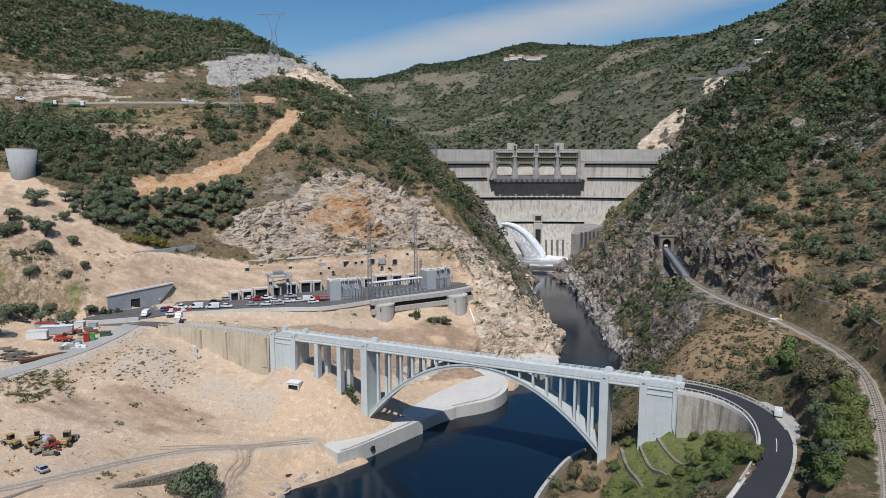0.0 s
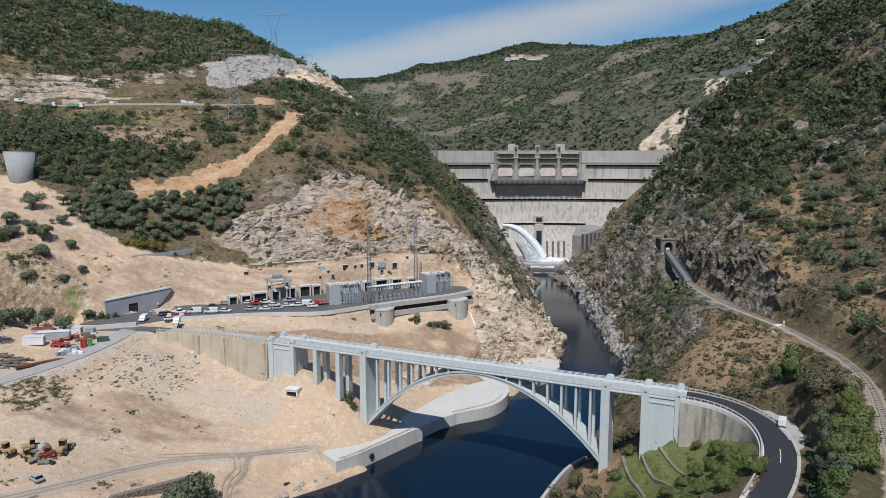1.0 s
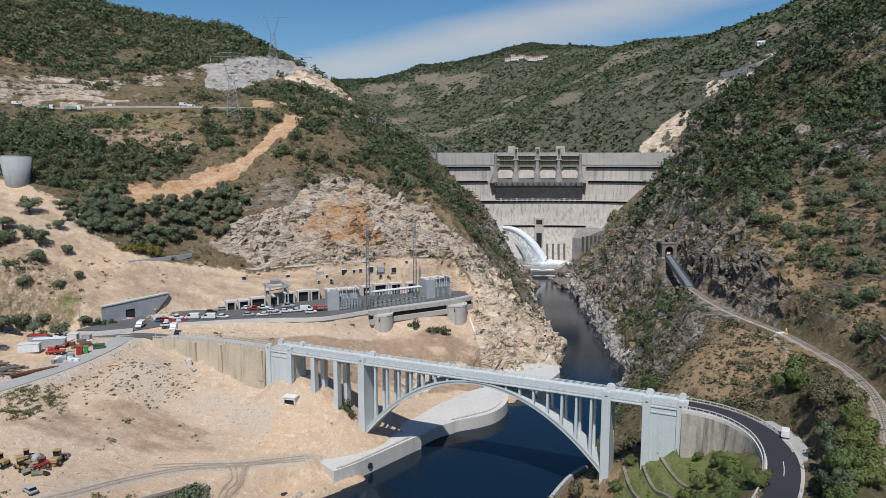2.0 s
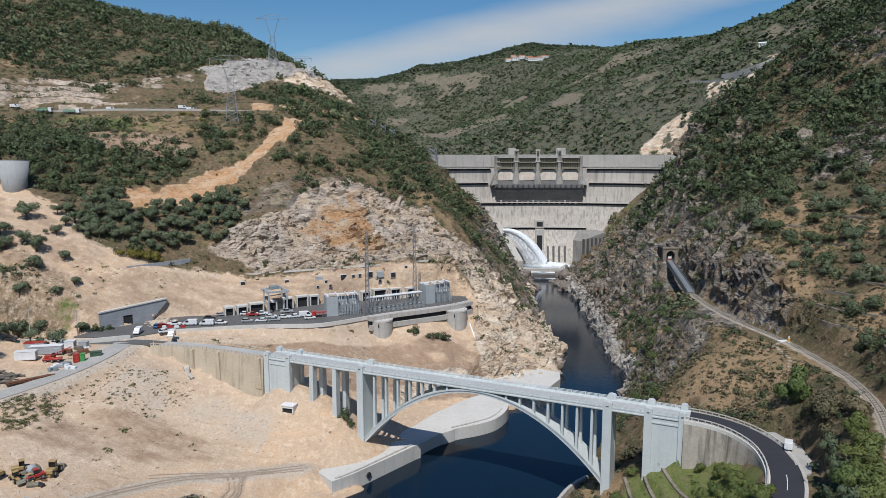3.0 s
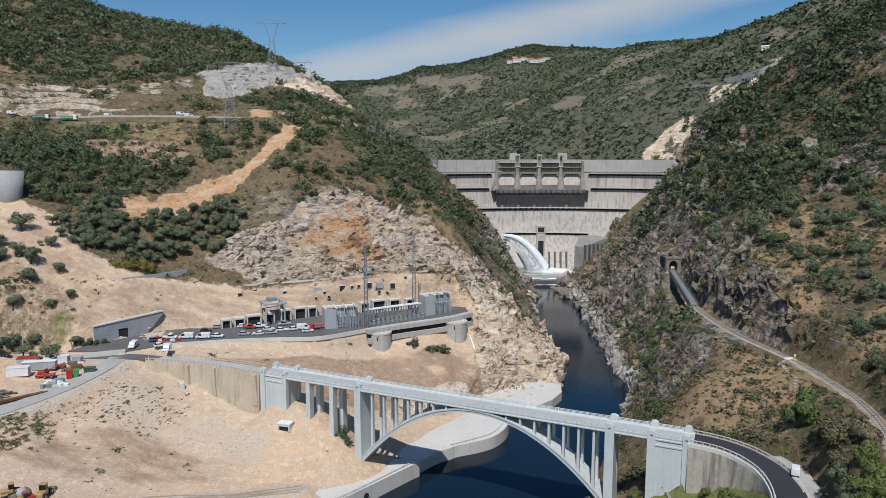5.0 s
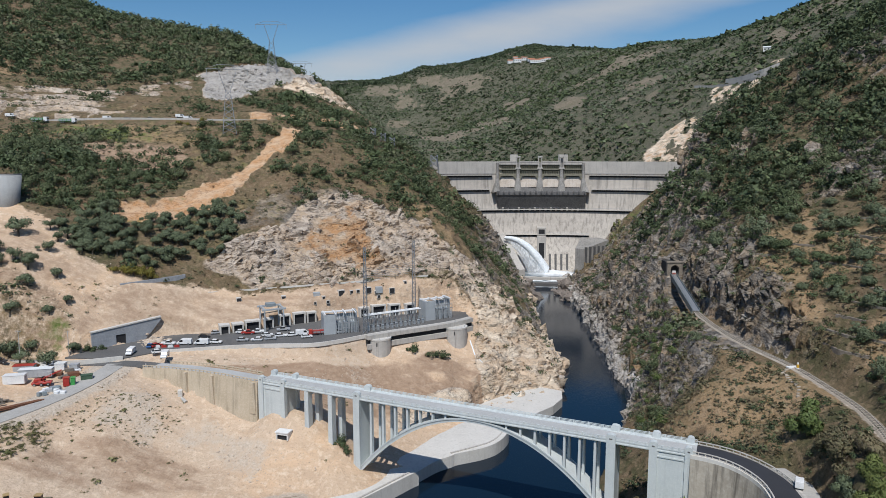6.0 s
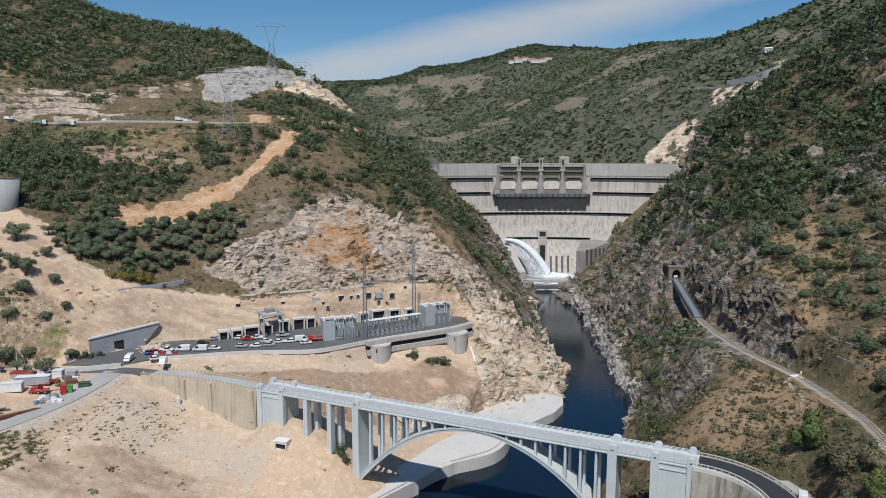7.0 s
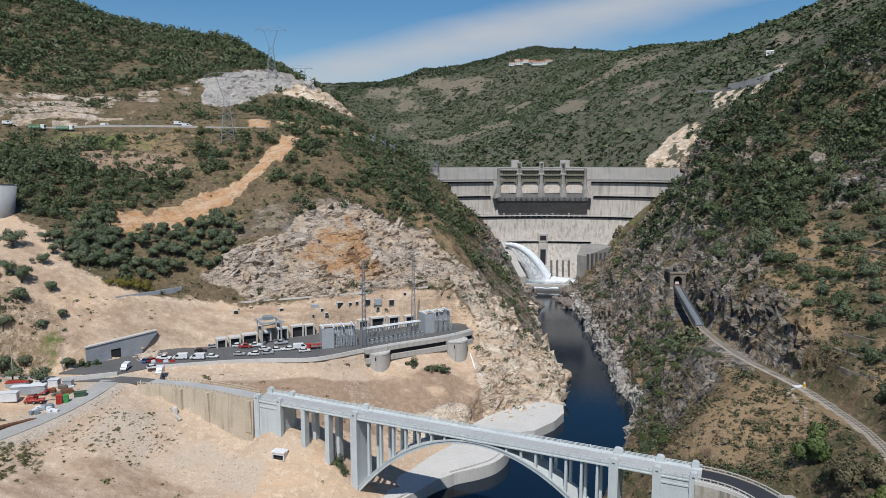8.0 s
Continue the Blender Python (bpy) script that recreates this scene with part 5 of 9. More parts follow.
far_rail = curve_points([(-112, 220.0, 28.0), (-104, 219.0, 28.1), (-96, 217.2, 28.3), (-88, 214.6, 28.4), (-76.5, 209.9, 28.5)], 2.0)
balustrade(far_rail, "buff stone balustrade on the far side of the approach", BUFF_STONE)

# the platform of the substation and car park
bm = bmesh.new()
prism(bm, DECK, lambda x, y: deck_height(y) - 0.5, lambda x, y: deck_height(y))
platform = tagged(finish("platform", bm, OLD_ASPHALT), "dark grey asphalt platform below the cut slope", "platform", kind="structure")
front = DECK[2:12]
fl = curve_points([(x, y, deck_height(y)) for x, y in front], 3.0)
kerb_wall("kerb", fl, 0.5, 0.45, -1.0, NEW_CONCRETE, "pale concrete kerb along the platform edge", "kerb")
beam = curve_points([(x, y, deck_height(y)) for x, y in DECK[8:12]], 2.0)
kerb_wall("edge_beam", beam + np.array([0.73, -0.95, 0]), 2.5, 0.35, -1.3, CONCRETE, "long grey concrete edge beam of the platform", "beam")
# black strip under the overhang: the gap's shade is in its colour
kerb_wall("recess", beam + np.array([0.55, -0.7, 0]), 1.1, -1.25, -4.0, DARK, "black wall standing for the shaded recess under the edge beam", "wall")
kerb_wall("sill_beam", beam + np.array([1.1, -1.4, 0]), 1.4, -3.1, -5.0, CONCRETE, "grey concrete sill under the platform recess", "beam")


# rim of the sprayed-concrete slope
kerb_wall("slope_rim", curve_points([(-122.3, 272.6, 41.3), (-107.1, 280.6, 41.3), (-84.3, 287.4, 42.4), (-60.8, 294.0, 43.5), (-36.9, 303.4, 44.6)], 3.0), 0.3, 0.2, -0.5, NEW_CONCRETE, "thin pale concrete rim along the top of the sprayed slope", "rim")


def shaft_head(x, y, r, top, bottom):
    """A round concrete shaft head with a rim, a slot and a post on top."""
    b = tagged(new("concrete_shaft"), "round grey concrete shaft head in the bank below the platform", "shaft", "shafts")
    b.location = (x, y, bottom)
    h = top - bottom
    bm = bmesh.new()
    tube(bm, (0, 0, 0), (0, 0, h), r * 1.0, r, 40)
    part("drum", bm, CONCRETE, b)
    bm = bmesh.new()
    tube(bm, (0, 0, h - 0.5), (0, 0, h + 0.12), r + 0.14, r + 0.14, 40)
    part("rim", bm, NEW_CONCRETE, b)
    # the slot is a black plate, coloured like an unlit gap
    bm = bmesh.new()
    box(bm, -0.2, 0.2, -r - 0.08, -r + 0.3, h - 2.6, h - 1.2)
    part("slot", bm, DARK, b)
    bm = bmesh.new()
    tube(bm, (0, 0, h), (0, 0, h + 3.0), 0.1, 0.06, 6)
    part("post", bm, STEEL, b)
    for k in range(14):
        a = k / 14 * 6.283
        bm = bmesh.new()
        tube(bm, (0.9 * r * math.cos(a), 0.9 * r * math.sin(a), h), (0.9 * r * math.cos(a), 0.9 * r * math.sin(a), h + 1.0), 0.05, 0.05, 5)
        part("rail_post", bm, STEEL, b)


shaft_head(-50.4, 261.8, 4.5, 27.6, 17.0)
shaft_head(-23.0, 281.4, 4.7, 27.8, 15.0)

# quay walls
def quay(outline, top, label):
    bm = bmesh.new()
    vs = prism(bm, outline, -4, top)
    return tagged(finish("quay", bm, NEW_CONCRETE), label, "quay", kind="structure")


quay([(-46.5, 172.0), (-42, 177.2), (-28, 197.8), (-26.6, 199.5), (-30, 203), (-41, 196.5), (-48, 187), (-53, 178.5)], lambda x, y: 4.4 + 0.012 * (199 - y), "pale new concrete quay with a sloping top beside the river")
curve = [(-27, 201), (-22.5, 208), (-18.4, 212), (-16.5, 214), (-9.8, 218), (-5, 222.5), (-1.8, 229), (-0.6, 236), (-1.8, 243.5), (-7, 250), (-16, 247), (-24, 238), (-30, 224), (-35, 210), (-33, 204)]
quay([tuple(p) for p in curve_points(curve, 0.9)[:, :2]][:-1], lambda x, y: 3.9 + 0.02 * (y - 215), "pale curved concrete quay beside the river")
quay([(-16, 252), (-10, 262), (-1, 273), (12, 281.5), (19.6, 278), (19.4, 269.5), (15.4, 260.5), (8, 251), (-6, 246)], 3.4, "pale concrete slipway at the foot of the rocks")
for pts, z in (([(-45.5, 173.2), (-41.5, 177.9), (-28.5, 197.8)], 4.55), ([(-18, 213.2), (-10.5, 218.9), (-6, 223), (-2.8, 229.5), (-1.8, 236)], 4.1)):
    line = curve_points([(x, y, z + 0.012 * (199 - y) * (z > 4.2)) for x, y in pts], 2.0)
    kerb_wall("kerb", line + np.array([-0.6, 0.5, -0.15]), 0.5, 0.3, -0.2, CONCRETE, "low grey kerb along the quay edge", "kerb")
# solid cylinder; black paint stands for the shaded inside of the pipe
bm = bmesh.new()
tube(bm, (-39.6, 182.3, 2.3), (-38.5, 181.6, 2.3), 0.8, 0.8, 20)
tagged(finish("culvert_pipe", bm, DARK), "round dark culvert mouth in the quay wall", "pipe")

# low wall at the water under the east springing
kerb_wall("river_wall", curve_points([(5, 150, 2.2), (7.8, 161, 2.3), (15.3, 179, 2.4), (21.3, 187, 2.6)], 2.0), 0.9, 0, -5, CONCRETE, "low grey concrete wall at the water's edge")

# slate-faced tunnel portal wall beside the yard
SM = pose(-146.2, 231.0, 28.0, 0, 0, math.degrees(math.atan2(19, 15.5)))
portal = tagged(new("tunnel_portal"), "dark slate-faced portal wall with a square opening", "portal")
portal.matrix_world = SM
bm = bmesh.new()
for o in ([(0, -3), (8.2, -3), (8.2, 7.0), (0, 6.4)], [(8.2, 4.2), (11.6, 4.2), (11.6, 7.25), (8.2, 7.0)], [(11.6, -3), (15, -3), (24.5, 7.2), (24.5, 8.2), (11.6, 7.25)]):
    wall_of(bm, o, 0, 1.0)
part("stone_facing", bm, SLATE, portal)
bm = bmesh.new()
wall_of(bm, [(-0.2, 6.35), (24.6, 8.15), (24.6, 8.6), (-0.2, 6.8)], -0.25, 1.2)
part("coping", bm, NEW_CONCRETE, portal)
# solid block; its black colour stands for the unlit tunnel
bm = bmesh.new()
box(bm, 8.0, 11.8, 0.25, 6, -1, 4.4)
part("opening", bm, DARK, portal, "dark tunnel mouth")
kerb_wall("parapet", curve_points([(-172, 214.4, 27.2), (-155, 215.6, 27.3), (-144.5, 216.4, 27.4), (-130, 222.6, 27.7)], 3.0), 0.45, 1.5, -1, NEW_CONCRETE, "low pale concrete wall beside the access road")
kerb_wall("bench_wall", curve_points([(-148.4, 253.8, 46.6), (-140, 263.0, 46.9), (-131.8, 272.8, 47.3)], 3.0), 0.6, 1.2, -4, SLATE, "low grey stone wall on the slope above the yard")
# rough stone walls in the foreground slope
foreground_wall = kerb_wall("stone_wall", curve_points([(-99, 124, 10.8), (-89, 136, 10.6), (-79.5, 148.6, 9.2), (-75.5, 154, 8.6)], 2.0), 1.0, 0.2, -4.5, ROCK_WALL, "rough dry-stone retaining wall in bare earth")
kerb_wall("stone_wall", curve_points([(-112, 118, 12.4), (-106, 128, 12.0), (-103.5, 133, 11.8)], 2.0), 1.0, 0.2, -3.5, ROCK_WALL, "rough dry-stone retaining wall in bare earth")
stone_rng = np.random.default_rng(19)
stone_meshes = []
for k in range(6):
    bm = bmesh.new()
    bmesh.ops.create_cube(bm, size=1)
    for v in bm.verts:
        v.co += Vector(stone_rng.uniform(-0.13, 0.13, 3))
    bmesh.ops.bevel(bm, geom=list(bm.edges), offset=0.1, segments=1, affect="EDGES")
    me = bpy.data.meshes.new("stone")
    bm.to_mesh(me)
    bm.free()
    me.materials.append(ROCK_WALL)
    stone_meshes.append(me)
course = curve_points([(-99, 124, 10.8), (-89, 136, 10.6), (-79.5, 148.6, 9.2), (-75.5, 154, 8.6)], 0.85)
course_left = strip_frames(course)
for k in range(len(course)):
    for row in range(5):
        o = new("stone", stone_meshes[int(stone_rng.integers(0, 6))])
        o.parent = foreground_wall
        p, q = course[k], course_left[k]
        along = 0.4 * (row % 2) + stone_rng.uniform(-0.1, 0.1)
        o.matrix_world = pose(p[0] - 0.5 * q[0] + along * q[1], p[1] - 0.5 * q[1] - along * q[0], p[2] - 0.15 - 0.62 * row + stone_rng.uniform(-0.06, 0.06), 0, 0, math.degrees(math.atan2(-q[0], q[1])) + stone_rng.uniform(-8, 8)) @ Matrix.Diagonal((stone_rng.uniform(0.7, 1.0), stone_rng.uniform(0.5, 0.75), stone_rng.uniform(0.5, 0.68), 1))
# wheel ruts on the haul track and the branch down to the water
RUT_EARTH = worn("damp_rutted_earth", (0.36, 0.275, 0.20), (0.27, 0.205, 0.15), (0.45, 0.35, 0.26), 0.3, 2.5, 0.95, 0, 0.03)
branch = [(-72, 168.6), (-69.6, 164), (-70.2, 159), (-69.4, 154), (-66.5, 149), (-64, 146)]
for pts, offs in (([p[:2] for p in HAUL_TRACK], (-0.95, 0.85)), (branch, (-1.5, -0.4, 0.9)), ([(-56, 177), (-63, 173.6), (-70, 170.4), (-76, 168.6), (-84, 166.4), (-92, 163)], (0.4, 1.9))):
    for off in offs:
        line = curve_points(pts, 0.7)
        line = line + strip_frames(line) * (off + 0.25 * np.sin(np.arange(len(line)) * 0.11 + off))[:, None]
        bm = bmesh.new()
        sweep(bm, with_heights(line, 0.03), [(0.22, 0.03), (0.3, -0.2), (-0.3, -0.2), (-0.22, 0.03)])
        tagged(finish("wheel_rut", bm, RUT_EARTH), "darker wheel rut pressed into the bare earth", "track", "wheel ruts", "structure")
# garden terrace walls
for pts in ([(28.7, 171), (29.2, 165), (29.6, 158), (30.2, 149)], [(33, 171.5), (33.2, 163), (34, 156), (35.4, 149)], [(37, 168), (38, 162), (39, 156), (40.4, 151)]):
    line = with_heights(curve_points(pts, 1.5), 0.15)
    kerb_wall("terrace_wall", line, 0.8, 0.25, -1.5, ROCK_WALL, "low dry-stone terrace wall in the garden")


# dry-stone walls that hold the terraces of the east slope
wall_rng = np.random.default_rng(27)
for level in (44, 47.5, 51, 54.5, 58, 62, 66, 70, 75, 80):
    line = []
    for yy in np.arange(168, 268, 2.5):
        xs = np.linspace(78, 150, 120)
        over = np.nonzero(heights(xs, np.full(120, yy)) > level)[0]
        if len(over) and 0 < over[0]:
            line.append((xs[over[0]], yy, level))
    k = int(wall_rng.integers(0, 6))
    while k + 4 < len(line):
        n = int(wall_rng.integers(4, 11))
        run = np.array(line[k:k + n])
        if len(run) > 3 and np.abs(np.diff(run[:, 0])).max() < 5:
            kerb_wall("terrace_wall", curve_points(run, 1.5), 0.7, 0.55, -1.6, ROCK_WALL, "low dry-stone wall holding a terrace on the dry slope")
        k += n + int(wall_rng.integers(1, 6))


# ---- railway ----
rails = curve_points(RAILWAY, 1.0)
bm = bmesh.new()
sweep(bm, rails[rails[:, 1] < 268], [(1.5, -0.3), (1.1, 0.05), (-1.1, 0.05), (-1.5, -0.3)], False)
tagged(finish("track_bed", bm, BALLAST), "pale stony ballast of a narrow railway", "railway", kind="structure")
RAIL_STEEL = worn("dusty_pale_rail", (0.46, 0.42, 0.36), (0.36, 0.32, 0.27), (0.55, 0.51, 0.45), 0.8, 5.0, 0.6, 0.3)
track = tagged(new("railway_track"), "narrow rusty railway track on old sleepers", "railway track")
for o in (-0.5, 0.5):
    bm = bmesh.new()
    sweep(bm, rails, [(o + 0.08, 0.26), (o + 0.08, 0.1), (o - 0.08, 0.1), (o - 0.08, 0.26)])
    part("rail", bm, RAIL_STEEL, track)
bm = bmesh.new()
box(bm, -0.9, 0.9, -0.12, 0.12, 0.04, 0.16)
sleeper = bpy.data.meshes.new("sleeper")
bm.to_mesh(sleeper)
bm.free()
sleeper.materials.append(TIMBER)
left = strip_frames(rails)
seg = np.concatenate([[0], np.cumsum(np.linalg.norm(np.diff(rails[:, :2], axis=0), axis=1))])
for s in np.arange(40, seg[-1] - 4, 0.85):
    i = int(np.clip(np.searchsorted(seg, s), 0, len(rails) - 1))
    o = new("sleeper", sleeper)
    o.parent = track
    o.location, o.rotation_euler = rails[i], (0, 0, math.atan2(left[i][1], left[i][0]))

# steel rail bridge and tunnel mouth
RED_PAINT = worn("red_barrier_paint", (0.38, 0.06, 0.04), (0.30, 0.05, 0.035), (0.45, 0.10, 0.07), 0.8, 6.0, 0.5)
GREEN_STEEL = worn("grey_green_steel", (0.20, 0.235, 0.235), (0.14, 0.165, 0.165), (0.27, 0.30, 0.30), 0.3, 3.0, 0.6, 0.2)
rb = tagged(new("rail_bridge"), "grey-green steel railway bridge against the cliff", "bridge")
a, b2 = Vector((71.8, 326, 42.3)), Vector((66.8, 268, 39.4))
rb.matrix_world = Matrix.Translation(a) @ Matrix.Rotation(math.atan2((b2 - a).y, (b2 - a).x), 4, "Z") @ Matrix.Diagonal((1, 0.72, 1, 1))
span, drop = (b2 - a).xy.length, a.z - b2.z
for y0, y1 in ((-2.0, -1.6), (1.6, 2.0)):
    bm = bmesh.new()
    wall_of(bm, [(-2, 0.9), (span + 2, 0.9 - drop), (span + 2, -1.2 - drop), (-2, -1.2)], y0, y1)
    part("girder", bm, GREEN_STEEL, rb)
bm = bmesh.new()
wall_of(bm, [(-2, 0.36), (span + 2, 0.36 - drop), (span + 2, 0.1 - drop), (-2, 0.1)], -1.6, 1.6)
part("deck", bm, STEEL, rb)
for k in range(21):
    u = span * k / 20
    for y in (-1.95, 1.95):
        bm = bmesh.new()
        tube(bm, (u, y, 0.8 - drop * u / span), (u, y, 1.9 - drop * u / span), 0.05, seg=4)
        part("rail_post", bm, GREEN_STEEL, rb)
for y in (-1.95, 1.95):
    bm = bmesh.new()
    tube(bm, (-1, y, 1.9), (span + 1, y, 1.9 - drop), 0.05, seg=4)
    part("hand_rail", bm, GREEN_STEEL, rb)
tm = tagged(new("rail_tunnel"), "dressed stone arch of a railway tunnel in the cliff", "tunnel")
tm.matrix_world = pose(72.6, 328.5, 42.3, 0, 0, 4)
bm = bmesh.new()
arch = [(1.9 * math.cos(t), 2.6 + 2.0 * math.sin(t)) for t in np.linspace(0, math.pi, 11)]
ring = [(3.4, -1.5), (3.4, 5.6), (-3.4, 5.6), (-3.4, -1.5), (-1.9, -1.5)] + arch[::-1] + [(1.9, -1.5)]
wall_of(bm, ring, 0, 2.5)
part("portal_stone", bm, ROCK_WALL, tm)
bm = bmesh.new()
box(bm, -3.7, 3.7, -0.3, 2.7, 5.6, 6.2)
part("coping", bm, ROCK_WALL, tm)
# the bore is a filled box, black in place of deep shade
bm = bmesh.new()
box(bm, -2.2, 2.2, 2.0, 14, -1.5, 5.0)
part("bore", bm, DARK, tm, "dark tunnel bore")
barrier = tagged(new("tunnel_barrier"), "small red and white barrier standing inside the tunnel mouth", "barrier")
barrier.matrix_world = pose(72.6, 330.2, 42.4, 0, 0, 4)
for nm, o, mm in (("panel", (-0.75, 0.05, 0.0, 0.15, 0.7, 1.7), WHITE_PAINT), ("panel", (0.15, 0.85, 0.0, 0.15, 0.7, 1.7), WHITE_PAINT), ("foot", (-0.9, 0.9, -0.15, 0.3, 0.0, 0.7), RED_PAINT)):
    bm = bmesh.new()
    box(bm, *o, None, 0.03)
    part(nm, bm, mm, barrier)
bm = bmesh.new()
box(bm, -1.6, 1.6, -0.7, 0.7, -0.1, 0.3, pose(78.6, 207.2, 36.65, 0, 0, 18), 0.04)
tagged(finish("crossing_slab", bm, WHITE_PAINT), "pale concrete slab crossing the railway", "crossing")
path = tagged(new("stepped_path"), "narrow path of pale stone steps down the dry slope", "path")
steps_line = with_heights(curve_points([(77.0, 206.4), (74.6, 203.6), (74.0, 199.6), (73.6, 195.6), (74.4, 191.6), (73.0, 188.0)], 1.1), 0.06)
for k, p in enumerate(steps_line):
    bm = bmesh.new()
    box(bm, -0.55, 0.55, -0.3, 0.3, -0.5, 0.1, pose(*p, 0, 0, 12 * math.sin(1.3 * k)), 0.05)
    part("step", bm, BALLAST, path)
post = tagged(new("trackside_marker"), "yellow and white trackside marker on a short post", "marker")
post.location = (79.6, 206.2, 36.6)
YELLOW = worn("yellow_paint", (0.62, 0.36, 0.03), (0.50, 0.28, 0.03), (0.68, 0.42, 0.06), 0.8, 6.0, 0.5)
for nm, z0, z1, r, mm in (("foot", 0, 0.35, 0.55, WHITE_PAINT), ("body", 0.35, 1.3, 0.40, YELLOW), ("cap", 1.3, 1.8, 0.24, WHITE_PAINT)):
    bm = bmesh.new()
    tube(bm, (0, 0, z0), (0, 0, z1), r, r * 0.85, 10)
    part(nm, bm, mm, post)

# ---- the substation, the adits and the car park ----
GREY_CLADDING = worn("grey_cladding", (0.42, 0.44, 0.45), (0.35, 0.37, 0.38), (0.48, 0.50, 0.51), 0.3, 3.0, 0.6, 0.1)
WHITE_ROOF = worn("white_roofing", (0.74, 0.74, 0.73), (0.66, 0.66, 0.65), (0.79, 0.79, 0.78), 0.3, 3.0, 0.7)
TRANSFORMER = worn("transformer_grey_paint", (0.27, 0.31, 0.33), (0.20, 0.235, 0.25), (0.34, 0.38, 0.40), 0.4, 4.0, 0.5, 0.1)
GLASS_DARK, _n, _l, _b = material("dark_car_glass", 0.08, 0, 0.5)
_b.inputs["Base Color"].default_value = (0.012, 0.014, 0.017, 1)
TYRE = worn("tyre_rubber", (0.022, 0.022, 0.023), (0.016, 0.016, 0.017), (0.04, 0.04, 0.04), 1.0, 6.0, 0.9)
PAINTS = {}
for key, c in (("white", (0.78, 0.78, 0.77)), ("silver", (0.42, 0.43, 0.44)), ("dark", (0.03, 0.033, 0.04)), ("red", (0.42, 0.04, 0.03)), ("green", (0.06, 0.33, 0.08)), ("blue", (0.05, 0.12, 0.28)), ("yellow", (0.42, 0.29, 0.13))):
    PAINTS[key] = worn(key + "_vehicle_paint", c, tuple(0.85 * v for v in c), tuple(min(0.85, 1.08 * v + 0.01) for v in c), 0.6, 4.0, 0.32, 0.0, 0.002, 0.0, 0.5)


def wheel_set(parent, places, r, w):
    for x, y in places:
        bm = bmesh.new()
        tube(bm, (x, y - w / 2, r), (x, y + w / 2, r), r, r, 14)
        o = part("wheel", bm, TYRE, parent)
        bm = bmesh.new()
        tube(bm, (x, y - w / 2 - 0.01, r), (x, y + w / 2 + 0.01, r), r * 0.58, r * 0.58, 10)
        rim = part("rim", bm, STEEL, parent)
        rim.parent = o


def vehicle(kind, paint, x, y, turn, z=None, label=None, group="parked cars"):
    """A parked car, van or pickup."""
    c = PAINTS[paint]
    names = {"car": ("car", "%s hatchback car parked on the asphalt"), "van": ("van", "%s panel van parked on the asphalt"), "pickup": ("pickup", "%s pickup truck parked on the asphalt")}
    v = tagged(new(names[kind][0]), label or names[kind][1] % paint, names[kind][0], group)
    bm = bmesh.new()
    if kind == "car":
        body = [(-2.05, 0.35), (2.0, 0.35), (2.1, 0.62), (2.0, 0.82), (1.05, 0.95), (-2.0, 0.98), (-2.12, 0.7)]
        cab = [(1.0, 0.93), (0.35, 1.42), (-1.35, 1.46), (-1.95, 0.96)]
        wid, wheels, r = 1.72, (1.28, -1.28), 0.31
    elif kind == "van":
        body = [(-2.6, 0.4), (2.5, 0.4), (2.6, 0.8), (2.45, 1.05), (1.75, 1.2), (1.1, 2.0), (0.8, 2.15), (-2.55, 2.15), (-2.62, 1.2)]
        cab = [(1.74, 1.22), (1.12, 1.95), (0.35, 1.95), (0.35, 1.22)]
        wid, wheels, r = 1.95, (1.65, -1.6), 0.36
    else:
        body = [(-2.5, 0.5), (2.4, 0.5), (2.5, 0.8), (2.4, 1.05), (1.3, 1.12), (-2.5, 1.12)]
        cab = [(1.25, 1.1), (0.75, 1.75), (-0.6, 1.78), (-0.75, 1.1)]
        wid, wheels, r = 1.8, (1.5, -1.5), 0.38
    vs = wall_of(bm, body, -wid / 2, wid / 2)
    bmesh.ops.bevel(bm, geom=list(bm.edges), offset=0.06, segments=1, affect="EDGES")
    part("body", bm, c, v)
    bm = bmesh.new()
    inset = 0.02 if kind == "van" else -0.09
    wall_of(bm, cab, -wid / 2 - inset, wid / 2 + inset)
    part("glazing", bm, GLASS_DARK, v)
    if kind != "van":
        bm = bmesh.new()
        (x1, z1), (x2, z2) = cab[1], cab[2]
        wall_of(bm, [(x1 - 0.05, z1 - 0.06), (x1 - 0.15, z1 + 0.05), (x2 + 0.1, z2 + 0.05), (x2 - 0.05, z2 - 0.1)], -wid / 2 + 0.06, wid / 2 - 0.06)
        part("roof", bm, c, v)
    wheel_set(v, [(a, s * (wid / 2 - 0.1)) for a in wheels for s in (-1, 1)], r, 0.22)
    v.matrix_world = pose(x, y, deck_height(y) if z is None else z, 0, 0, turn)
    return v


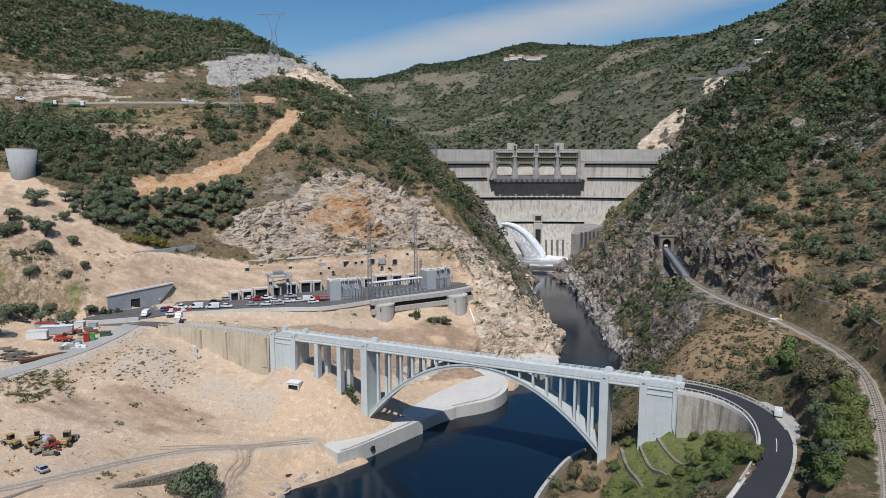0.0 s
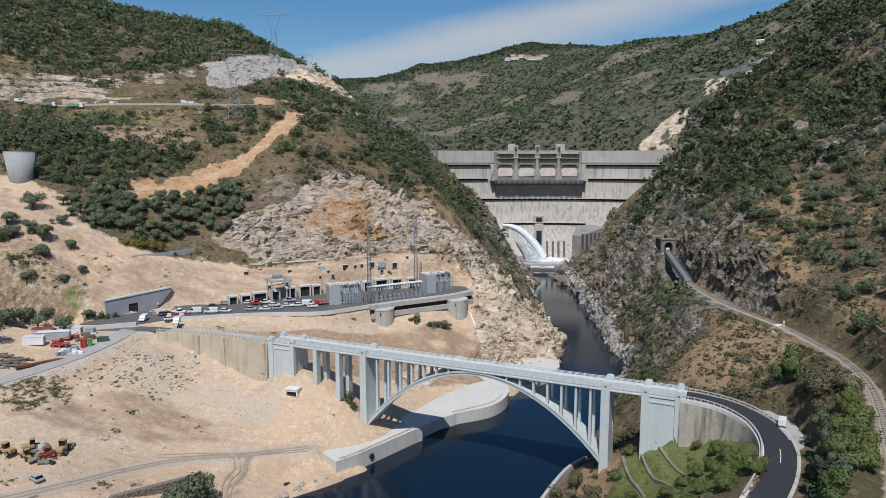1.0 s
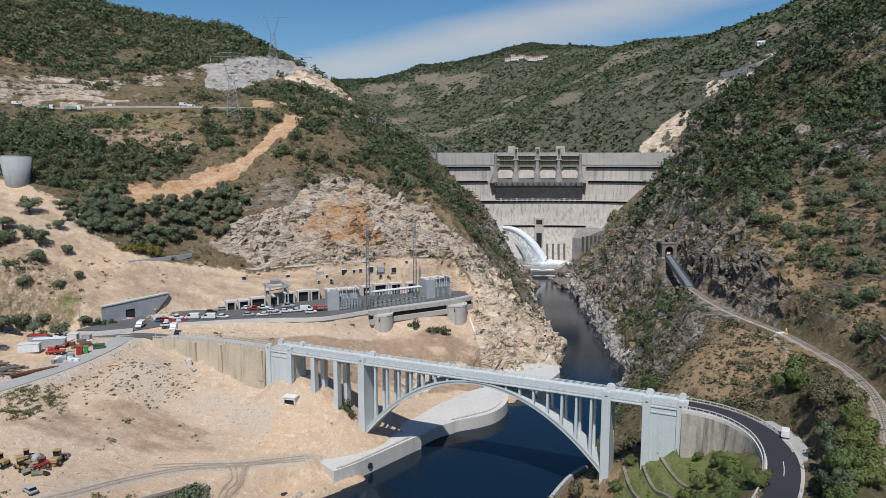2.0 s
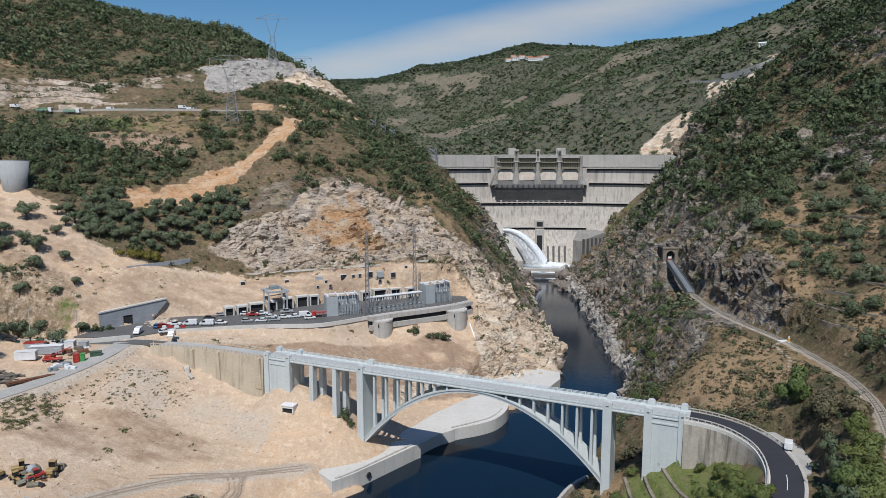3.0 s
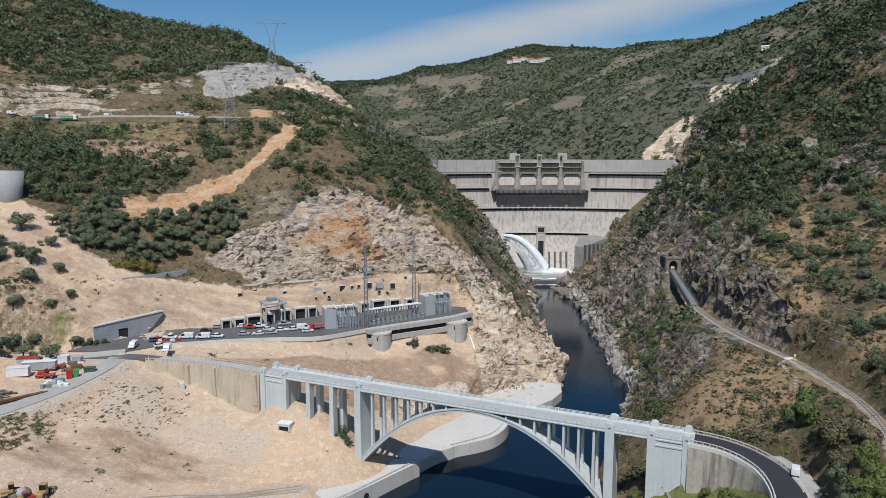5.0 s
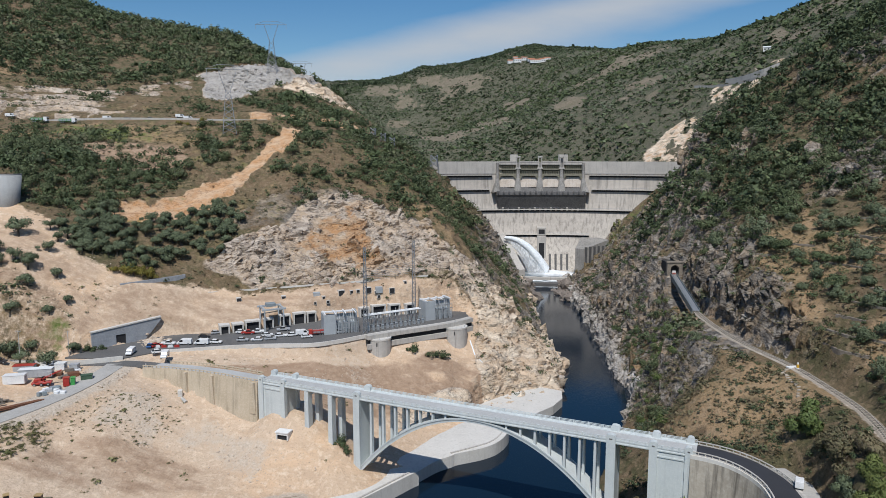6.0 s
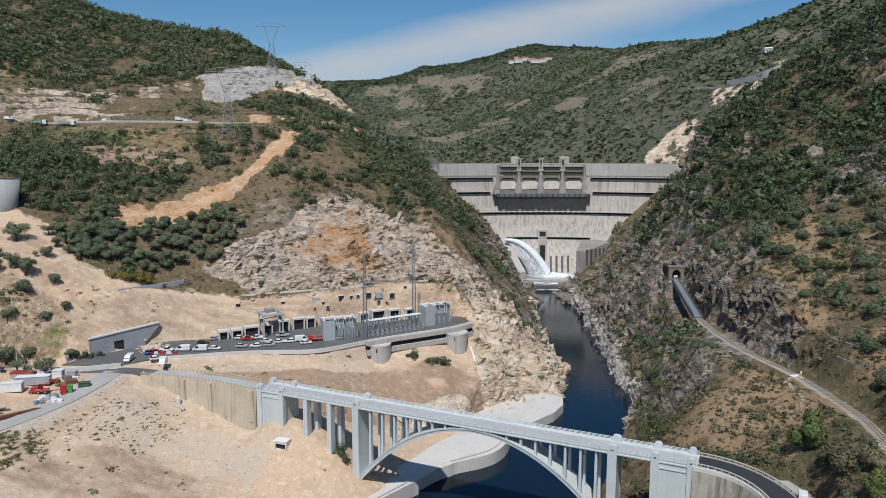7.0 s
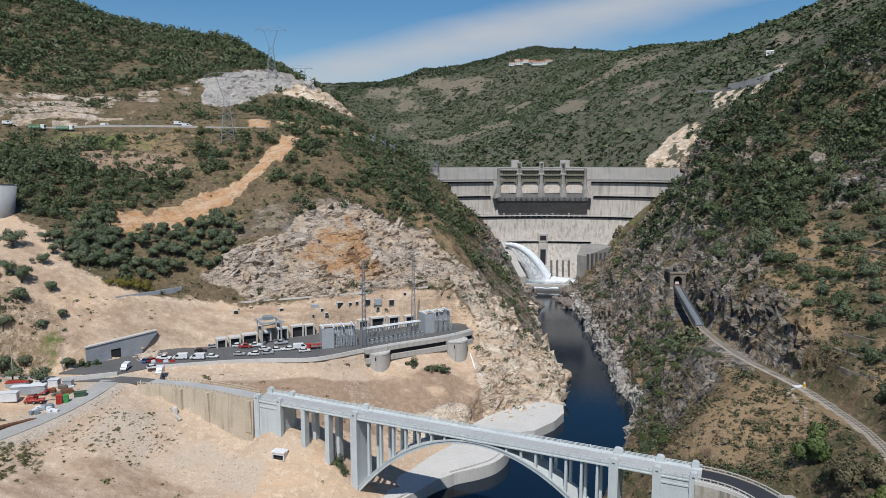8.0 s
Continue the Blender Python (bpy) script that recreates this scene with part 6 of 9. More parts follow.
for kind, paint, x, y, turn in (("van", "white", -130, 227.5, 282), ("car", "white", -121.2, 229.4, 35), ("van", "white", -116.4, 225.0, 285), ("pickup", "white", -122.5, 239.1, 8), ("van", "white", -117.1, 240.4, 190),
                                ("van", "white", -111, 241, 187), ("car", "white", -106.4, 243, 5), ("car", "dark", -114, 249.8, 20), ("car", "silver", -111.7, 255.4, 30), ("car", "silver", -98, 246.8, 12),
                                ("car", "white", -93, 247.6, 190), ("car", "white", -91.3, 254.1, 30), ("pickup", "white", -96.5, 257.7, 200), ("car", "white", -102.7, 257.2, 15), ("car", "white", -86.2, 253.7, 20),
                                ("car", "white", -82.7, 254.9, 205), ("van", "white", -78.7, 257.0, 20), ("car", "silver", -64.8, 261.5, 35), ("car", "red", -125.6, 236.6, 60), ("car", "silver", -88.5, 249.5, 15),
                                ("pickup", "silver", -87.9, 262.0, 205), ("car", "blue", -127.5, 236.0, 100), ("car", "white", -76.0, 253.5, 22), ("pickup", "red", -99.5, 256.0, 10)):
    vehicle(kind, paint, x, y, turn)
vehicle("van", "white", 61.6, 156.2, 68, 25.6, "small white van parked in the gravel lay-by", "roadside vans").scale = (0.8, 0.85, 0.85)
vehicle("car", "silver", -108.4, 139.4, 150, height(-108.4, 139.4) + 0.05, "silver car parked on bare earth with its boot open", "site cars")
vehicle("car", "dark", -160, 204.5, 20, height(-160, 204.5) + 0.05, "dark car parked beside the site yard", "site cars")
vehicle("car", "white", -151.5, 215.2, 10, 27.35, "white car on the access road beside the yard", "site cars")


def lorry(x, y, z, turn, paint, label, body="tank"):
    v = tagged(new("lorry"), label, "lorry", "lorries")
    bm = bmesh.new()
    box(bm, 2.6, 4.6, -1.2, 1.2, 0.6, 3.0, None, 0.12)
    part("cab", bm, PAINTS["white"] if body == "tank" else PAINTS[paint], v)
    bm = bmesh.new()
    box(bm, 3.4, 4.63, -1.1, 1.1, 1.7, 2.6)
    part("windscreen", bm, GLASS_DARK, v)
    bm = bmesh.new()
    box(bm, -4.2, 2.4, -1.2, 1.2, 1.0, 2.5 if body == "box" else 2.4, None, 0.1)
    part("load_body", bm, PAINTS[paint], v)
    bm = bmesh.new()
    box(bm, -4.2, 4.2, -0.5, 0.5, 0.6, 1.0)
    part("chassis", bm, GATE_STEEL, v)
    for k in range(3):
        for side in (-1.22, 1.19):
            bm = bmesh.new()
            box(bm, -3.9 + 2.1 * k, -2.1 + 2.1 * k, side, side + 0.03, 1.25, 2.1)
            part("side_panel", bm, STEEL, v)
    bm = bmesh.new()
    for side in (-0.5, 0.5):
        tube(bm, (-4.0, side, 2.75), (2.2, side, 2.75), 0.06, 0.06, 5)
    for k in range(9):
        tube(bm, (-3.8 + 0.7 * k, -0.5, 2.75), (-3.8 + 0.7 * k, 0.5, 2.75), 0.04, 0.04, 5)
    part("roof_ladder", bm, STEEL, v)
    wheel_set(v, [(a, s * 1.05) for a in (3.5, -1.6, -2.9) for s in (-1, 1)], 0.5, 0.3)
    v.matrix_world = pose(x, y, z, 0, 0, turn)
    return v


lorry(-73.4, 257.6, deck_height(257.6), 205, "red", "red fire lorry parked beside the substation block", "box").scale = (0.66, 0.78, 0.78)
lorry(-252, 383, height(-252, 383) + 0.1, 12, "green", "green and white lorry on a hillside track", "tank")
lorry(-266, 379, height(-266, 379) + 0.1, 10, "green", "green and white lorry on a hillside track", "tank")
for x, y, paint, kind in ((-236.5, 397.3, "white", "van"), (-211, 399, "white", "car"), (-187, 396.6, "white", "van"), (-225, 398, "dark", "car"), (-284, 380, "white", "van"), (-196, 405, "white", "van")):
    vehicle(kind, paint, x, y, 5, height(x, y) + (0.3 if y < 402 else 0.05), "%s %s on the hillside road" % (paint, kind), "hillside vehicles")


def substation_block(x, y, turn, wide, deep, tall):
    """A switchgear cell: a solid wall panel, open steel racks with a slatted fence before them, insulators, and light roof beams."""
    b = tagged(new("substation_block"), "grey concrete substation block with open steel racks", "substation", "substation blocks")
    b.matrix_world = pose(x, y, deck_height(y), 0, 0, turn)
    solid = wide * 0.34
    for nm, o, top in (("front_wall", (0, solid, 0, 0.4), tall * 0.94), ("side_wall", (0, 0.4, 0.4, deep), tall * 0.94), ("side_wall", (wide - 0.4, wide, deep * 0.35, deep), tall), ("back_wall", (0.4, wide - 0.4, deep - 0.4, deep), tall * 0.8), ("cross_wall", (solid, solid + 0.35, 0.4, deep - 0.5), tall * 0.7)):
        bm = bmesh.new()
        box(bm, o[0], o[1], o[2], o[3], 0, top, None, 0.04)
        part(nm, bm, GREY_CLADDING, b)
    # light beams across the open top
    for k in range(4):
        bm = bmesh.new()
        u = solid * 0.1 + (wide - 0.6) * k / 3.3
        box(bm, u, u + 0.45, -0.2, deep + 0.1, tall * 0.94 + 0.1 * k, tall * 0.94 + 0.35 + 0.1 * k, None, 0.03)
        part("roof_beam", bm, WHITE_ROOF, b)
    bm = bmesh.new()
    box(bm, 0.0, wide, deep - 1.6, deep, tall * 0.9, tall * 0.95)
    part("roof", bm, WHITE_ROOF, b)
    # racks
    n = max(5, int((wide - solid) / 1.1))
    for k in range(n + 1):
        bm = bmesh.new()
        u = solid + (wide - solid) * k / n
        tube(bm, (u, 0.1, 0), (u, 0.1, tall * (0.92 if k % 2 == 0 else 0.7)), 0.11, 0.11, 5)
        part("rack_post", bm, STEEL, b)
    for z in (tall * 0.28, tall * 0.52, tall * 0.7):
        bm = bmesh.new()
        box(bm, solid, wide, 0.0, 0.22, z - 0.12, z + 0.12)
        part("rack_rail", bm, STEEL, b)
    for k in range(2 * n):
        bm = bmesh.new()
        u = solid + (wide - solid) * (k + 0.5) / (2 * n)
        box(bm, u - 0.1, u + 0.1, -0.12, -0.02, 0.2, tall * 0.46)
        part("slat", bm, GREY_CLADDING, b)
    for k in range(3):
        u = solid + (wide - solid) * (0.2 + 0.3 * k)
        bm = bmesh.new()
        box(bm, u - 0.8, u + 0.8, deep * 0.3, deep * 0.7, 0, tall * 0.5, None, 0.1)
        part("transformer", bm, TRANSFORMER, b)
        for q in (-0.5, 0.4):
            bm = bmesh.new()
            tube(bm, (u + q, deep * 0.45, tall * 0.5), (u + q - 0.5, deep * 0.35, tall * 0.98), 0.2, 0.12, 8)
            part("bushing", bm, WHITE_ROOF, b)
    return b


substation_block(-70.6, 257.6, 24, 13.2, 7, 8.0)
substation_block(-35.2, 282.6, 34, 12.2, 6.5, 8.4)
# bus pipes and switchgear between the two blocks
gear = tagged(new("switchgear"), "row of steel switchgear supports carrying a white bus pipe", "switchgear")
g0, g1 = Vector((-56.5, 266.5, 0)), Vector((-37.5, 281.5, 0))
gear.matrix_world = pose(g0.x, g0.y, deck_height(266), 0, 0, math.degrees(math.atan2(g1.y - g0.y, g1.x - g0.x)))
L = (g1 - g0).length
for y in (0.0, 1.6):
    bm = bmesh.new()
    tube(bm, (-0.5, y, 5.6), (L + 0.5, y, 5.6), 0.28, 0.28, 10)
    part("bus_pipe", bm, WHITE_ROOF, gear)
for k in range(13):
    u = L * k / 12
    bm = bmesh.new()
    tube(bm, (u, 0.8, 0), (u, 0.8, 5.5), 0.12, 0.12, 6)
    part("support", bm, STEEL, gear)
    bm = bmesh.new()
    tube(bm, (u + 0.5, -1.2, 0), (u + 0.5, -1.2, 3.2), 0.24, 0.16, 8)
    part("insulator", bm, TRANSFORMER, gear)
    bm = bmesh.new()
    box(bm, u - 0.4, u + 0.6, -2.6, -1.8, 0, 1.8, None, 0.05)
    part("cabinet", bm, GREY_CLADDING, gear)
for k in range(9):
    u = L * (k + 0.5) / 9
    bm = bmesh.new()
    tube(bm, (u, 3.2, 0), (u, 3.2, 5.0 + 1.6 * (k % 2)), 0.13, 0.1, 6)
    tube(bm, (u - 0.9, 3.2, 4.6), (u + 0.9, 3.2, 4.6), 0.1, 0.1, 5)
    part("rear_support", bm, STEEL, gear)
    for q in (-0.8, 0.0, 0.8):
        bm = bmesh.new()
        tube(bm, (u + q, 1.9, 3.6), (u + q, 1.9, 5.4), 0.2, 0.12, 7)
        part("post_insulator", bm, WHITE_ROOF if q else TRANSFORMER, gear)
for z in (1.0, 2.6):
    bm = bmesh.new()
    box(bm, -0.5, L + 0.5, -3.2, -3.1, z - 0.08, z + 0.08)
    part("fence_rail", bm, STEEL, gear)
for k in range(24):
    bm = bmesh.new()
    tube(bm, (L * k / 23, -3.15, 0), (L * k / 23, -3.15, 2.8), 0.05, 0.05, 4)
    part("fence_post", bm, STEEL, gear)


def lattice_mast(x, y, z, tall, base, top, name, label, mat, arms=(), bays=10, thick=0.05):
    """A square lattice tower with braces, and cross arms of (height, half length)."""
    t = tagged(new(name), label, "mast" if not arms else "pylon", name + "s")
    t.location = (x, y, z)
    def w(h):
        return base + (top - base) * h / tall
    for sx, sy in ((1, 1), (1, -1), (-1, 1), (-1, -1)):
        bm = bmesh.new()
        tube(bm, (sx * base / 2, sy * base / 2, -0.5), (sx * top / 2, sy * top / 2, tall), thick * 1.5, thick, 5)
        part("leg", bm, mat, t)
    for k in range(bays):
        h0, h1 = tall * k / bays, tall * (k + 1) / bays
        for face in range(4):
            c, s = round(math.cos(face * math.pi / 2)), round(math.sin(face * math.pi / 2))
            def at(u, h):
                a, b = u * w(h) / 2, w(h) / 2
                return (c * a - s * b, s * a + c * b, h)
            bm = bmesh.new()
            tube(bm, at(-1, h0), at(1, h1), thick, thick, 4, False)
            tube(bm, at(1, h0), at(-1, h1), thick, thick, 4, False)
            part("brace", bm, mat, t)
    for h, half in arms:
        for s in (-1, 1):
            bm = bmesh.new()
            tube(bm, (0, 0, h + 1.0), (s * half, 0, h), thick, thick, 4)
            tube(bm, (0, 0, h - 0.8), (s * half, 0, h), thick, thick, 4)
            part("cross_arm", bm, mat, t)
            bm = bmesh.new()
            tube(bm, (s * half, 0, h), (s * half, 0, h - 2.2), 0.12, 0.12, 6)
            part("insulator", bm, GREY_CLADDING, t)
    return t


lattice_mast(-55.8, 262.8, deck_height(262), 33, 1.6, 0.7, "lattice_mast", "slender grey steel lattice mast on the platform", STEEL, (), 16, 0.06)
lattice_mast(-40.3, 284.2, deck_height(284), 33, 1.6, 0.7, "lattice_mast", "slender grey steel lattice mast on the platform", STEEL, (), 16, 0.06)

# conductors between the two masts
lines = tagged(new("overhead_conductors"), "bundle of thin grey conductors strung between the masts", "conductors")
for k in range(7):
    bm = bmesh.new()
    a, b = Vector((-55.8, 262.8, deck_height(262) + 20.5 + 0.7 * k)), Vector((-40.3, 284.2, deck_height(284) + 20.0 + 0.7 * k))
    last = a
    for i in range(1, 9):
        u = i / 8
        p = a.lerp(b, u) - Vector((0, 0, 2.4 * u * (1 - u)))
        tube(bm, last, p, 0.045, 0.045, 4)
        last = p
    bmesh.ops.remove_doubles(bm, verts=bm.verts, dist=0.04)
    part("conductor", bm, STEEL, lines)

# gantry crane over the adits
gantry = tagged(new("gantry_crane"), "grey steel gantry crane on four legs", "crane")
gantry.matrix_world = pose(-93.2, 264.5, deck_height(264), 0, 0, 33)
for x in (-3.6, 3.6):
    for y in (-4.0, 4.0):
        bm = bmesh.new()
        box(bm, x - 0.25, x + 0.25, y - 0.25, y + 0.25, 0, 8.2, None, 0.04)
        part("leg", bm, GREY_CLADDING, gantry)
for y in (-4.0, 4.0):
    bm = bmesh.new()
    box(bm, -4.6, 4.6, y - 0.25, y + 0.25, 8.2, 8.9, None, 0.04)
    part("beam", bm, GREY_CLADDING, gantry)
for x in (-3.6, 3.6):
    bm = bmesh.new()
    box(bm, x - 0.35, x + 0.35, -3.6, 3.6, 8.3, 9.0)
    part("cross_beam", bm, GREY_CLADDING, gantry)
bm = bmesh.new()
box(bm, -2.2, 1.4, -1.5, 1.5, 9.1, 10.4, None, 0.1)
part("trolley", bm, TRANSFORMER, gantry)


def adit(x, y, turn, wide, tall, deep=4.5):
    """A concrete hood with a dark opening at the foot of the slope."""
    a = tagged(new("adit"), "pale concrete adit hood with a dark opening", "adit", "adits")
    a.matrix_world = pose(x, y, deck_height(y) - 0.1, 0, 0, turn)
    for nm, o in (("jamb", (-wide / 2 - 0.5, -wide / 2, 0, tall)), ("jamb", (wide / 2, wide / 2 + 0.5, 0, tall)), ("lintel", (-wide / 2 - 0.6, wide / 2 + 0.6, tall, tall + 0.7))):
        bm = bmesh.new()
        box(bm, o[0], o[1], -1.5, deep, o[2], o[3], None, 0.04)
        part(nm, bm, NEW_CONCRETE, a)
    # black filling painted as the darkness inside the hood
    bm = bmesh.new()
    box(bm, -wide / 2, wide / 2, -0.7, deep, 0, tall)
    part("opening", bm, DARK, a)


for x, y, w, h in ((-109.1, 256.6, 3.4, 3.6), (-105, 259.4, 4.0, 3.6), (-100.6, 263.0, 6.0, 4.0), (-95.6, 266.8, 3.6, 4.0), (-90.4, 270.8, 4.2, 4.8), (-85.6, 274.2, 5.0, 5.0), (-81.5, 277.2, 3.6, 4.6),
                   (-62.0, 287.6, 4.0, 4.4), (-56.5, 290.2, 6.5, 5.2), (-50.2, 292.4, 5.0, 5.2), (-44.0, 294.8, 4.2, 5.0)):
    adit(x, y, 33, 0.78 * w, 0.80 * h)
# square drain openings in the sprayed slope
for x, y, z, w in ((-71.2, 286.9, 39.2, 1.9), (-67.3, 288.2, 39.6, 0.9), (-64.7, 289.0, 39.9, 0.9), (-60.5, 290.3, 40.1, 1.7), (-57.4, 291.2, 39.1, 0.9), (-51.1, 293.4, 39.6, 1.6), (-56.4, 291.1, 37.4, 0.9),
                   (-77.7, 282.9, 38.0, 0.9), (-75.9, 282.8, 36.4, 0.8), (-80.6, 280.1, 36.3, 0.7), (-46, 296.6, 42.6, 0.8), (-110.1, 273.6, 38.2, 1.3), (-93.5, 279.6, 38.2, 1.2)):
    d = tagged(new("drain_opening"), "small square dark opening with a concrete rim in the slope", "opening", "slope openings")
    d.matrix_world = pose(x + 0.1, y - 0.2, z, 0, 0, 30)
    w = 1.25 * w
    bm = bmesh.new()
    box(bm, -w / 2 - 0.15, w / 2 + 0.15, -0.5, 1.5, -w / 2 - 0.15, w / 2 + 0.15)
    part("rim", bm, NEW_CONCRETE, d)
    # flat black plate painted as the dark of the drain
    bm = bmesh.new()
    box(bm, -w / 2, w / 2, -0.55, -0.49, -w / 2, w / 2)
    part("mouth", bm, DARK, d)
for x, y, z in ((-80.8, 283.6, 38.8), (-56.2, 291.4, 40.1)):
    bm = bmesh.new()
    box(bm, -1.4, 1.4, -0.9, 1.0, -1.3, 1.3, pose(x, y, z, 0, 0, 30), 0.08)
    tagged(finish("control_cabinet", bm, GREY_CLADDING), "grey steel control cabinet on the slope", "cabinet", "slope cabinets")

# the surge shaft on the hillside
SHAFT_CONCRETE = worn("blue_grey_shaft_concrete", (0.37, 0.375, 0.37), (0.31, 0.315, 0.31), (0.42, 0.425, 0.42), 0.2, 2.0, 0.85, 0, 0.02, 0.3)
shaft = tagged(new("surge_shaft"), "tall grey concrete surge shaft widening to the top", "tower")
shaft.location = (-206.5, 273, height(-206.5, 273) - 4.5)
# the mouth is a black disc standing for the unlit hollow
for nm, z0, z1, r0, r1, mm in (("shell", -4, 15.6, 3.4, 5.9, SHAFT_CONCRETE), ("rim", 15.5, 15.9, 5.9, 5.93, SHAFT_CONCRETE), ("mouth", 15.91, 15.96, 5.4, 5.4, DARK)):
    bm = bmesh.new()
    tube(bm, (0, 0, z0), (0, 0, z1), r0, r1, 48)
    part(nm, bm, mm, shaft, "", nm == "shell")

# ---- the site yard and the bare bank ----
def ground_box(name, x, y, turn, size, mat, label, category, group="", roof=None):
    """A container or cabin with ribs on its sides, standing on the ground."""
    w, d, h = size
    b = tagged(new(name), label, category, group)
    b.matrix_world = pose(x, y, height(x, y), 0, 0, turn)
    bm = bmesh.new()
    box(bm, -w / 2, w / 2, -d / 2, d / 2, 0.1, h, None, 0.04)
    part("shell", bm, mat, b)
    for k in range(max(3, int(w / 0.8))):
        bm = bmesh.new()
        u = -w / 2 + w * (k + 0.5) / max(3, int(w / 0.8))
        box(bm, u - 0.06, u + 0.06, -d / 2 - 0.05, -d / 2 + 0.01, 0.2, h - 0.1)
        part("rib", bm, mat, b)
    bm = bmesh.new()
    box(bm, -w / 2 - 0.1, w / 2 + 0.1, -d / 2 - 0.1, d / 2 + 0.1, h, h + 0.12)
    part("roof", bm, roof or mat, b)
    bm = bmesh.new()
    box(bm, w / 2 - 0.02, w / 2 + 0.03, -d * 0.2, d * 0.2, 0.3, h * 0.8)
    part("door", bm, GREY_CLADDING, b)
    return b


SKIP_PAINT = worn("dull_green_skip_paint", (0.06, 0.11, 0.065), (0.045, 0.08, 0.05), (0.09, 0.14, 0.09), 0.6, 4.0, 0.6)
ground_box("site_container", -149.8, 197.6, 18, (6.0, 2.6, 2.7), PAINTS["white"], "white steel site container in the yard", "container", "site containers")
ground_box("site_container", -147.5, 204.0, 18, (9.5, 2.6, 2.6), PAINTS["silver"], "pale grey steel site container in the yard", "container", "site containers", WHITE_ROOF)
ground_box("site_container", -152.5, 205.5, 18, (6.0, 2.4, 2.0), PAINTS["silver"], "red-roofed grey site container in the yard", "container", "site containers", PAINTS["red"])
ground_box("silo_cabin", -144.5, 211.5, 10, (3.0, 2.4, 2.3), PAINTS["white"], "white mixing plant cabin in the yard", "cabin", "plant cabins")
ground_box("silo_cabin", -140.5, 212.5, 10, (2.6, 2.2, 2.0), PAINTS["silver"], "pale grey mixing plant cabin in the yard", "cabin", "plant cabins")
ground_box("tool_box", -135.0, 200.2, 25, (1.7, 1.7, 2.6), PAINTS["red"], "red steel tool store in the yard", "tool store", "tool stores")
ground_box("tool_box", -133.4, 201.0, 25, (1.2, 1.7, 2.4), PAINTS["green"], "green steel tool store in the yard", "tool store", "tool stores")
ground_box("tool_box", -131.8, 205.4, 25, (3.2, 1.9, 1.5), SKIP_PAINT, "dark green skip in the yard", "skip", "skips")

crane = tagged(new("mobile_crane"), "red mobile crane with its lattice jib raised at a slant", "crane")
crane.matrix_world = pose(-142.6, 199.6, height(-142.6, 199.6), 0, 0, 22) @ Matrix.Diagonal((0.85, 0.85, 0.85, 1))
for nm, o in (("chassis", (-3.2, 3.2, -1.2, 1.2, 0.7, 1.4)), ("turntable", (-1.2, 0.9, -1.0, 1.0, 1.4, 1.8)), ("counterweight", (-2.4, -1.2, -1.1, 1.1, 1.5, 2.6)), ("engine_hood", (-1.2, 0.0, -1.0, 0.1, 1.8, 2.7))):
    bm = bmesh.new()
    box(bm, *o, None, 0.08)
    part(nm, bm, PAINTS["red"], crane)
bm = bmesh.new()
wall_of(bm, [(0.0, 1.8), (1.2, 1.8), (1.1, 2.7), (0.7, 3.1), (0.0, 3.1)], 0.15, 1.05)
part("cab", bm, GLASS_DARK, crane)
bm = bmesh.new()
for a, b in ((-0.28, -0.28), (0.28, -0.28), (-0.28, 0.28), (0.28, 0.28)):
    tube(bm, (-0.6, a, 2.0 + b), (6.6, 0.3 * a, 5.2 + 0.3 * b), 0.08, 0.06, 5)
for k in range(8):
    u, v = k / 8, (k + 1) / 8
    for a in (-0.25, 0.25):
        tube(bm, (-0.6 + 7.2 * u, a * (1 - 0.7 * u), 1.72 + 3.2 * u), (-0.6 + 7.2 * v, a * (1 - 0.7 * v), 2.28 + 3.2 * v - 0.4 * v), 0.05, 0.05, 4)
part("jib", bm, PAINTS["red"], crane)
bm = bmesh.new()
tube(bm, (-1.8, 0, 2.6), (-1.0, 0, 4.6), 0.08, 0.08, 5)
tube(bm, (-1.0, 0, 4.6), (6.4, 0, 5.3), 0.03, 0.03, 4)
part("stay", bm, STEEL, crane)
wheel_set(crane, [(a, s * 1.15) for a in (-2.2, 0, 2.2) for s in (-1, 1)], 0.55, 0.35)

for k in range(7):
    bm = bmesh.new()
    dy = 0.42 * (k % 4) - 0.6
    tube(bm, (-7.2, dy, 0.25 + 0.4 * (k // 4)), (7.4 - 0.5 * k, dy + 0.15, 0.25 + 0.4 * (k // 4)), 0.22, 0.22, 8)
    bmesh.ops.transform(bm, matrix=pose(-138.6, 185.6, height(-138.6, 185.6), 0, 0, 50), verts=bm.verts)
    tagged(finish("steel_pipe", bm, RUSTY_STEEL), "long rusty steel pipe lying in the yard", "pipe", "steel pipes")
prng = np.random.default_rng(5)
for k in range(26):
    x, y = -148.5 + prng.uniform(-5, 4), 183.5 + prng.uniform(-3.5, 3.5)
    bm = bmesh.new()
    box(bm, -prng.uniform(1, 2.4), prng.uniform(1, 2.4), -0.25, 0.25, 0, 0.35, pose(x, y, height(x, y) + 0.25 * (k % 3), 0, 0, prng.uniform(15, 65)), 0.02)
    tagged(finish("timber_baulk", bm, TIMBER), "weathered grey timber baulk in a rough pile", "timber", "timber pile")
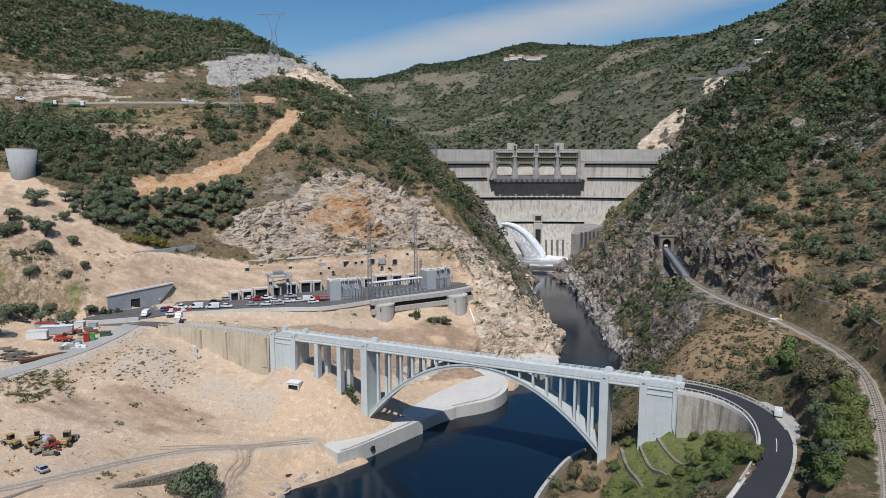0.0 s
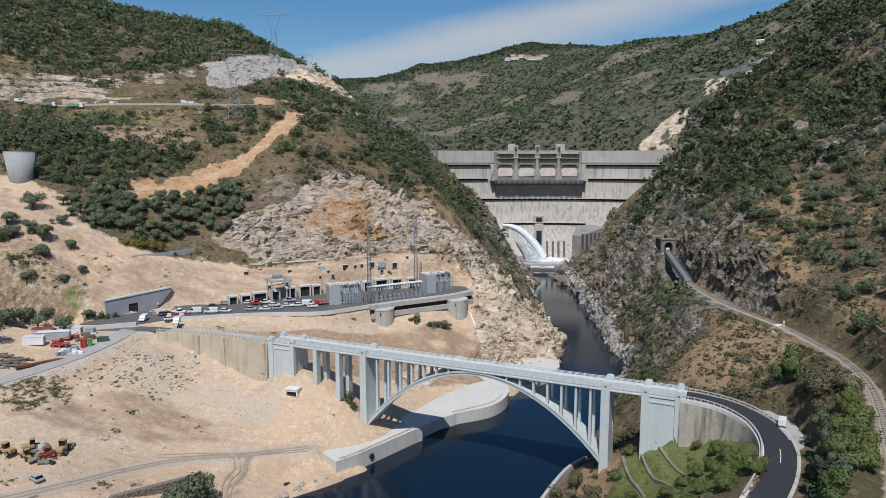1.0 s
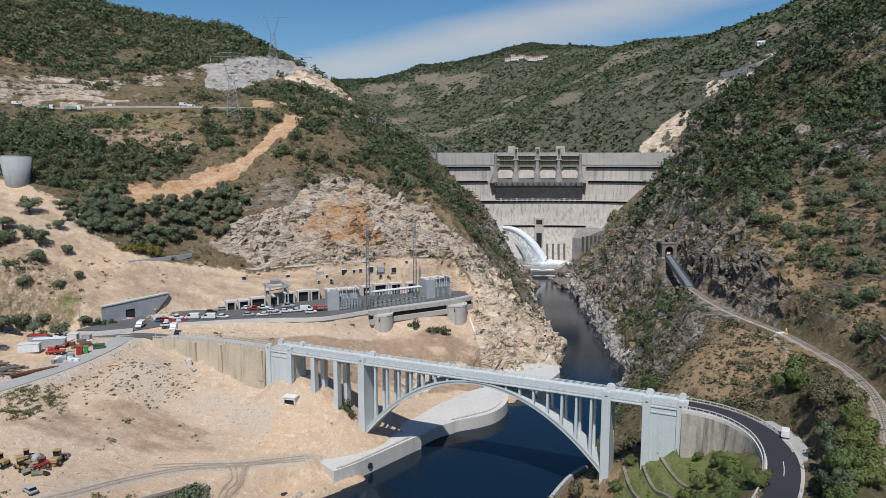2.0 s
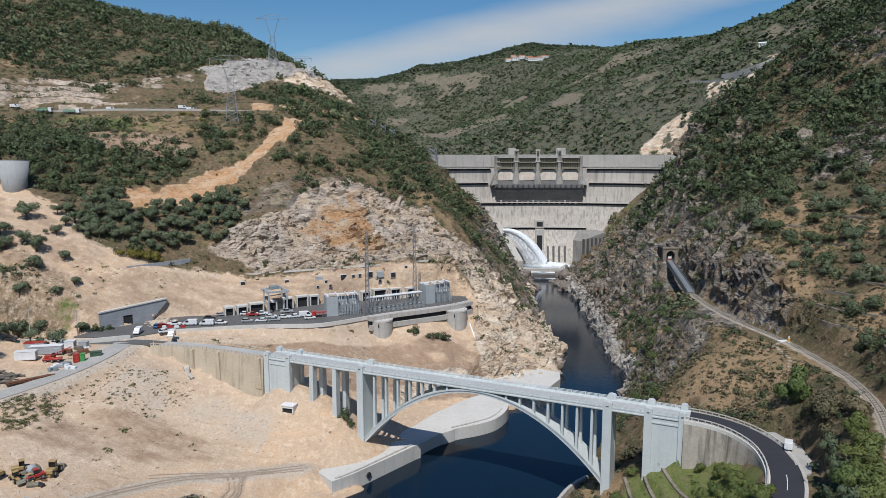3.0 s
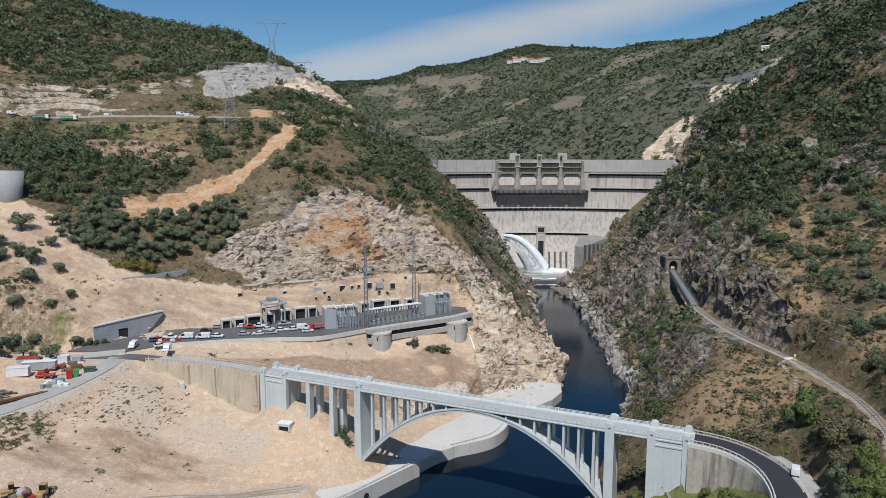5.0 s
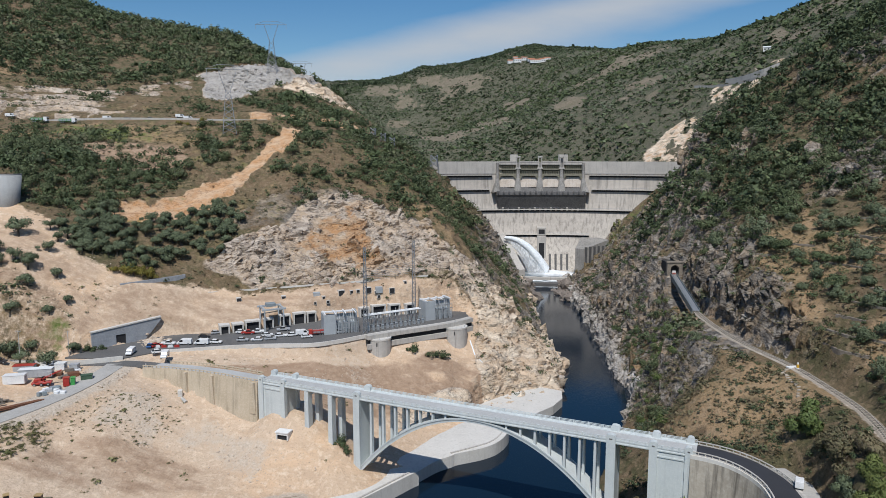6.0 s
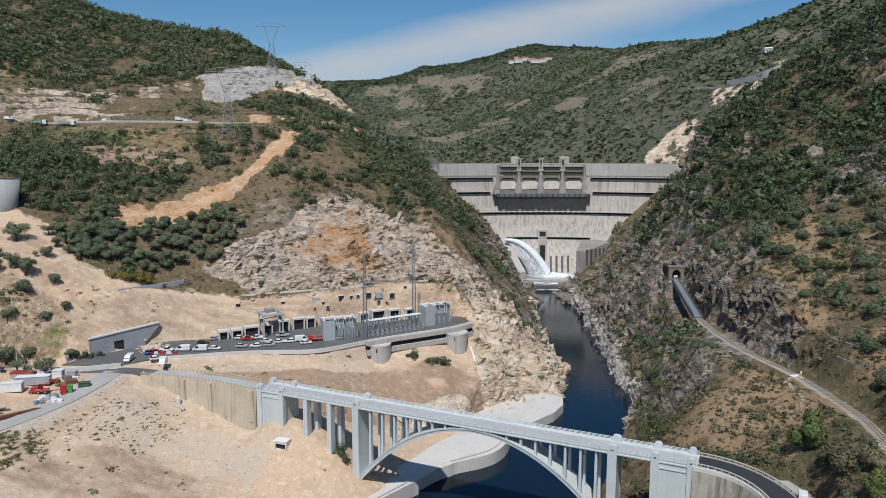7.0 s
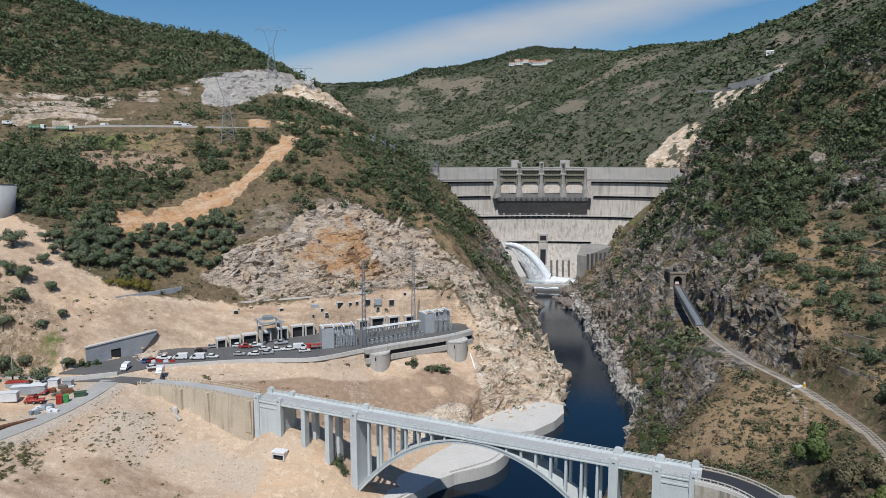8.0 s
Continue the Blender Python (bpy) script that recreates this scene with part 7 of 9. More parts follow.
for k in range(16):
    x, y = -134.8 + prng.uniform(-4.0, 3.0), 195 + prng.uniform(-2.4, 3.2)
    bm = bmesh.new()
    s = prng.uniform(0.5, 1.1)
    box(bm, -s, s, -s * 0.7, s * 0.7, 0, prng.uniform(0.7, 1.6), pose(x, y, height(x, y), 0, 0, prng.uniform(0, 90)), 0.1)
    tagged(finish("supply_sack", bm, (WHITE_ROOF, PAINTS["silver"], TRANSFORMER)[k % 3]), "pale sack of supplies stacked in the yard", "sack", "supply sacks")
for k in range(12):
    x, y = -146 + prng.uniform(-9, 9), 207.5 + prng.uniform(-2.0, 4.5)
    bm = bmesh.new()
    s = prng.uniform(0.5, 1.2)
    box(bm, -s * 1.5, s * 1.5, -s, s, 0, s * 1.2, pose(x, y, height(x, y), 0, 0, prng.uniform(0, 90)), 0.06)
    tagged(finish("crate", bm, (TIMBER, RUSTY_STEEL, WHITE_ROOF)[k % 3]), "crate of site material standing in the yard", "crate", "site crates")
for k in range(5):
    x, y = -127 + 2.2 * k, 235.5 + 0.35 * k
    bm = bmesh.new()
    wall_of(bm, [(-0.9, 0), (0.9, 0), (0.75, 0.85), (-0.75, 0.85)], -0.25, 0.25, pose(x, y, deck_height(y), 0, 0, 15))
    tagged(finish("road_barrier", bm, PAINTS["red"] if k % 2 == 0 else WHITE_ROOF), "red and white plastic road barrier", "barrier", "road barriers")
for k in range(6):
    x, y = -112 + 2.4 * k, 222.6 - 0.25 * k
    bm = bmesh.new()
    wall_of(bm, [(-0.9, 0), (0.9, 0), (0.75, 0.8), (-0.75, 0.8)], -0.25, 0.25, pose(x, y, height(x, y), 0, 0, -8))
    tagged(finish("road_barrier", bm, PAINTS["red"] if k % 2 else WHITE_ROOF), "red and white plastic road barrier", "barrier", "road barriers")
bm = bmesh.new()
tube(bm, (-118.2, 216.0, 27.7), (-118.2, 216.0, 28.9), 0.16, 0.12, 8)
tagged(finish("bollard", bm, WHITE_PAINT), "short white marker post at the road junction", "bollard")


def digger(x, y, turn, s, label, paint="yellow"):
    """A worn yellow wheeled machine with a cab, a bucket and big tyres."""
    v = tagged(new("earthmover"), label, "machine", "earthmovers")
    bm = bmesh.new()
    box(bm, -2.6, 0.6, -1.0, 1.0, 0.9, 2.0, None, 0.15)
    part("engine", bm, PAINTS[paint], v)
    bm = bmesh.new()
    box(bm, -0.6, 0.8, -0.8, 0.8, 1.8, 3.4, None, 0.1)
    part("cab", bm, GLASS_DARK, v)
    bm = bmesh.new()
    box(bm, -0.7, 0.9, -0.9, 0.9, 3.4, 3.55)
    part("cab_roof", bm, PAINTS[paint], v)
    bm = bmesh.new()
    box(bm, 0.6, 2.4, -0.6, 0.6, 0.8, 1.4, None, 0.1)
    part("front_frame", bm, PAINTS[paint], v)
    bm = bmesh.new()
    tube(bm, (1.4, 0, 1.4), (3.4, 0, 0.9), 0.22, 0.22, 6)
    part("arm", bm, PAINTS[paint], v)
    bm = bmesh.new()
    wall_of(bm, [(3.2, 0.1), (4.3, 0.1), (4.5, 0.4), (3.5, 1.2), (3.2, 1.2)], -1.3, 1.3)
    part("bucket", bm, GATE_STEEL, v)
    wheel_set(v, [(a, q * 1.1) for a in (-1.7, 1.6) for q in (-1, 1)], 0.75, 0.5)
    v.matrix_world = pose(x, y, height(x, y), 0, 0, turn) @ Matrix.Diagonal((s, s, s, 1))


digger(-120.8, 146.3, 165, 0.85, "worn yellow wheel loader parked on bare earth")
digger(-117.0, 150.2, 40, 0.85, "rusty yellow earthmover in a scrap heap of machines")
digger(-112.6, 149.2, 230, 0.72, "faded red tractor in a scrap heap of machines", "red")
digger(-116.0, 146.8, 330, 0.7, "rusty yellow earthmover in a scrap heap of machines")
digger(-110.8, 152.8, 100, 0.95, "dark rusty earthmover in a scrap heap of machines")
bm = bmesh.new()
tube(bm, (-116.2, 151.6, 14.4), (-115.0, 150.9, 14.7), 0.8, 1.25, 16)
tube(bm, (-115.0, 150.9, 14.7), (-113.8, 150.2, 14.9), 1.25, 0.75, 16)
tube(bm, (-115.0, 150.9, 12.4), (-115.0, 150.9, 14.0), 0.5, 0.4, 8)
tagged(finish("mixer_drum", bm, PAINTS["silver"]), "dented silver mixer drum on a stand among scrapped machines", "mixer")
for k in range(34):
    x, y = -114 + prng.uniform(-4.2, 4.2), 149.5 + prng.uniform(-3.2, 3.0)
    bm = bmesh.new()
    s = prng.uniform(0.2, 0.62)
    box(bm, -2 * s, 2 * s, -s, s, 0, 1.2 * s, pose(x, y, height(x, y), prng.uniform(-20, 20), prng.uniform(-20, 20), prng.uniform(0, 180)), 0.08)
    tagged(finish("scrap_part", bm, (RUSTY_STEEL, GATE_STEEL, PAINTS["yellow"], RUSTY_STEEL, PAINTS["dark"])[k % 5]), "rusty machine part in a scrap heap", "scrap", "scrap heap")

hut = tagged(new("inspection_hut"), "small white concrete inspection hut half sunk in the slope", "hut")
hut.matrix_world = pose(-65.2, 194.4, height(-65.2, 194.4) - 0.6, 0, 0, -10)
for nm, o, mm in (("left_wall", (-1.9, -1.6, -1.2, 1.4, 0, 2.1), WHITE_PAINT), ("right_wall", (1.6, 1.9, -1.2, 1.4, 0, 2.1), WHITE_PAINT), ("back_wall", (-1.6, 1.6, 1.1, 1.4, 0, 2.1), WHITE_PAINT),
                  ("roof", (-2.1, 2.1, -1.4, 1.6, 2.1, 2.45), WHITE_PAINT), ("lintel", (-1.6, 1.6, -1.2, -0.9, 1.5, 2.1), WHITE_PAINT)):
    bm = bmesh.new()
    box(bm, *o, None, 0.04)
    part(nm, bm, mm, hut)
# black sheet across the hut, painted as its shaded inside
bm = bmesh.new()
box(bm, -1.6, 1.6, -0.7, -0.6, 0, 1.5)
part("opening", bm, DARK, hut)
bm = bmesh.new()
box(bm, -0.7, 0.7, -0.7, 0.7, -0.5, 1.9, pose(-103.2, 208.6, height(-103.2, 208.6), 0, 0, 20), 0.1)
tagged(finish("manhole_shaft", bm, NEW_CONCRETE), "short pale concrete manhole shaft on the bank", "manhole")
bm = bmesh.new()
tube(bm, (-102.0, 207.2, height(-102, 207.2) + 0.4), (-100.2, 206.2, height(-100.2, 206.2) + 0.3), 0.55, 0.55, 14)
tagged(finish("drain_pipe", bm, CONCRETE), "grey concrete drain pipe lying on the bank", "pipe")
for x, y, h in ((-156.5, 209, 11.5), (-150.5, 224.5, 9.0)):
    p = tagged(new("utility_pole"), "slim grey utility pole beside the yard", "pole", "utility poles")
    p.location = (x, y, height(x, y))
    bm = bmesh.new()
    tube(bm, (0, 0, -0.5), (0, 0, h), 0.16, 0.09, 8)
    part("shaft", bm, CONCRETE, p)
    bm = bmesh.new()
    box(bm, -0.9, 0.9, -0.06, 0.06, h - 0.5, h - 0.35)
    part("cross_bar", bm, STEEL, p)

# ---- hilltops: pylons, houses, walls ----
PYLON_STEEL = worn("pale_galvanised_pylon_steel", (0.33, 0.35, 0.37), (0.27, 0.285, 0.30), (0.40, 0.42, 0.44), 0.5, 4.0, 0.6, 0.2)


def power_pylon(x, y, z, tall, turn):
    """A lattice pylon: a tapered body, a waist, a widening head and one long bridge with insulators."""
    p = lattice_mast(x, y, z, tall * 0.62, tall * 0.19, tall * 0.07, "power_pylon", "tall pale grey steel lattice power pylon on the hill", PYLON_STEEL, (), 7, 0.075)
    p.rotation_euler = (0, 0, radians(turn))
    w0, w1, h0, h1 = tall * 0.035, tall * 0.13, tall * 0.62, tall * 0.92
    for s in (-1, 1):
        for q in (-1, 1):
            bm = bmesh.new()
            tube(bm, (s * w0, q * w0, h0), (s * w1, q * w0 * 0.7, h1), 0.09, 0.08, 4)
            for k in range(4):
                a, b = k / 4, (k + 1) / 4
                tube(bm, (s * (w0 + (w1 - w0) * a), q * w0, h0 + (h1 - h0) * a), (s * (w0 + (w1 - w0) * b), -q * w0, h0 + (h1 - h0) * b), 0.05, 0.05, 4, False)
            part("head_leg", bm, PYLON_STEEL, p)
    half = tall * 0.30
    bm = bmesh.new()
    for q in (-1, 1):
        tube(bm, (-half, q * 0.6, h1), (half, q * 0.6, h1), 0.08, 0.08, 4)
        tube(bm, (-half, 0, h1), (-w1, q * 0.6, h1 + 2.2), 0.06, 0.06, 4)
        tube(bm, (half, 0, h1), (w1, q * 0.6, h1 + 2.2), 0.06, 0.06, 4)
        tube(bm, (-w1, q * 0.6, h1 + 2.2), (w1, q * 0.6, h1 + 2.2), 0.06, 0.06, 4)
    for k in range(12):
        u = -half + 2 * half * k / 12
        tube(bm, (u, -0.6, h1), (u + 2 * half / 12, 0.6, h1), 0.045, 0.045, 4, False)
    part("bridge", bm, PYLON_STEEL, p)
    for u in (-0.95 * half, 0.0, 0.95 * half):
        bm = bmesh.new()
        tube(bm, (u, 0, h1), (u, 0, h1 - 3.2), 0.11, 0.11, 6)
        part("insulator", bm, GREY_CLADDING, p)
    return p


power_pylon(-181.5, 524, height(-181.5, 524) - 1, 39, 10)
power_pylon(-150, 366, height(-150, 366) - 1, 36, 25)
power_pylon(-196, 640, height(-196, 640) - 14, 36, 10)
kerb_wall("road_wall", offset_line(HILL_ROAD[1:], -4.2, 6.0), 0.6, 0.8, -2.5, CONCRETE, "low grey concrete wall along the hillside road")


def house(x, y, turn, w, d, h, label, group="village houses", roof_mat=None):
    b = tagged(new("house"), label, "house", group)
    b.matrix_world = pose(x, y, height(x, y) - 0.5, 0, 0, turn)
    bm = bmesh.new()
    box(bm, -w / 2, w / 2, -d / 2, d / 2, 0, h)
    part("wall", bm, WHITE_PAINT, b)
    bm = bmesh.new()
    wall_of(bm, [(-d / 2 - 0.4, h), (d / 2 + 0.4, h), (0, h + 0.28 * d)], -w / 2 - 0.4, w / 2 + 0.4, Matrix.Rotation(radians(90), 4, "Z"))
    part("roof", bm, roof_mat or TERRACOTTA, b)
    for k in range(max(2, int(w / 3.5))):
        bm = bmesh.new()
        u = -w / 2 + w * (k + 0.5) / max(2, int(w / 3.5))
        box(bm, u - 0.6, u + 0.6, -d / 2 - 0.06, -d / 2 + 0.02, h * 0.4, h * 0.75)
        part("window", bm, GLASS_DARK, b)


TERRACOTTA = worn("terracotta_tiles", (0.40, 0.17, 0.09), (0.30, 0.125, 0.07), (0.48, 0.23, 0.13), 0.3, 2.0, 0.9)
for x, y, w, d, h in ((-14, 1512, 13, 9, 6), (0, 1505, 16, 9, 7), (14, 1510, 12, 9, 6), (28, 1490, 14, 9, 5), (36, 1470, 22, 10, 6), (50, 1474, 12, 9, 6), (-4, 1518, 10, 9, 8), (60, 1478, 14, 8, 5)):
    house(x, y, 8, w, d, h, "white village house with a terracotta roof on the far hill")
house(241, 732, -20, 6.5, 5, 4, "single white house high on the hillside", "hill houses", WHITE_ROOF)
# the retaining wall of the road cut on the east hillside
kerb_wall("road_wall", with_heights(curve_points([(191, 684), (196, 667), (200, 651), (207, 632), (216, 624)], 4.0), 0.0), 1.6, 4.6, -6, CONCRETE, "grey concrete retaining wall of a hillside road cut")
kerb_wall("cut_road", with_heights(curve_points([(172, 716), (183, 698), (189.5, 682), (196, 658), (203, 634), (212, 620)], 4.0), 0.6), 4.0, 0.2, -5, PALE_TRACK, "pale road running along a hillside cut", "road")
# small switchyards on the shoulder and by the dam
for x, y in ((-90, 448), (-84, 450), (-79, 455)):
    lattice_mast(x, y, height(x, y), 5, 3.0, 3.0, "steel_portal", "small grey steel switchyard frame on the hill shoulder", STEEL, (), 2, 0.12)
lattice_mast(-62.5, 545, 88.0, 9, 5.0, 5.0, "steel_portal", "small grey steel frame beside the dam crest", STEEL, (), 2, 0.16)

# ---- water from the bottom outlet ----
def foam_material():
    m, n, l, b = material("white_water", 0.6, 0, 0.4)
    f = noise_node(n, l, 0.8, 8, 0.7)
    l.new(blend(n, l, remap(n, l, f, 0.35, 0.6), (0.62, 0.68, 0.72), (0.86, 0.88, 0.89)), b.inputs["Base Color"])
    relief(n, l, b, f, 0.9, 0.6)
    return m


FOAM = foam_material()
def spray_material():
    """Thin falling spray: white, torn into veils that let the wall show through."""
    m, n, l, b = material("falling_spray", 0.9, 0, 0.2)
    b.inputs["Base Color"].default_value = (0.86, 0.88, 0.89, 1)
    f = noise_node(n, l, 0.5, 8, 0.65, (1.0, 1.0, 0.5))
    l.new(times(n, l, attr(n, "thick"), remap(n, l, f, 0.25, 0.65)), b.inputs["Alpha"])
    return m


SPRAY = spray_material()
jet = tagged(new("water_jet"), "white jet of water leaping from the dam's outlet", "water jet")
jr = np.random.default_rng(3)


def jet_place(t):
    return np.array([-8.0 + 33.0 * t, 551 - 7 * t, 32.8 + 3.8 * t - 29.5 * t * t])


bm = bmesh.new()
rings = []
for i in range(41):
    t = i / 40
    p, r = Vector(jet_place(t)), 1.1 + 3.0 * t ** 1.1
    rings.append([bm.verts.new(p + Vector((0.5 * r * math.sin(a), 1.2 * r * math.cos(a), r * math.sin(a))) * jr.uniform(0.95, 1.05)) for a in np.linspace(0, 6.283, 17)[:-1]])
for a, b2 in zip(rings, rings[1:]):
    for k in range(16):
        bm.faces.new((a[k], b2[k], b2[(k + 1) % 16], a[(k + 1) % 16]))
part("core", bm, FOAM, jet, "", True)
for shift in (-4.0, -1.5, 1.0, 3.5):
    ts, us = np.linspace(0.02, 1, 50), np.linspace(0, 1, 24)
    tt, uu = np.meshgrid(ts, us)
    px, pz = -8.0 + 33.0 * tt, 32.8 + 3.8 * tt - 29.5 * tt * tt
    drop = np.minimum(1.5 + 26.0 * tt ** 1.1, pz - 5.5)
    vx = px - 3.0 * uu * tt + 0.4 * fbm(tt * 30, uu * 30, 3, 3, 0.6, 205)
    veil = sheet("veil", vx, 551 - 7 * tt + shift * tt + 0.5 * fbm(tt * 40, uu * 40, 4, 3, 0.6, 206), pz + 1.2 * (1 - uu) * tt - uu * drop, SPRAY, {"thick": np.clip(1.5 * (1 - uu) ** 0.6, 0.3, 1) * (1 - 0.6 * uu * (1 - tt))})
    veil.parent = jet
fx, fy = np.meshgrid(np.linspace(3, 47, 70), np.linspace(527.5, 562, 60))
fd = np.hypot((fx - 31) / 17, (fy - 544) / 11)
fz = 6.3 + 3.6 * np.clip(1 - fd, 0, 1) * (0.7 + 0.5 * fbm(fx, fy, 4, 4, 0.6, 201)) + 0.35 * fbm(fx, fy, 3, 3, 0.6, 202)
pool = tagged(sheet("basin_water", fx, fy, fz, None, {"froth": np.clip(1.55 - fd + 0.5 * fbm(fx, fy, 5, 4, 0.6, 207), 0, 1)}), "churning white water in the basin below the dam", "white water", kind="structure")


def froth_material():
    m, n, l, b = material("frothing_water", 0.35, 0, 0.5)
    f = noise_node(n, l, 0.7, 8, 0.7)
    l.new(blend(n, l, attr(n, "froth"), (0.12, 0.15, 0.165), (0.86, 0.88, 0.89)), b.inputs["Base Color"])
    relief(n, l, b, f, 0.9, 0.6)
    return m


pool.data.materials[0] = froth_material()
# water sliding over the sills
for y0, y1, z0, z1 in ((529.6, 525.5, 6.45, 3.35), (525.4, 518.7, 3.3, 0.1)):
    sx, su = np.meshgrid(np.linspace(6, 44, 60), np.linspace(0, 1, 10))
    o = tagged(sheet("sill_overflow", sx, y0 + (y1 - y0) * su, z0 + (z1 - z0) * su ** 2 + 0.12 + 0.1 * fbm(sx, 9 * su, 2, 3, 0.6, 208), None, {"froth": np.clip(0.25 + 0.9 * fbm(sx, 8 * su, 6, 4, 0.6, 209) + 0.5 * su, 0, 1)}),
               "thin sheet of water sliding over the basin sill", "water", kind="structure")
    o.data.materials[0] = pool.data.materials[0]
rx, ry = np.meshgrid(np.linspace(9, 37, 60), np.linspace(492, 526, 60))
rz = -0.45 + 0.75 * fbm(rx, ry, 5, 4, 0.65, 203)
tagged(sheet("rapids", rx, ry, rz, FOAM), "thin white rapids among the rocks below the basin", "rapids", kind="structure")
# a trickle down the rock beside the platform
brook = tagged(new("rivulet"), "thin broken white rivulet running down the rocks", "rivulet")
for pts, w in (([(-17.2, 283), (-16, 280), (-14.8, 276.5)], 0.22), ([(-14.4, 275.4), (-13.2, 272.6), (-11.5, 270.6)], 0.14)):
    bm = bmesh.new()
    sweep(bm, with_heights(curve_points(pts, 0.7), 0.05), [(w, 0.06), (w, -0.3), (-w, -0.3), (-w, 0.06)])
    part("fall", bm, FOAM, brook)

# ---- plants ----
def leaf_material(name, colours, rough=0.75):
    m, n, l, b = material(name, rough, 0, 0.25)
    tone = attr(n, "tone")
    r = n.new("ShaderNodeValToRGB")
    els = r.color_ramp.elements
    for k, (at, c) in enumerate(colours):
        e = els[k] if k < 2 else els.new(at)
        e.position, e.color = at, (*c, 1)
    l.new(tone, r.inputs["Fac"])
    leaf = n.new("ShaderNodeNewGeometry").outputs["Random Per Island"]
    col = blend(n, l, remap(n, l, leaf, 0, 1, 0, 0.55), r.outputs["Color"], (0.15, 0.175, 0.085), "MIX")
    col = blend(n, l, remap(n, l, leaf, 0.0, 0.35, 0.4, 0), col, (0.012, 0.018, 0.009))
    l.new(col, b.inputs["Base Color"])
    b.inputs["Subsurface Weight"].default_value = 0.0
    return m


SCRUB_LEAVES = leaf_material("scrub_leaves", [(0.0, (0.027, 0.047, 0.024)), (0.35, (0.048, 0.074, 0.034)), (0.6, (0.083, 0.114, 0.048)), (0.8, (0.119, 0.141, 0.071)), (1.0, (0.155, 0.145, 0.089))])
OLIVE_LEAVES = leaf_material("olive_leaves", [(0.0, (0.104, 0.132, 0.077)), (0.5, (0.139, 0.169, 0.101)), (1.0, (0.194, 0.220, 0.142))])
FRESH_LEAVES = leaf_material("fresh_green_leaves", [(0.0, (0.068, 0.110, 0.026)), (0.5, (0.108, 0.150, 0.034)), (1.0, (0.175, 0.185, 0.044))])
BROOM_FLOWERS = leaf_material("yellow_broom", [(0.0, (0.17, 0.13, 0.016)), (0.5, (0.26, 0.20, 0.02)), (1.0, (0.12, 0.12, 0.03))])
DRY_TWIGS = leaf_material("dry_brush", [(0.0, (0.060, 0.060, 0.034)), (0.5, (0.20, 0.148, 0.088)), (1.0, (0.29, 0.22, 0.135))])
WEED_LEAVES = leaf_material("weed_leaves", [(0.0, (0.14, 0.145, 0.045)), (0.5, (0.21, 0.19, 0.075)), (1.0, (0.27, 0.22, 0.12))])
BARK = worn("bark", (0.10, 0.080, 0.060), (0.06, 0.05, 0.038), (0.15, 0.125, 0.10), 2.0, 9.0, 0.95)


def clump_shape(rng, leaves, lobes=5, size=0.30, flat=0.8):
    """A unit clump of foliage: corners, three for each leaf spray, and their normals; the sprays lie in the outer skins of several lobes."""
    c = rng.normal(0, 0.36, (lobes, 3))
    c[:, 2] = np.abs(c[:, 2]) * 0.9 + 0.22
    r = rng.uniform(0.30, 0.56, lobes)
    k = rng.integers(0, lobes, leaves)
    d = rng.normal(0, 1, (leaves, 3))
    d[:, 2] = np.abs(d[:, 2]) * 1.0 - 0.4
    d /= np.linalg.norm(d, axis=1)[:, None]
    p = c[k] + d * (r[k] * rng.uniform(0.6, 1.15, leaves))[:, None]
    nrm = 0.75 * d + rng.normal(0, 0.45, (leaves, 3))
    nrm *= np.sign((nrm * d).sum(1))[:, None]
    nrm /= np.linalg.norm(nrm, axis=1)[:, None]
    t = np.cross(nrm, rng.normal(0, 1, (leaves, 3)))
    t /= np.linalg.norm(t, axis=1)[:, None]
    b = np.cross(nrm, t)
    s = (size * rng.uniform(0.6, 1.5, leaves))[:, None]
    spray = np.stack([p - t * s - b * s * 0.7, p + t * s * 1.1 - b * s * 0.4, p + b * s * 1.1], 1)
    spray[:, :, 2] = np.maximum(spray[:, :, 2] * flat, -0.05)
    lit = 0.8 * d + 0.45 * nrm + 0.35 * (p - np.array([0, 0, 0.35]))
    lit /= np.linalg.norm(lit, axis=1)[:, None]
    return spray.reshape(-1, 3), np.repeat(lit, 3, axis=0)


def foliage_mesh(name, points, normals, tones, mat):
    """One mesh from arrays of leaf corners, three to a leaf, with a normal and a tone for each corner."""
    me = bpy.data.meshes.new(name)
    k = len(points)
    me.vertices.add(k)
    me.vertices.foreach_set("co", np.ascontiguousarray(points, np.float32).ravel())
    me.loops.add(k)
    me.loops.foreach_set("vertex_index", np.arange(k, dtype=np.int32))
    me.polygons.add(k // 3)
    me.polygons.foreach_set("loop_start", np.arange(0, k, 3, dtype=np.int32))
    me.update(calc_edges=True)
    me.attributes.new("custom_normal", "FLOAT_VECTOR", "POINT").data.foreach_set("vector", np.ascontiguousarray(normals, np.float32).ravel())
    me.attributes.new("tone", "FLOAT", "POINT").data.foreach_set("value", np.ascontiguousarray(tones, np.float32))
    me.materials.append(mat)
    return me


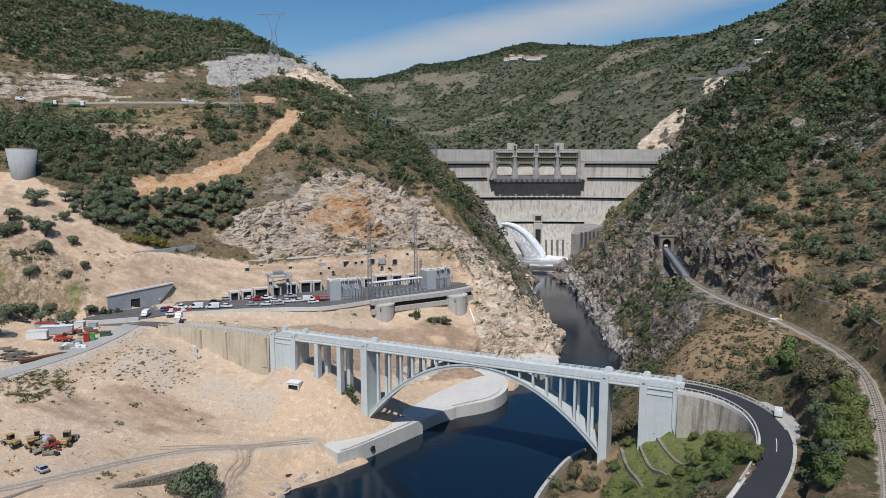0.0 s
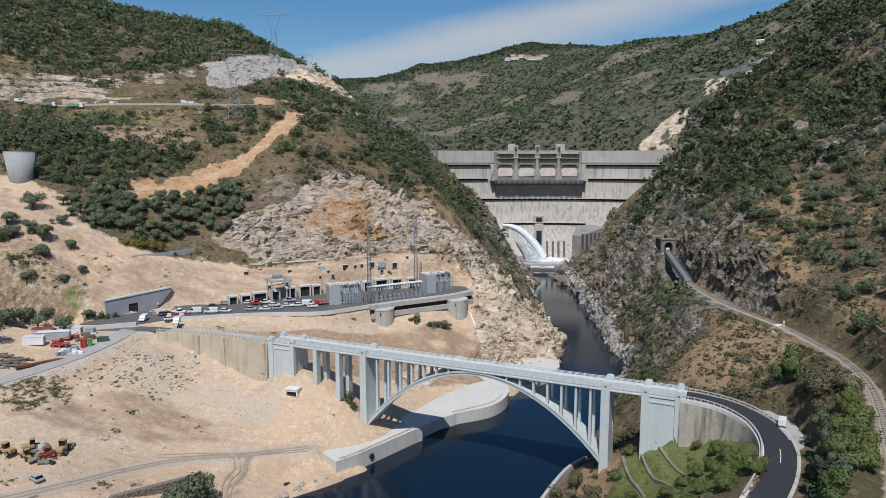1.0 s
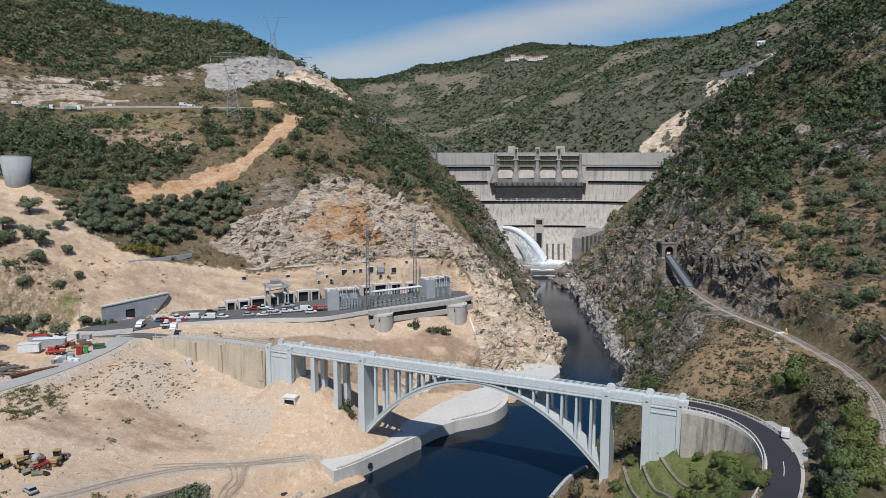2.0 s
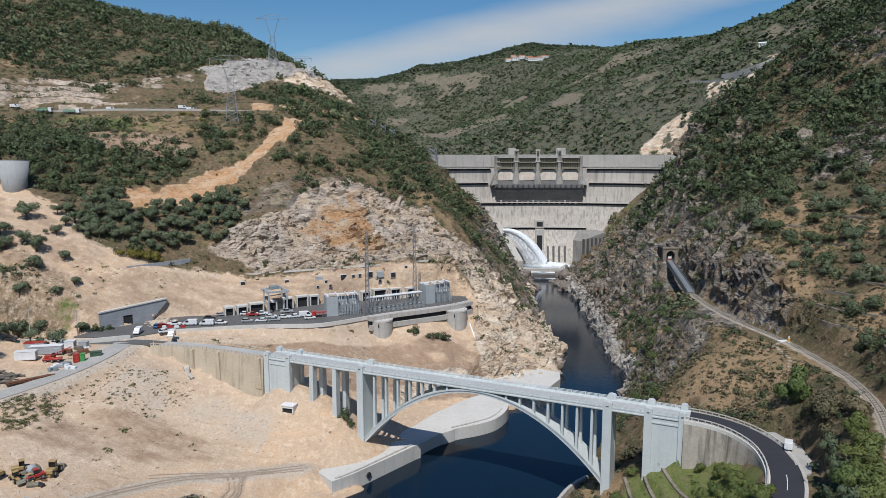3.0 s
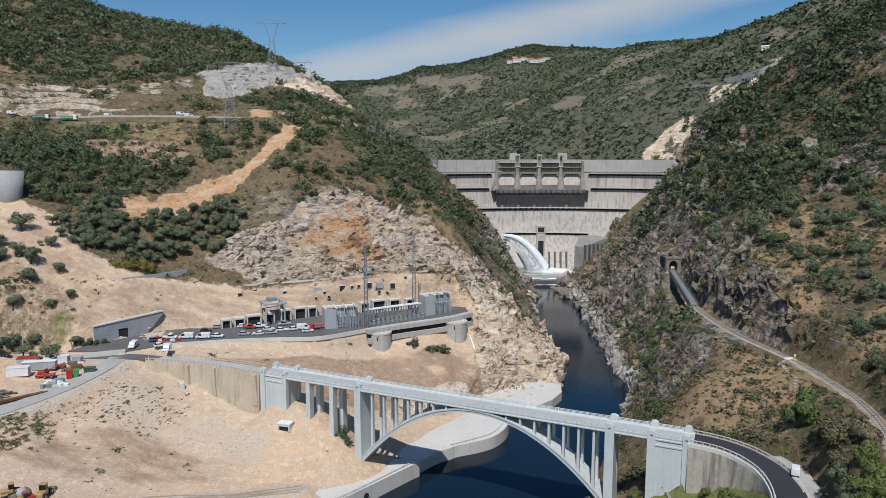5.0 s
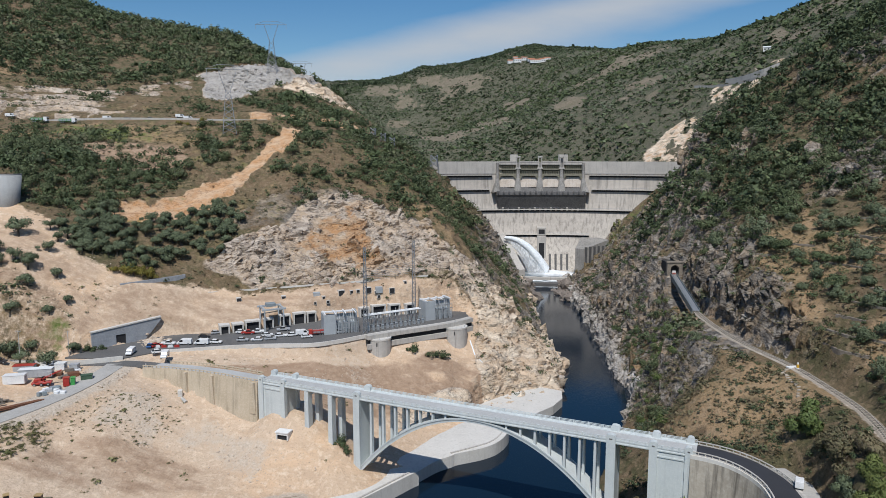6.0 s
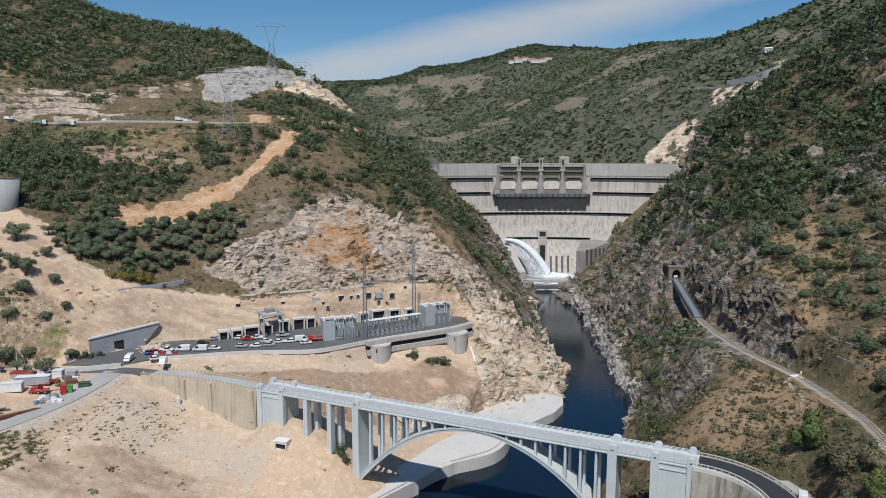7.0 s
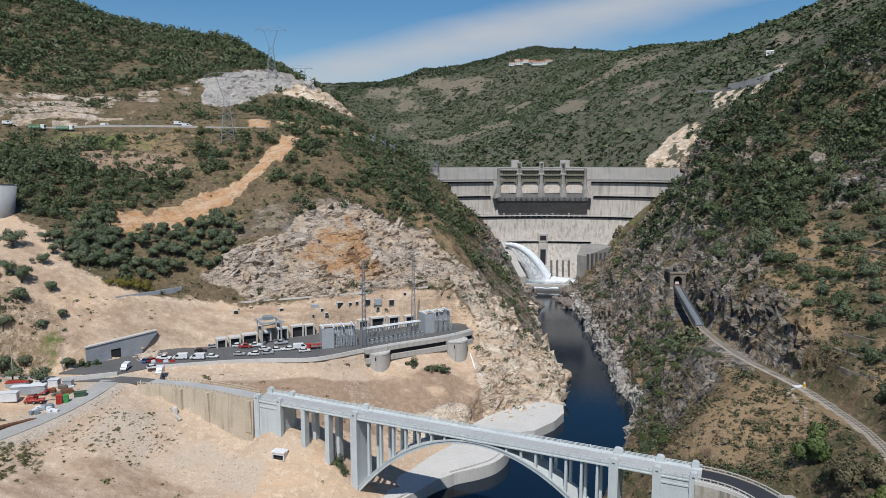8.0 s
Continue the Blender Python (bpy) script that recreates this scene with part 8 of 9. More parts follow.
def thicket(name, x, y, size, tall, tone, mat, leaves, label, category, seed, sink=0.15, lobes=5, leaf=0.30):
    """Many bushes as one stretch of growth."""
    rng = np.random.default_rng(seed)
    shapes = [clump_shape(rng, leaves, lobes, leaf) for _ in range(10)]
    z = heights(x, y)
    pts, normals, tones = [], [], []
    for i in range(len(x)):
        s, nv = shapes[rng.integers(0, 10)]
        a = rng.uniform(0, 6.283)
        c, q = math.cos(a), math.sin(a)
        p = np.empty_like(s)
        p[:, 0] = x[i] + size[i] * (c * s[:, 0] - q * s[:, 1])
        p[:, 1] = y[i] + size[i] * (q * s[:, 0] + c * s[:, 1])
        p[:, 2] = z[i] - sink * size[i] + size[i] * tall[i] * s[:, 2]
        pts.append(p)
        normals.append(np.stack([c * nv[:, 0] - q * nv[:, 1], q * nv[:, 0] + c * nv[:, 1], nv[:, 2]], 1))
        tones.append(np.full(len(s), tone[i]))
    ob = new(name, foliage_mesh(name, np.concatenate(pts), np.concatenate(normals), np.concatenate(tones), mat))
    return tagged(ob, label, category, kind="stuff")


def scatter(rng, count, x0, x1, y0, y1, chance):
    """Places in a field, kept with a chance that depends on where they are."""
    x, y = rng.uniform(x0, x1, count), rng.uniform(y0, y1, count)
    keep = rng.uniform(0, 1, count) < chance(x, y) * sampled(g_plants, x, y) * (1 + 0.45 * np.clip(sampled(np.hypot(slope_x, slope_y), x, y) - 0.5, 0, 2))
    return x[keep], y[keep]


OLIVE_GROVE = [(-184, 262), (-166, 257), (-142, 270), (-122, 288), (-122, 312), (-136, 322), (-152, 318), (-174, 300)]
HILLTOP = [(-420, 470), (-360, 464), (-327, 442), (-304, 448), (-267, 476), (-237, 507), (-217, 520), (-178, 565), (-135, 538), (-100, 600), (-300, 720), (-520, 720), (-560, 520)]
HILL_CLEARING = [(-304, 512), (-302, 546), (-274, 528), (-262, 488), (-280, 482)]
WEST_THICKET = [(-310, 325), (-255, 327), (-250, 345), (-230, 343), (-200, 324), (-182, 328), (-167, 332), (-155, 341), (-146, 340), (-154, 326), (-162, 314), (-173, 293), (-187, 276), (-204, 278), (-221, 297), (-240, 292), (-310, 290)]
PYLON_WOOD = [(-167, 351), (-170, 375), (-157, 384), (-136, 370), (-125, 371), (-131, 357), (-143, 346), (-148, 335), (-157, 345)]
SPUR_TOP = [(-182, 460), (-168, 476), (-134, 474), (-100, 490), (-60, 470), (-45, 440), (-69, 384), (-100, 420), (-115, 378), (-145, 398)]
SPUR_WOOD = [(-119, 370), (-108, 379), (-95, 402), (-66, 390), (-50, 442), (-24, 440), (-36, 381), (-61, 357), (-78, 354), (-98, 337), (-116, 338)]
SPUR_SCRUB = [(-138, 345), (-116, 340), (-78, 353), (-61, 355), (-62, 343), (-80, 333), (-103, 319), (-125, 303), (-136, 317)]
EAST_WOOD = [(99, 418), (160, 640), (215, 640), (300, 420), (300, 180), (135, 268), (119, 258), (112, 280), (101, 271), (92, 300), (82, 363), (72, 416), (90, 540)]
GROWTH = ((HILLTOP, 1.0, 8), (WEST_THICKET, 0.85, 6), (PYLON_WOOD, 0.75, 5), (SPUR_TOP, 0.72, 6), (SPUR_WOOD, 0.85, 6), (SPUR_SCRUB, 0.46, 6), (SPUR_END, 0.45, 8), (EAST_WOOD, 0.98, 10), (EAST_CRAGS, 0.5, 8),
          (EAST_TERRACES, 0.40, 10), (EAST_DRY, 0.24, 5), (EAST_BANK, 0.72, 6))


def growth(x, y):
    """How thickly scrub grows, 0 to 1."""
    dense = np.where((y > 420) | (np.abs(x) < 100) & (y > 330), 0.42, 0.30)
    for poly, w, soft in GROWTH:
        m = zone(x, y, poly, soft)
        dense = dense * (1 - m) + w * m
    dense = dense - 0.75 * dense * zone(x, y, HILL_CLEARING, 6)
    return np.clip(dense + (0.75 - 0.28 * (dense > 0.9)) * fbm(x, y, 30, 4, 0.6, 101), 0.02, 1) * (1 - 0.9 * zone(x, y, OLIVE_GROVE, 4))


rng = np.random.default_rng(7)
# the slopes on both sides of the valley
x, y = scatter(rng, 33000, -450, 290, 95, 640, lambda x, y: growth(x, y) * np.where((x > -0.84 * y - 15) & (x < 0.56 * y + 15), 1, 0.06) * np.where((x > 108) & (y > 452) & (y < 585) | (x > 200) & (y < 585), 0.1, 1))
thick = growth(x, y)
k = len(x)
size = (rng.gamma(4.0, 0.30 + 0.22 * thick, k) * 0.82 + 0.55) * (1 + 0.7 * (x > 60) * (thick > 0.8) + 0.55 * (x < 0) * (thick > 0.5))
# high on the east slope a darker leaf tone stands for self-shadow
tone = np.clip(0.34 + 0.36 * fbm(x, y, 50, 3, 0.5, 111) + rng.normal(0, 0.20, k) * np.where(x < 0, 1, 1.4) + 0.10 * (1 - thick) + 0.22 * np.maximum(zone(x, y, EAST_TERRACES, 8), zone(x, y, EAST_BANK, 6)) + np.where(x < 0, 0.22, np.where(heights(x, y) > 75, -0.12, 0.02)), 0, 1)
tall = rng.uniform(0.8, 1.3, k)
for nm, lo, hi, leaves, leaf in (("scrub", 0, 270, 140, 0.098), ("scrub", 270, 400, 112, 0.100), ("scrub", 400, 900, 66, 0.128)):
    q = (y >= lo) & (y < hi)
    thicket(nm, x[q], y[q], size[q], tall[q], tone[q], SCRUB_LEAVES, leaves, "dense dark green and brown evergreen scrub on the slopes", "scrub", 11, leaf=leaf, lobes=7)
# brush on the dry east slope
x, y = scatter(rng, 22000, 40, 150, 130, 330, lambda x, y: np.clip(0.35 + 0.9 * fbm(x, y, 16, 4, 0.6, 121), 0.05, 0.9))
k = len(x)
thicket("brush", x, y, rng.gamma(2.5, 0.22, k) + 0.3, rng.uniform(0.5, 1.0, k), np.clip(0.42 + 0.6 * fbm(x, y, 20, 3, 0.5, 123) + rng.normal(0, 0.25, k), 0, 1), DRY_TWIGS, 18, "low brown and olive brush on the dry east slope", "brush", 16, leaf=0.24)
# low tufts between them
x, y = scatter(rng, 40000, -400, 215, 100, 480, lambda x, y: np.where((x > -0.84 * y - 15) & (x < 0.56 * y + 15), 0.75, 0.1))
k = len(x)
thicket("undergrowth", x, y, rng.uniform(0.4, 1.2, k), rng.uniform(0.35, 0.7, k), rng.uniform(0.0, 1, k), DRY_TWIGS, 9, "low dry grass tufts and brush between the bushes", "undergrowth", 12, leaf=0.42)
# weeds on the rubble bank
x, y = rng.uniform(-175, -45, 5000), rng.uniform(135, 262, 5000)
keep = (rng.uniform(0, 1, 5000) < np.clip(0.01 + 0.25 * zone(x, y, [(-172, 226), (-158, 250), (-138, 262), (-134, 254), (-150, 232), (-158, 222)], 6) + 0.7 * fbm(x, y, 22, 4, 0.6, 151) - 0.25 * inside(x, y, DECK), 0, 0.4)) & (river(x, y) < -6) & ~inside(x, y, DECK)
for pts, half in ((YARD_ROAD, 5), (VALLEY_ROAD, 6), (HAUL_TRACK, 5)):
    keep &= line_distance(x, y, pts)[0] > half
x, y = x[keep], y[keep]
k = len(x)
thicket("weeds", x, y, rng.gamma(2.0, 0.22, k) + 0.2, rng.uniform(0.5, 0.9, k), rng.uniform(0.0, 1, k), WEED_LEAVES, 30, "scattered weeds and small shrubs on the rubble bank", "weeds", 14, leaf=0.22)
WEED_BED = [(-141, 163), (-137, 174), (-128, 180), (-123, 174), (-128, 162)]
x, y = rng.uniform(-143, -95, 2600), rng.uniform(160, 206, 2600)
keep = rng.uniform(0, 1, 2600) < np.maximum(zone(x, y, WEED_BED, 3), 0.42 * zone(x, y, [(-122, 202), (-100, 204), (-96, 196), (-106, 184), (-128, 180)], 5))
keep &= line_distance(x, y, VALLEY_ROAD)[0] > 5
x, y = x[keep], y[keep]
k = len(x)
thicket("weeds", x, y, rng.gamma(2.2, 0.13, k) * (1 + 1.0 * zone(x, y, WEED_BED, 3)) + 0.15, rng.uniform(0.5, 0.9, k), rng.uniform(0.0, 1, k), WEED_LEAVES, 90, "olive-green weeds and low shrubs on the gravel slope", "weeds", 15, leaf=0.12)
# herbs and low bushes between the garden terraces
x, y = rng.uniform(16, 52, 1500), rng.uniform(128, 174, 1500)
keep = (rng.uniform(0, 1, 1500) < 0.12 + 0.7 * smooth(0.0, 0.4, fbm(x, y, 8, 3, 0.6, 161))) & inside(x, y, GARDEN) & (line_distance(x, y, EAST_ROAD)[0] > 6.5)
x, y = x[keep], y[keep]
k = len(x)
thicket("garden_herbs", x, y, rng.gamma(2.0, 0.20, k) + 0.15, rng.uniform(0.5, 0.9, k), rng.uniform(0, 1, k), FRESH_LEAVES, 60, "rank green herbs and low bushes on the garden terraces", "herbs", 18, leaf=0.17)
# the far hills; grey-green olive groves among the woods also stand for distance haze
x, y = scatter(rng, 120000, -620, 760, 590, 1950, lambda x, y: np.clip(0.74 + 1.0 * fbm(x, y, 90, 5, 0.62, 131) + 0.5 * smooth(1560, 1640, y)* 1.0, 0.30, 1.0) * np.where((x > -0.26 * y) & (x < 0.48 * y), 1, 0.12))
k = len(x)
size = rng.gamma(3.0, 0.62, k) + 1.1
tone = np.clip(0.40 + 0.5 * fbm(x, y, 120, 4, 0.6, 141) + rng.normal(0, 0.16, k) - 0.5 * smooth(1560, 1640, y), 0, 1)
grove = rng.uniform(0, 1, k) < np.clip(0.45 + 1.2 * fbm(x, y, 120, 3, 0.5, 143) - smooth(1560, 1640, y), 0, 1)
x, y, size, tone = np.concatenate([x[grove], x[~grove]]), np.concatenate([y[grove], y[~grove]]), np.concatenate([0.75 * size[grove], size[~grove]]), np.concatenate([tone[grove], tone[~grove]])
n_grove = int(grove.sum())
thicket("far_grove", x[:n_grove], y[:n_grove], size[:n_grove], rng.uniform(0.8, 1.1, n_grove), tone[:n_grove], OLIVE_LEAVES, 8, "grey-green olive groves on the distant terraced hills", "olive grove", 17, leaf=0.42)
x, y, size, tone = x[n_grove:], y[n_grove:], size[n_grove:], tone[n_grove:]
k = len(x)
thicket("far_wood", x, y, size, rng.uniform(0.7, 1.0, k), tone, SCRUB_LEAVES, 8, "distant dark green woods and olive groves on terraced hills", "woodland", 13, leaf=0.42)


# ---- trees that stand alone ----
def tree_template(name, rng, tall, wide, mat, leaves, label, category, group, lobes=7, trunk=0.35):
    t = tagged(new(name), label, category, group)
    bm = bmesh.new()
    r = 0.055 * tall ** 0.9 + 0.04
    tube(bm, (0, 0, -0.6), (0.05 * tall, 0.02 * tall, trunk * tall), r * 1.25, r * 0.8, 7)
    for k in range(4):
        a = k * 1.6 + rng.uniform(0, 0.6)
        tube(bm, (0.05 * tall, 0.02 * tall, trunk * tall * 0.95), (0.3 * wide * math.cos(a), 0.3 * wide * math.sin(a), tall * rng.uniform(0.6, 0.75)), r * 0.6, r * 0.2, 5)
    part("trunk", bm, BARK, t)
    p, nv = clump_shape(rng, leaves, lobes, 0.055, 1.25)
    p = p * np.array([wide * 0.62, wide * 0.62, tall * (1 - trunk * 0.8) * 0.68])
    p[:, 2] += tall * trunk * 0.8
    me = foliage_mesh("crown", p, nv, np.repeat(rng.uniform(0, 1, leaves), 3) * 0.5 + rng.uniform(0, 0.5), mat)
    o = new("crown", me)
    o.parent = t
    return t


def plant(template, x, y, turn, scale=1.0, z=None):
    m = pose(x, y, height(x, y) if z is None else z, 0, 0, turn)
    t = copy_thing(template, m)
    t.scale = (scale, scale, scale)
    return t


def drop_template(t):
    for o in (*t.children_recursive, t):
        bpy.data.objects.remove(o)


trng = np.random.default_rng(21)
olives = [tree_template("olive_tree", trng, 4.6, 4.8, OLIVE_LEAVES, 1900, "grey-green rounded olive tree on bare earth", "tree", "olive trees") for _ in range(4)]
# the grove in loose rows
for i in range(19):
    for j in range(15):
        x, y = -188 + 4.1 * i + trng.uniform(-1.3, 1.3), 256 + 4.7 * j + trng.uniform(-1.5, 1.5)
        if inside(np.array([x]), np.array([y]), OLIVE_GROVE)[0] and trng.uniform() < 0.86 and line_distance(np.array([x]), np.array([y]), ORANGE_TRACK)[0][0] > 6.5:
            plant(olives[int(trng.integers(0, 4))], x, y, trng.uniform(0, 360), trng.uniform(0.75, 1.25))
# single olives on the earth slope below the surge shaft
for x, y, s in ((-188, 254, 1.5), (-175, 252, 0.9), (-190, 242, 1.2), (-180, 241, 1.1), (-175, 240, 1.3), (-166, 243, 0.9), (-171, 234, 1.1), (-184, 236, 1.1), (-173, 227, 1.1), (-171, 222, 1.3),
                (-164, 224, 0.9), (-160, 229, 0.8), (-167, 211, 1.2), (-156, 208, 1.0), (-149, 211, 1.2), (-150, 226, 0.8), (-171, 268, 1.2), (-175, 264, 1.0), (-160, 190, 1.5), (-166, 196, 1.6),
                (-163, 203, 1.3), (-194, 228, 1.2), (-158, 236, 0.7)):
    plant(olives[int(trng.integers(0, 4))], x, y, trng.uniform(0, 360), s)
# fruit trees in the garden
fruits = [tree_template("fruit_tree", trng, 4.2, 4.6, FRESH_LEAVES, 3000, "bright green leafy fruit tree in the terraced garden", "tree", "fruit trees", trunk=0.22) for _ in range(3)]
for x, y, s in ((30.5, 172.0, 0.55), (26.0, 165, 0.6), (47.5, 157, 0.75), (48.0, 152.0, 0.8), (38.2, 147.5, 0.62), (41.5, 148.2, 0.6), (33.4, 143, 0.6), (27.5, 150, 0.5), (48.0, 146.5, 0.8), (44.6, 150, 0.65), (44, 143.5, 0.7), (46, 138.5, 0.75), (44.5, 137, 0.8), (48, 133, 0.9), (42, 132, 0.9), (44.2, 161.5, 0.5), (37.0, 169.3, 0.75), (39, 138, 0.6)):
    plant(fruits[int(trng.integers(0, 3))], x, y, trng.uniform(0, 360), s)
# broad bushes and trees above the east road
broad = [tree_template("broadleaf_tree", trng, 6.5, 7.0, FRESH_LEAVES, 5500, "tall green broadleaf tree on the slope above the road", "tree", "broadleaf trees", 9, 0.18) for _ in range(2)]
for x, y, s in ((67.3, 167.5, 1.15), (58.2, 131, 0.75), (67.5, 135, 0.6), (57, 118.6, 0.75), (51, 107, 0.8)):
    plant(broad[int(trng.integers(0, 2))], x, y, trng.uniform(0, 360), 0.8 * s)
hollies = [tree_template("evergreen_shrub", trng, 5.4, 6.4, mm, 4200, "dull green evergreen shrub on the slope above the road", "shrub", "evergreen shrubs", 10, 0.12) for mm in (OLIVE_LEAVES, FRESH_LEAVES)]
for k, (x, y, s) in enumerate(((64.6, 142, 0.62), (66.8, 139, 0.7), (62.8, 136.0, 0.7), (65.5, 133, 0.6), (60.8, 130.5, 0.62), (63.5, 127, 0.7), (58.8, 125.5, 0.6), (61.5, 120, 0.65), (56.2, 121.5, 0.5), (59, 114, 0.7), (54.5, 113, 0.6))):
    plant(hollies[k % 2], x, y, trng.uniform(0, 360), s)
greys = [tree_template("grey_shrub", trng, 4.4, 5.2, DRY_TWIGS, 2200, "leafless grey-brown brushy shrub beside the railway", "shrub", "grey shrubs", 7, 0.12) for _ in range(2)]
for x, y, s in ((68, 155, 1.0), (67, 150, 1.1), (69.5, 146.5, 1.0), (66.5, 160, 0.8), (65.4, 146, 0.9), (70.5, 151, 0.9), (17.5, 170, 0.9), (20, 160, 0.8), (15.5, 164, 0.7)):
    plant(greys[int(trng.integers(0, 2))], x, y, trng.uniform(0, 360), s)
dark = [tree_template("dark_bush", trng, 2.6, 3.4, SCRUB_LEAVES, 1500, "dark green evergreen bush on the bare bank", "bush", "dark bushes", 6, 0.1) for _ in range(2)]
for x, y, s in ((-37.3, 264, 1.25), (-31.8, 264.5, 0.8), (-26.5, 266.2, 1.2), (-29, 265.6, 0.9), (-48.6, 196.2, 1.2), (-46.5, 194.8, 0.8), (-53, 292.3, 0.45), (-60, 296, 0.5), (-72, 292.3, 0.5), (-84, 289.4, 0.45), (-95, 286, 0.5), (-104, 283.5, 0.5), (-113, 279, 0.45), (-45, 302, 0.45), (-38, 305, 0.5), (-66, 294.5, 0.35), (-147.2, 229.0, 0.9), (-145.0, 230.6, 0.8), (-143.2, 232.4, 0.7), (-148.8, 227.0, 0.8)):
    plant(dark[int(trng.integers(0, 2))], x, y, trng.uniform(0, 360), s)
oaks = [tree_template("evergreen_oak", trng, 5.0, 6.2, mm, 1900, "grey-green round evergreen oak on the dry slope", "tree", "evergreen oaks", 10, 0.12) for mm in (OLIVE_LEAVES, SCRUB_LEAVES, OLIVE_LEAVES)]
for x, y, s in ((86, 264, 1.15), (90, 252, 0.9), (97, 238, 0.85), (95, 222, 0.8), (105, 230, 1.0), (90, 287, 1.1), (83, 302, 0.9), (111, 216, 0.9), (117, 241, 1.05), (99, 206, 0.9), (107, 199, 0.85), (93, 197, 0.75), (120, 222, 1.0), (102, 248, 0.8),
                (110, 252, 1.0), (97, 274, 1.1), (104, 286, 1.0), (101, 188, 0.9), (114, 205, 0.8), (92, 240, 0.6)):
    plant(oaks[int(trng.integers(0, 3))], x, y, trng.uniform(0, 360), s)
# more of them scattered over the old terraces
tx, ty = trng.uniform(86, 150, 400), trng.uniform(180, 272, 400)
dotted = []
for x, y, w in zip(tx, ty, zone(tx, ty, EAST_TERRACES, 3) * sampled(g_plants, tx, ty)):
    if trng.uniform() < w and x < 0.56 * y + 8 and line_distance(np.array([x]), np.array([y]), RAILWAY)[0][0] > 7 and all((x - a) ** 2 + (y - b) ** 2 > 40 for a, b in dotted) and len(dotted) < 40:
        dotted.append((x, y))
        plant(oaks[int(trng.integers(0, 3))], x, y, trng.uniform(0, 360), trng.uniform(0.45, 0.85))
# leafy bushes on the rocks between the railway and the river
shrubs = [tree_template("bush", trng, 3.0, 3.8, mm, 800, "fresh green leafy bush among rocks above the river", "bush", "river bank bushes", 8, 0.1) for mm in (FRESH_LEAVES, SCRUB_LEAVES, OLIVE_LEAVES)]
tx, ty = trng.uniform(36, 70, 900), trng.uniform(204, 332, 900)
dotted = []
for x, y, w in zip(tx, ty, zone(tx, ty, EAST_BANK, 3) * (river(tx, ty) < -5)):
    if trng.uniform() < w and line_distance(np.array([x]), np.array([y]), RAILWAY)[0][0] > 5 and all((x - a) ** 2 + (y - b) ** 2 > 9 for a, b in dotted) and len(dotted) < 110:
        dotted.append((x, y))
        plant(shrubs[int(trng.integers(0, 3))], x, y, trng.uniform(0, 360), trng.uniform(0.5, 1.15))
# evergreen trees standing close together in the woods on both slopes
woods = [tree_template("evergreen_oak", trng, 5.2, 5.8, mm, 950, "round dull green evergreen tree in open woodland on the slope", "tree", "woodland trees", 9, 0.14) for mm in (SCRUB_LEAVES, OLIVE_LEAVES, SCRUB_LEAVES, SCRUB_LEAVES)]
wx, wy = trng.uniform(-330, -20, 2600), trng.uniform(275, 480, 2600)
wood = np.maximum.reduce([zone(wx, wy, WEST_THICKET, 3), 0.9 * zone(wx, wy, PYLON_WOOD, 3), 0.7 * zone(wx, wy, SPUR_WOOD, 3), 0.35 * zone(wx, wy, SPUR_TOP, 3)])
ex, ey = trng.uniform(60, 185, 2400), trng.uniform(255, 430, 2400)
wood = np.concatenate([wood, 0.6 * zone(ex, ey, EAST_WOOD, 4) * (ey > 1.5 * (ex - 125) + 230) + 0.07 * zone(ex, ey, EAST_CRAGS, 4)])
wx, wy = np.concatenate([wx, ex]), np.concatenate([wy, ey])
wood *= sampled(g_plants, wx, wy) * smooth(-0.45, 0.1, fbm(wx, wy, 30, 3, 0.6, 101))
stood = []
for x, y, w in zip(wx, wy, wood):
    if trng.uniform() < w and x > -0.84 * y - 8 and all((x - a) ** 2 + (y - b) ** 2 > 20 for a, b in stood) and len(stood) < 400:
        stood.append((x, y))
stood.sort(key=lambda p: p[1])
for x, y in stood[:225]:
    plant(woods[int(trng.integers(0, 4))], x, y, trng.uniform(0, 360), trng.uniform(0.65, 1.25))
x, y = np.array(stood[225:]).T
k = len(x)
thicket("woodland", x, y, trng.uniform(2.2, 3.9, k), trng.uniform(0.9, 1.3, k), np.clip(trng.normal(0.4, 0.2, k), 0, 1), SCRUB_LEAVES, 420, "round dull green evergreen trees of the open woodland higher up", "woodland", 19, 0.1, 8, 0.10)
young = tree_template("young_tree", trng, 6.0, 5.6, OLIVE_LEAVES, 1700, "pale green young tree on the bare river bank", "tree", "", 8, 0.2)
plant(young, -74.0, 146.5, 40, 1.35)
plant(young, -71.5, 143.5, 190, 1.1)
plant(young, -77.5, 143.0, 100, 0.9)
brooms = tree_template("broom_bush", trng, 1.9, 3.0, BROOM_FLOWERS, 1200, "yellow flowering broom bush below the olive grove", "bush", "broom bushes", 6, 0.1)
for x, y, s in ((-150, 259.5, 1.5), (-147, 261, 1.8), (-144, 262.5, 1.7), (-141.5, 264, 1.2), (-153, 258, 1.2), (-146, 263.5, 1.5), (-143, 265.5, 1.4), (-149, 261.5, 1.6), (-186, 384, 1.2), (-180, 380, 1.0), (-172, 383, 1.3), (-168, 368, 1.0)):
    plant(brooms, x, y, trng.uniform(0, 360), s)
for t in (*woods, *shrubs, *oaks, *olives, *fruits, *broad, *greys, *hollies, *dark, young, brooms):
    drop_template(t)


# ---- loose rock ----
ROCK = worn("granite_blocks", (0.24, 0.20, 0.17), (0.13, 0.11, 0.095), (0.36, 0.31, 0.26), 0.25, 1.2, 0.95, 0, 0.2, 0.0, 0.2, True)
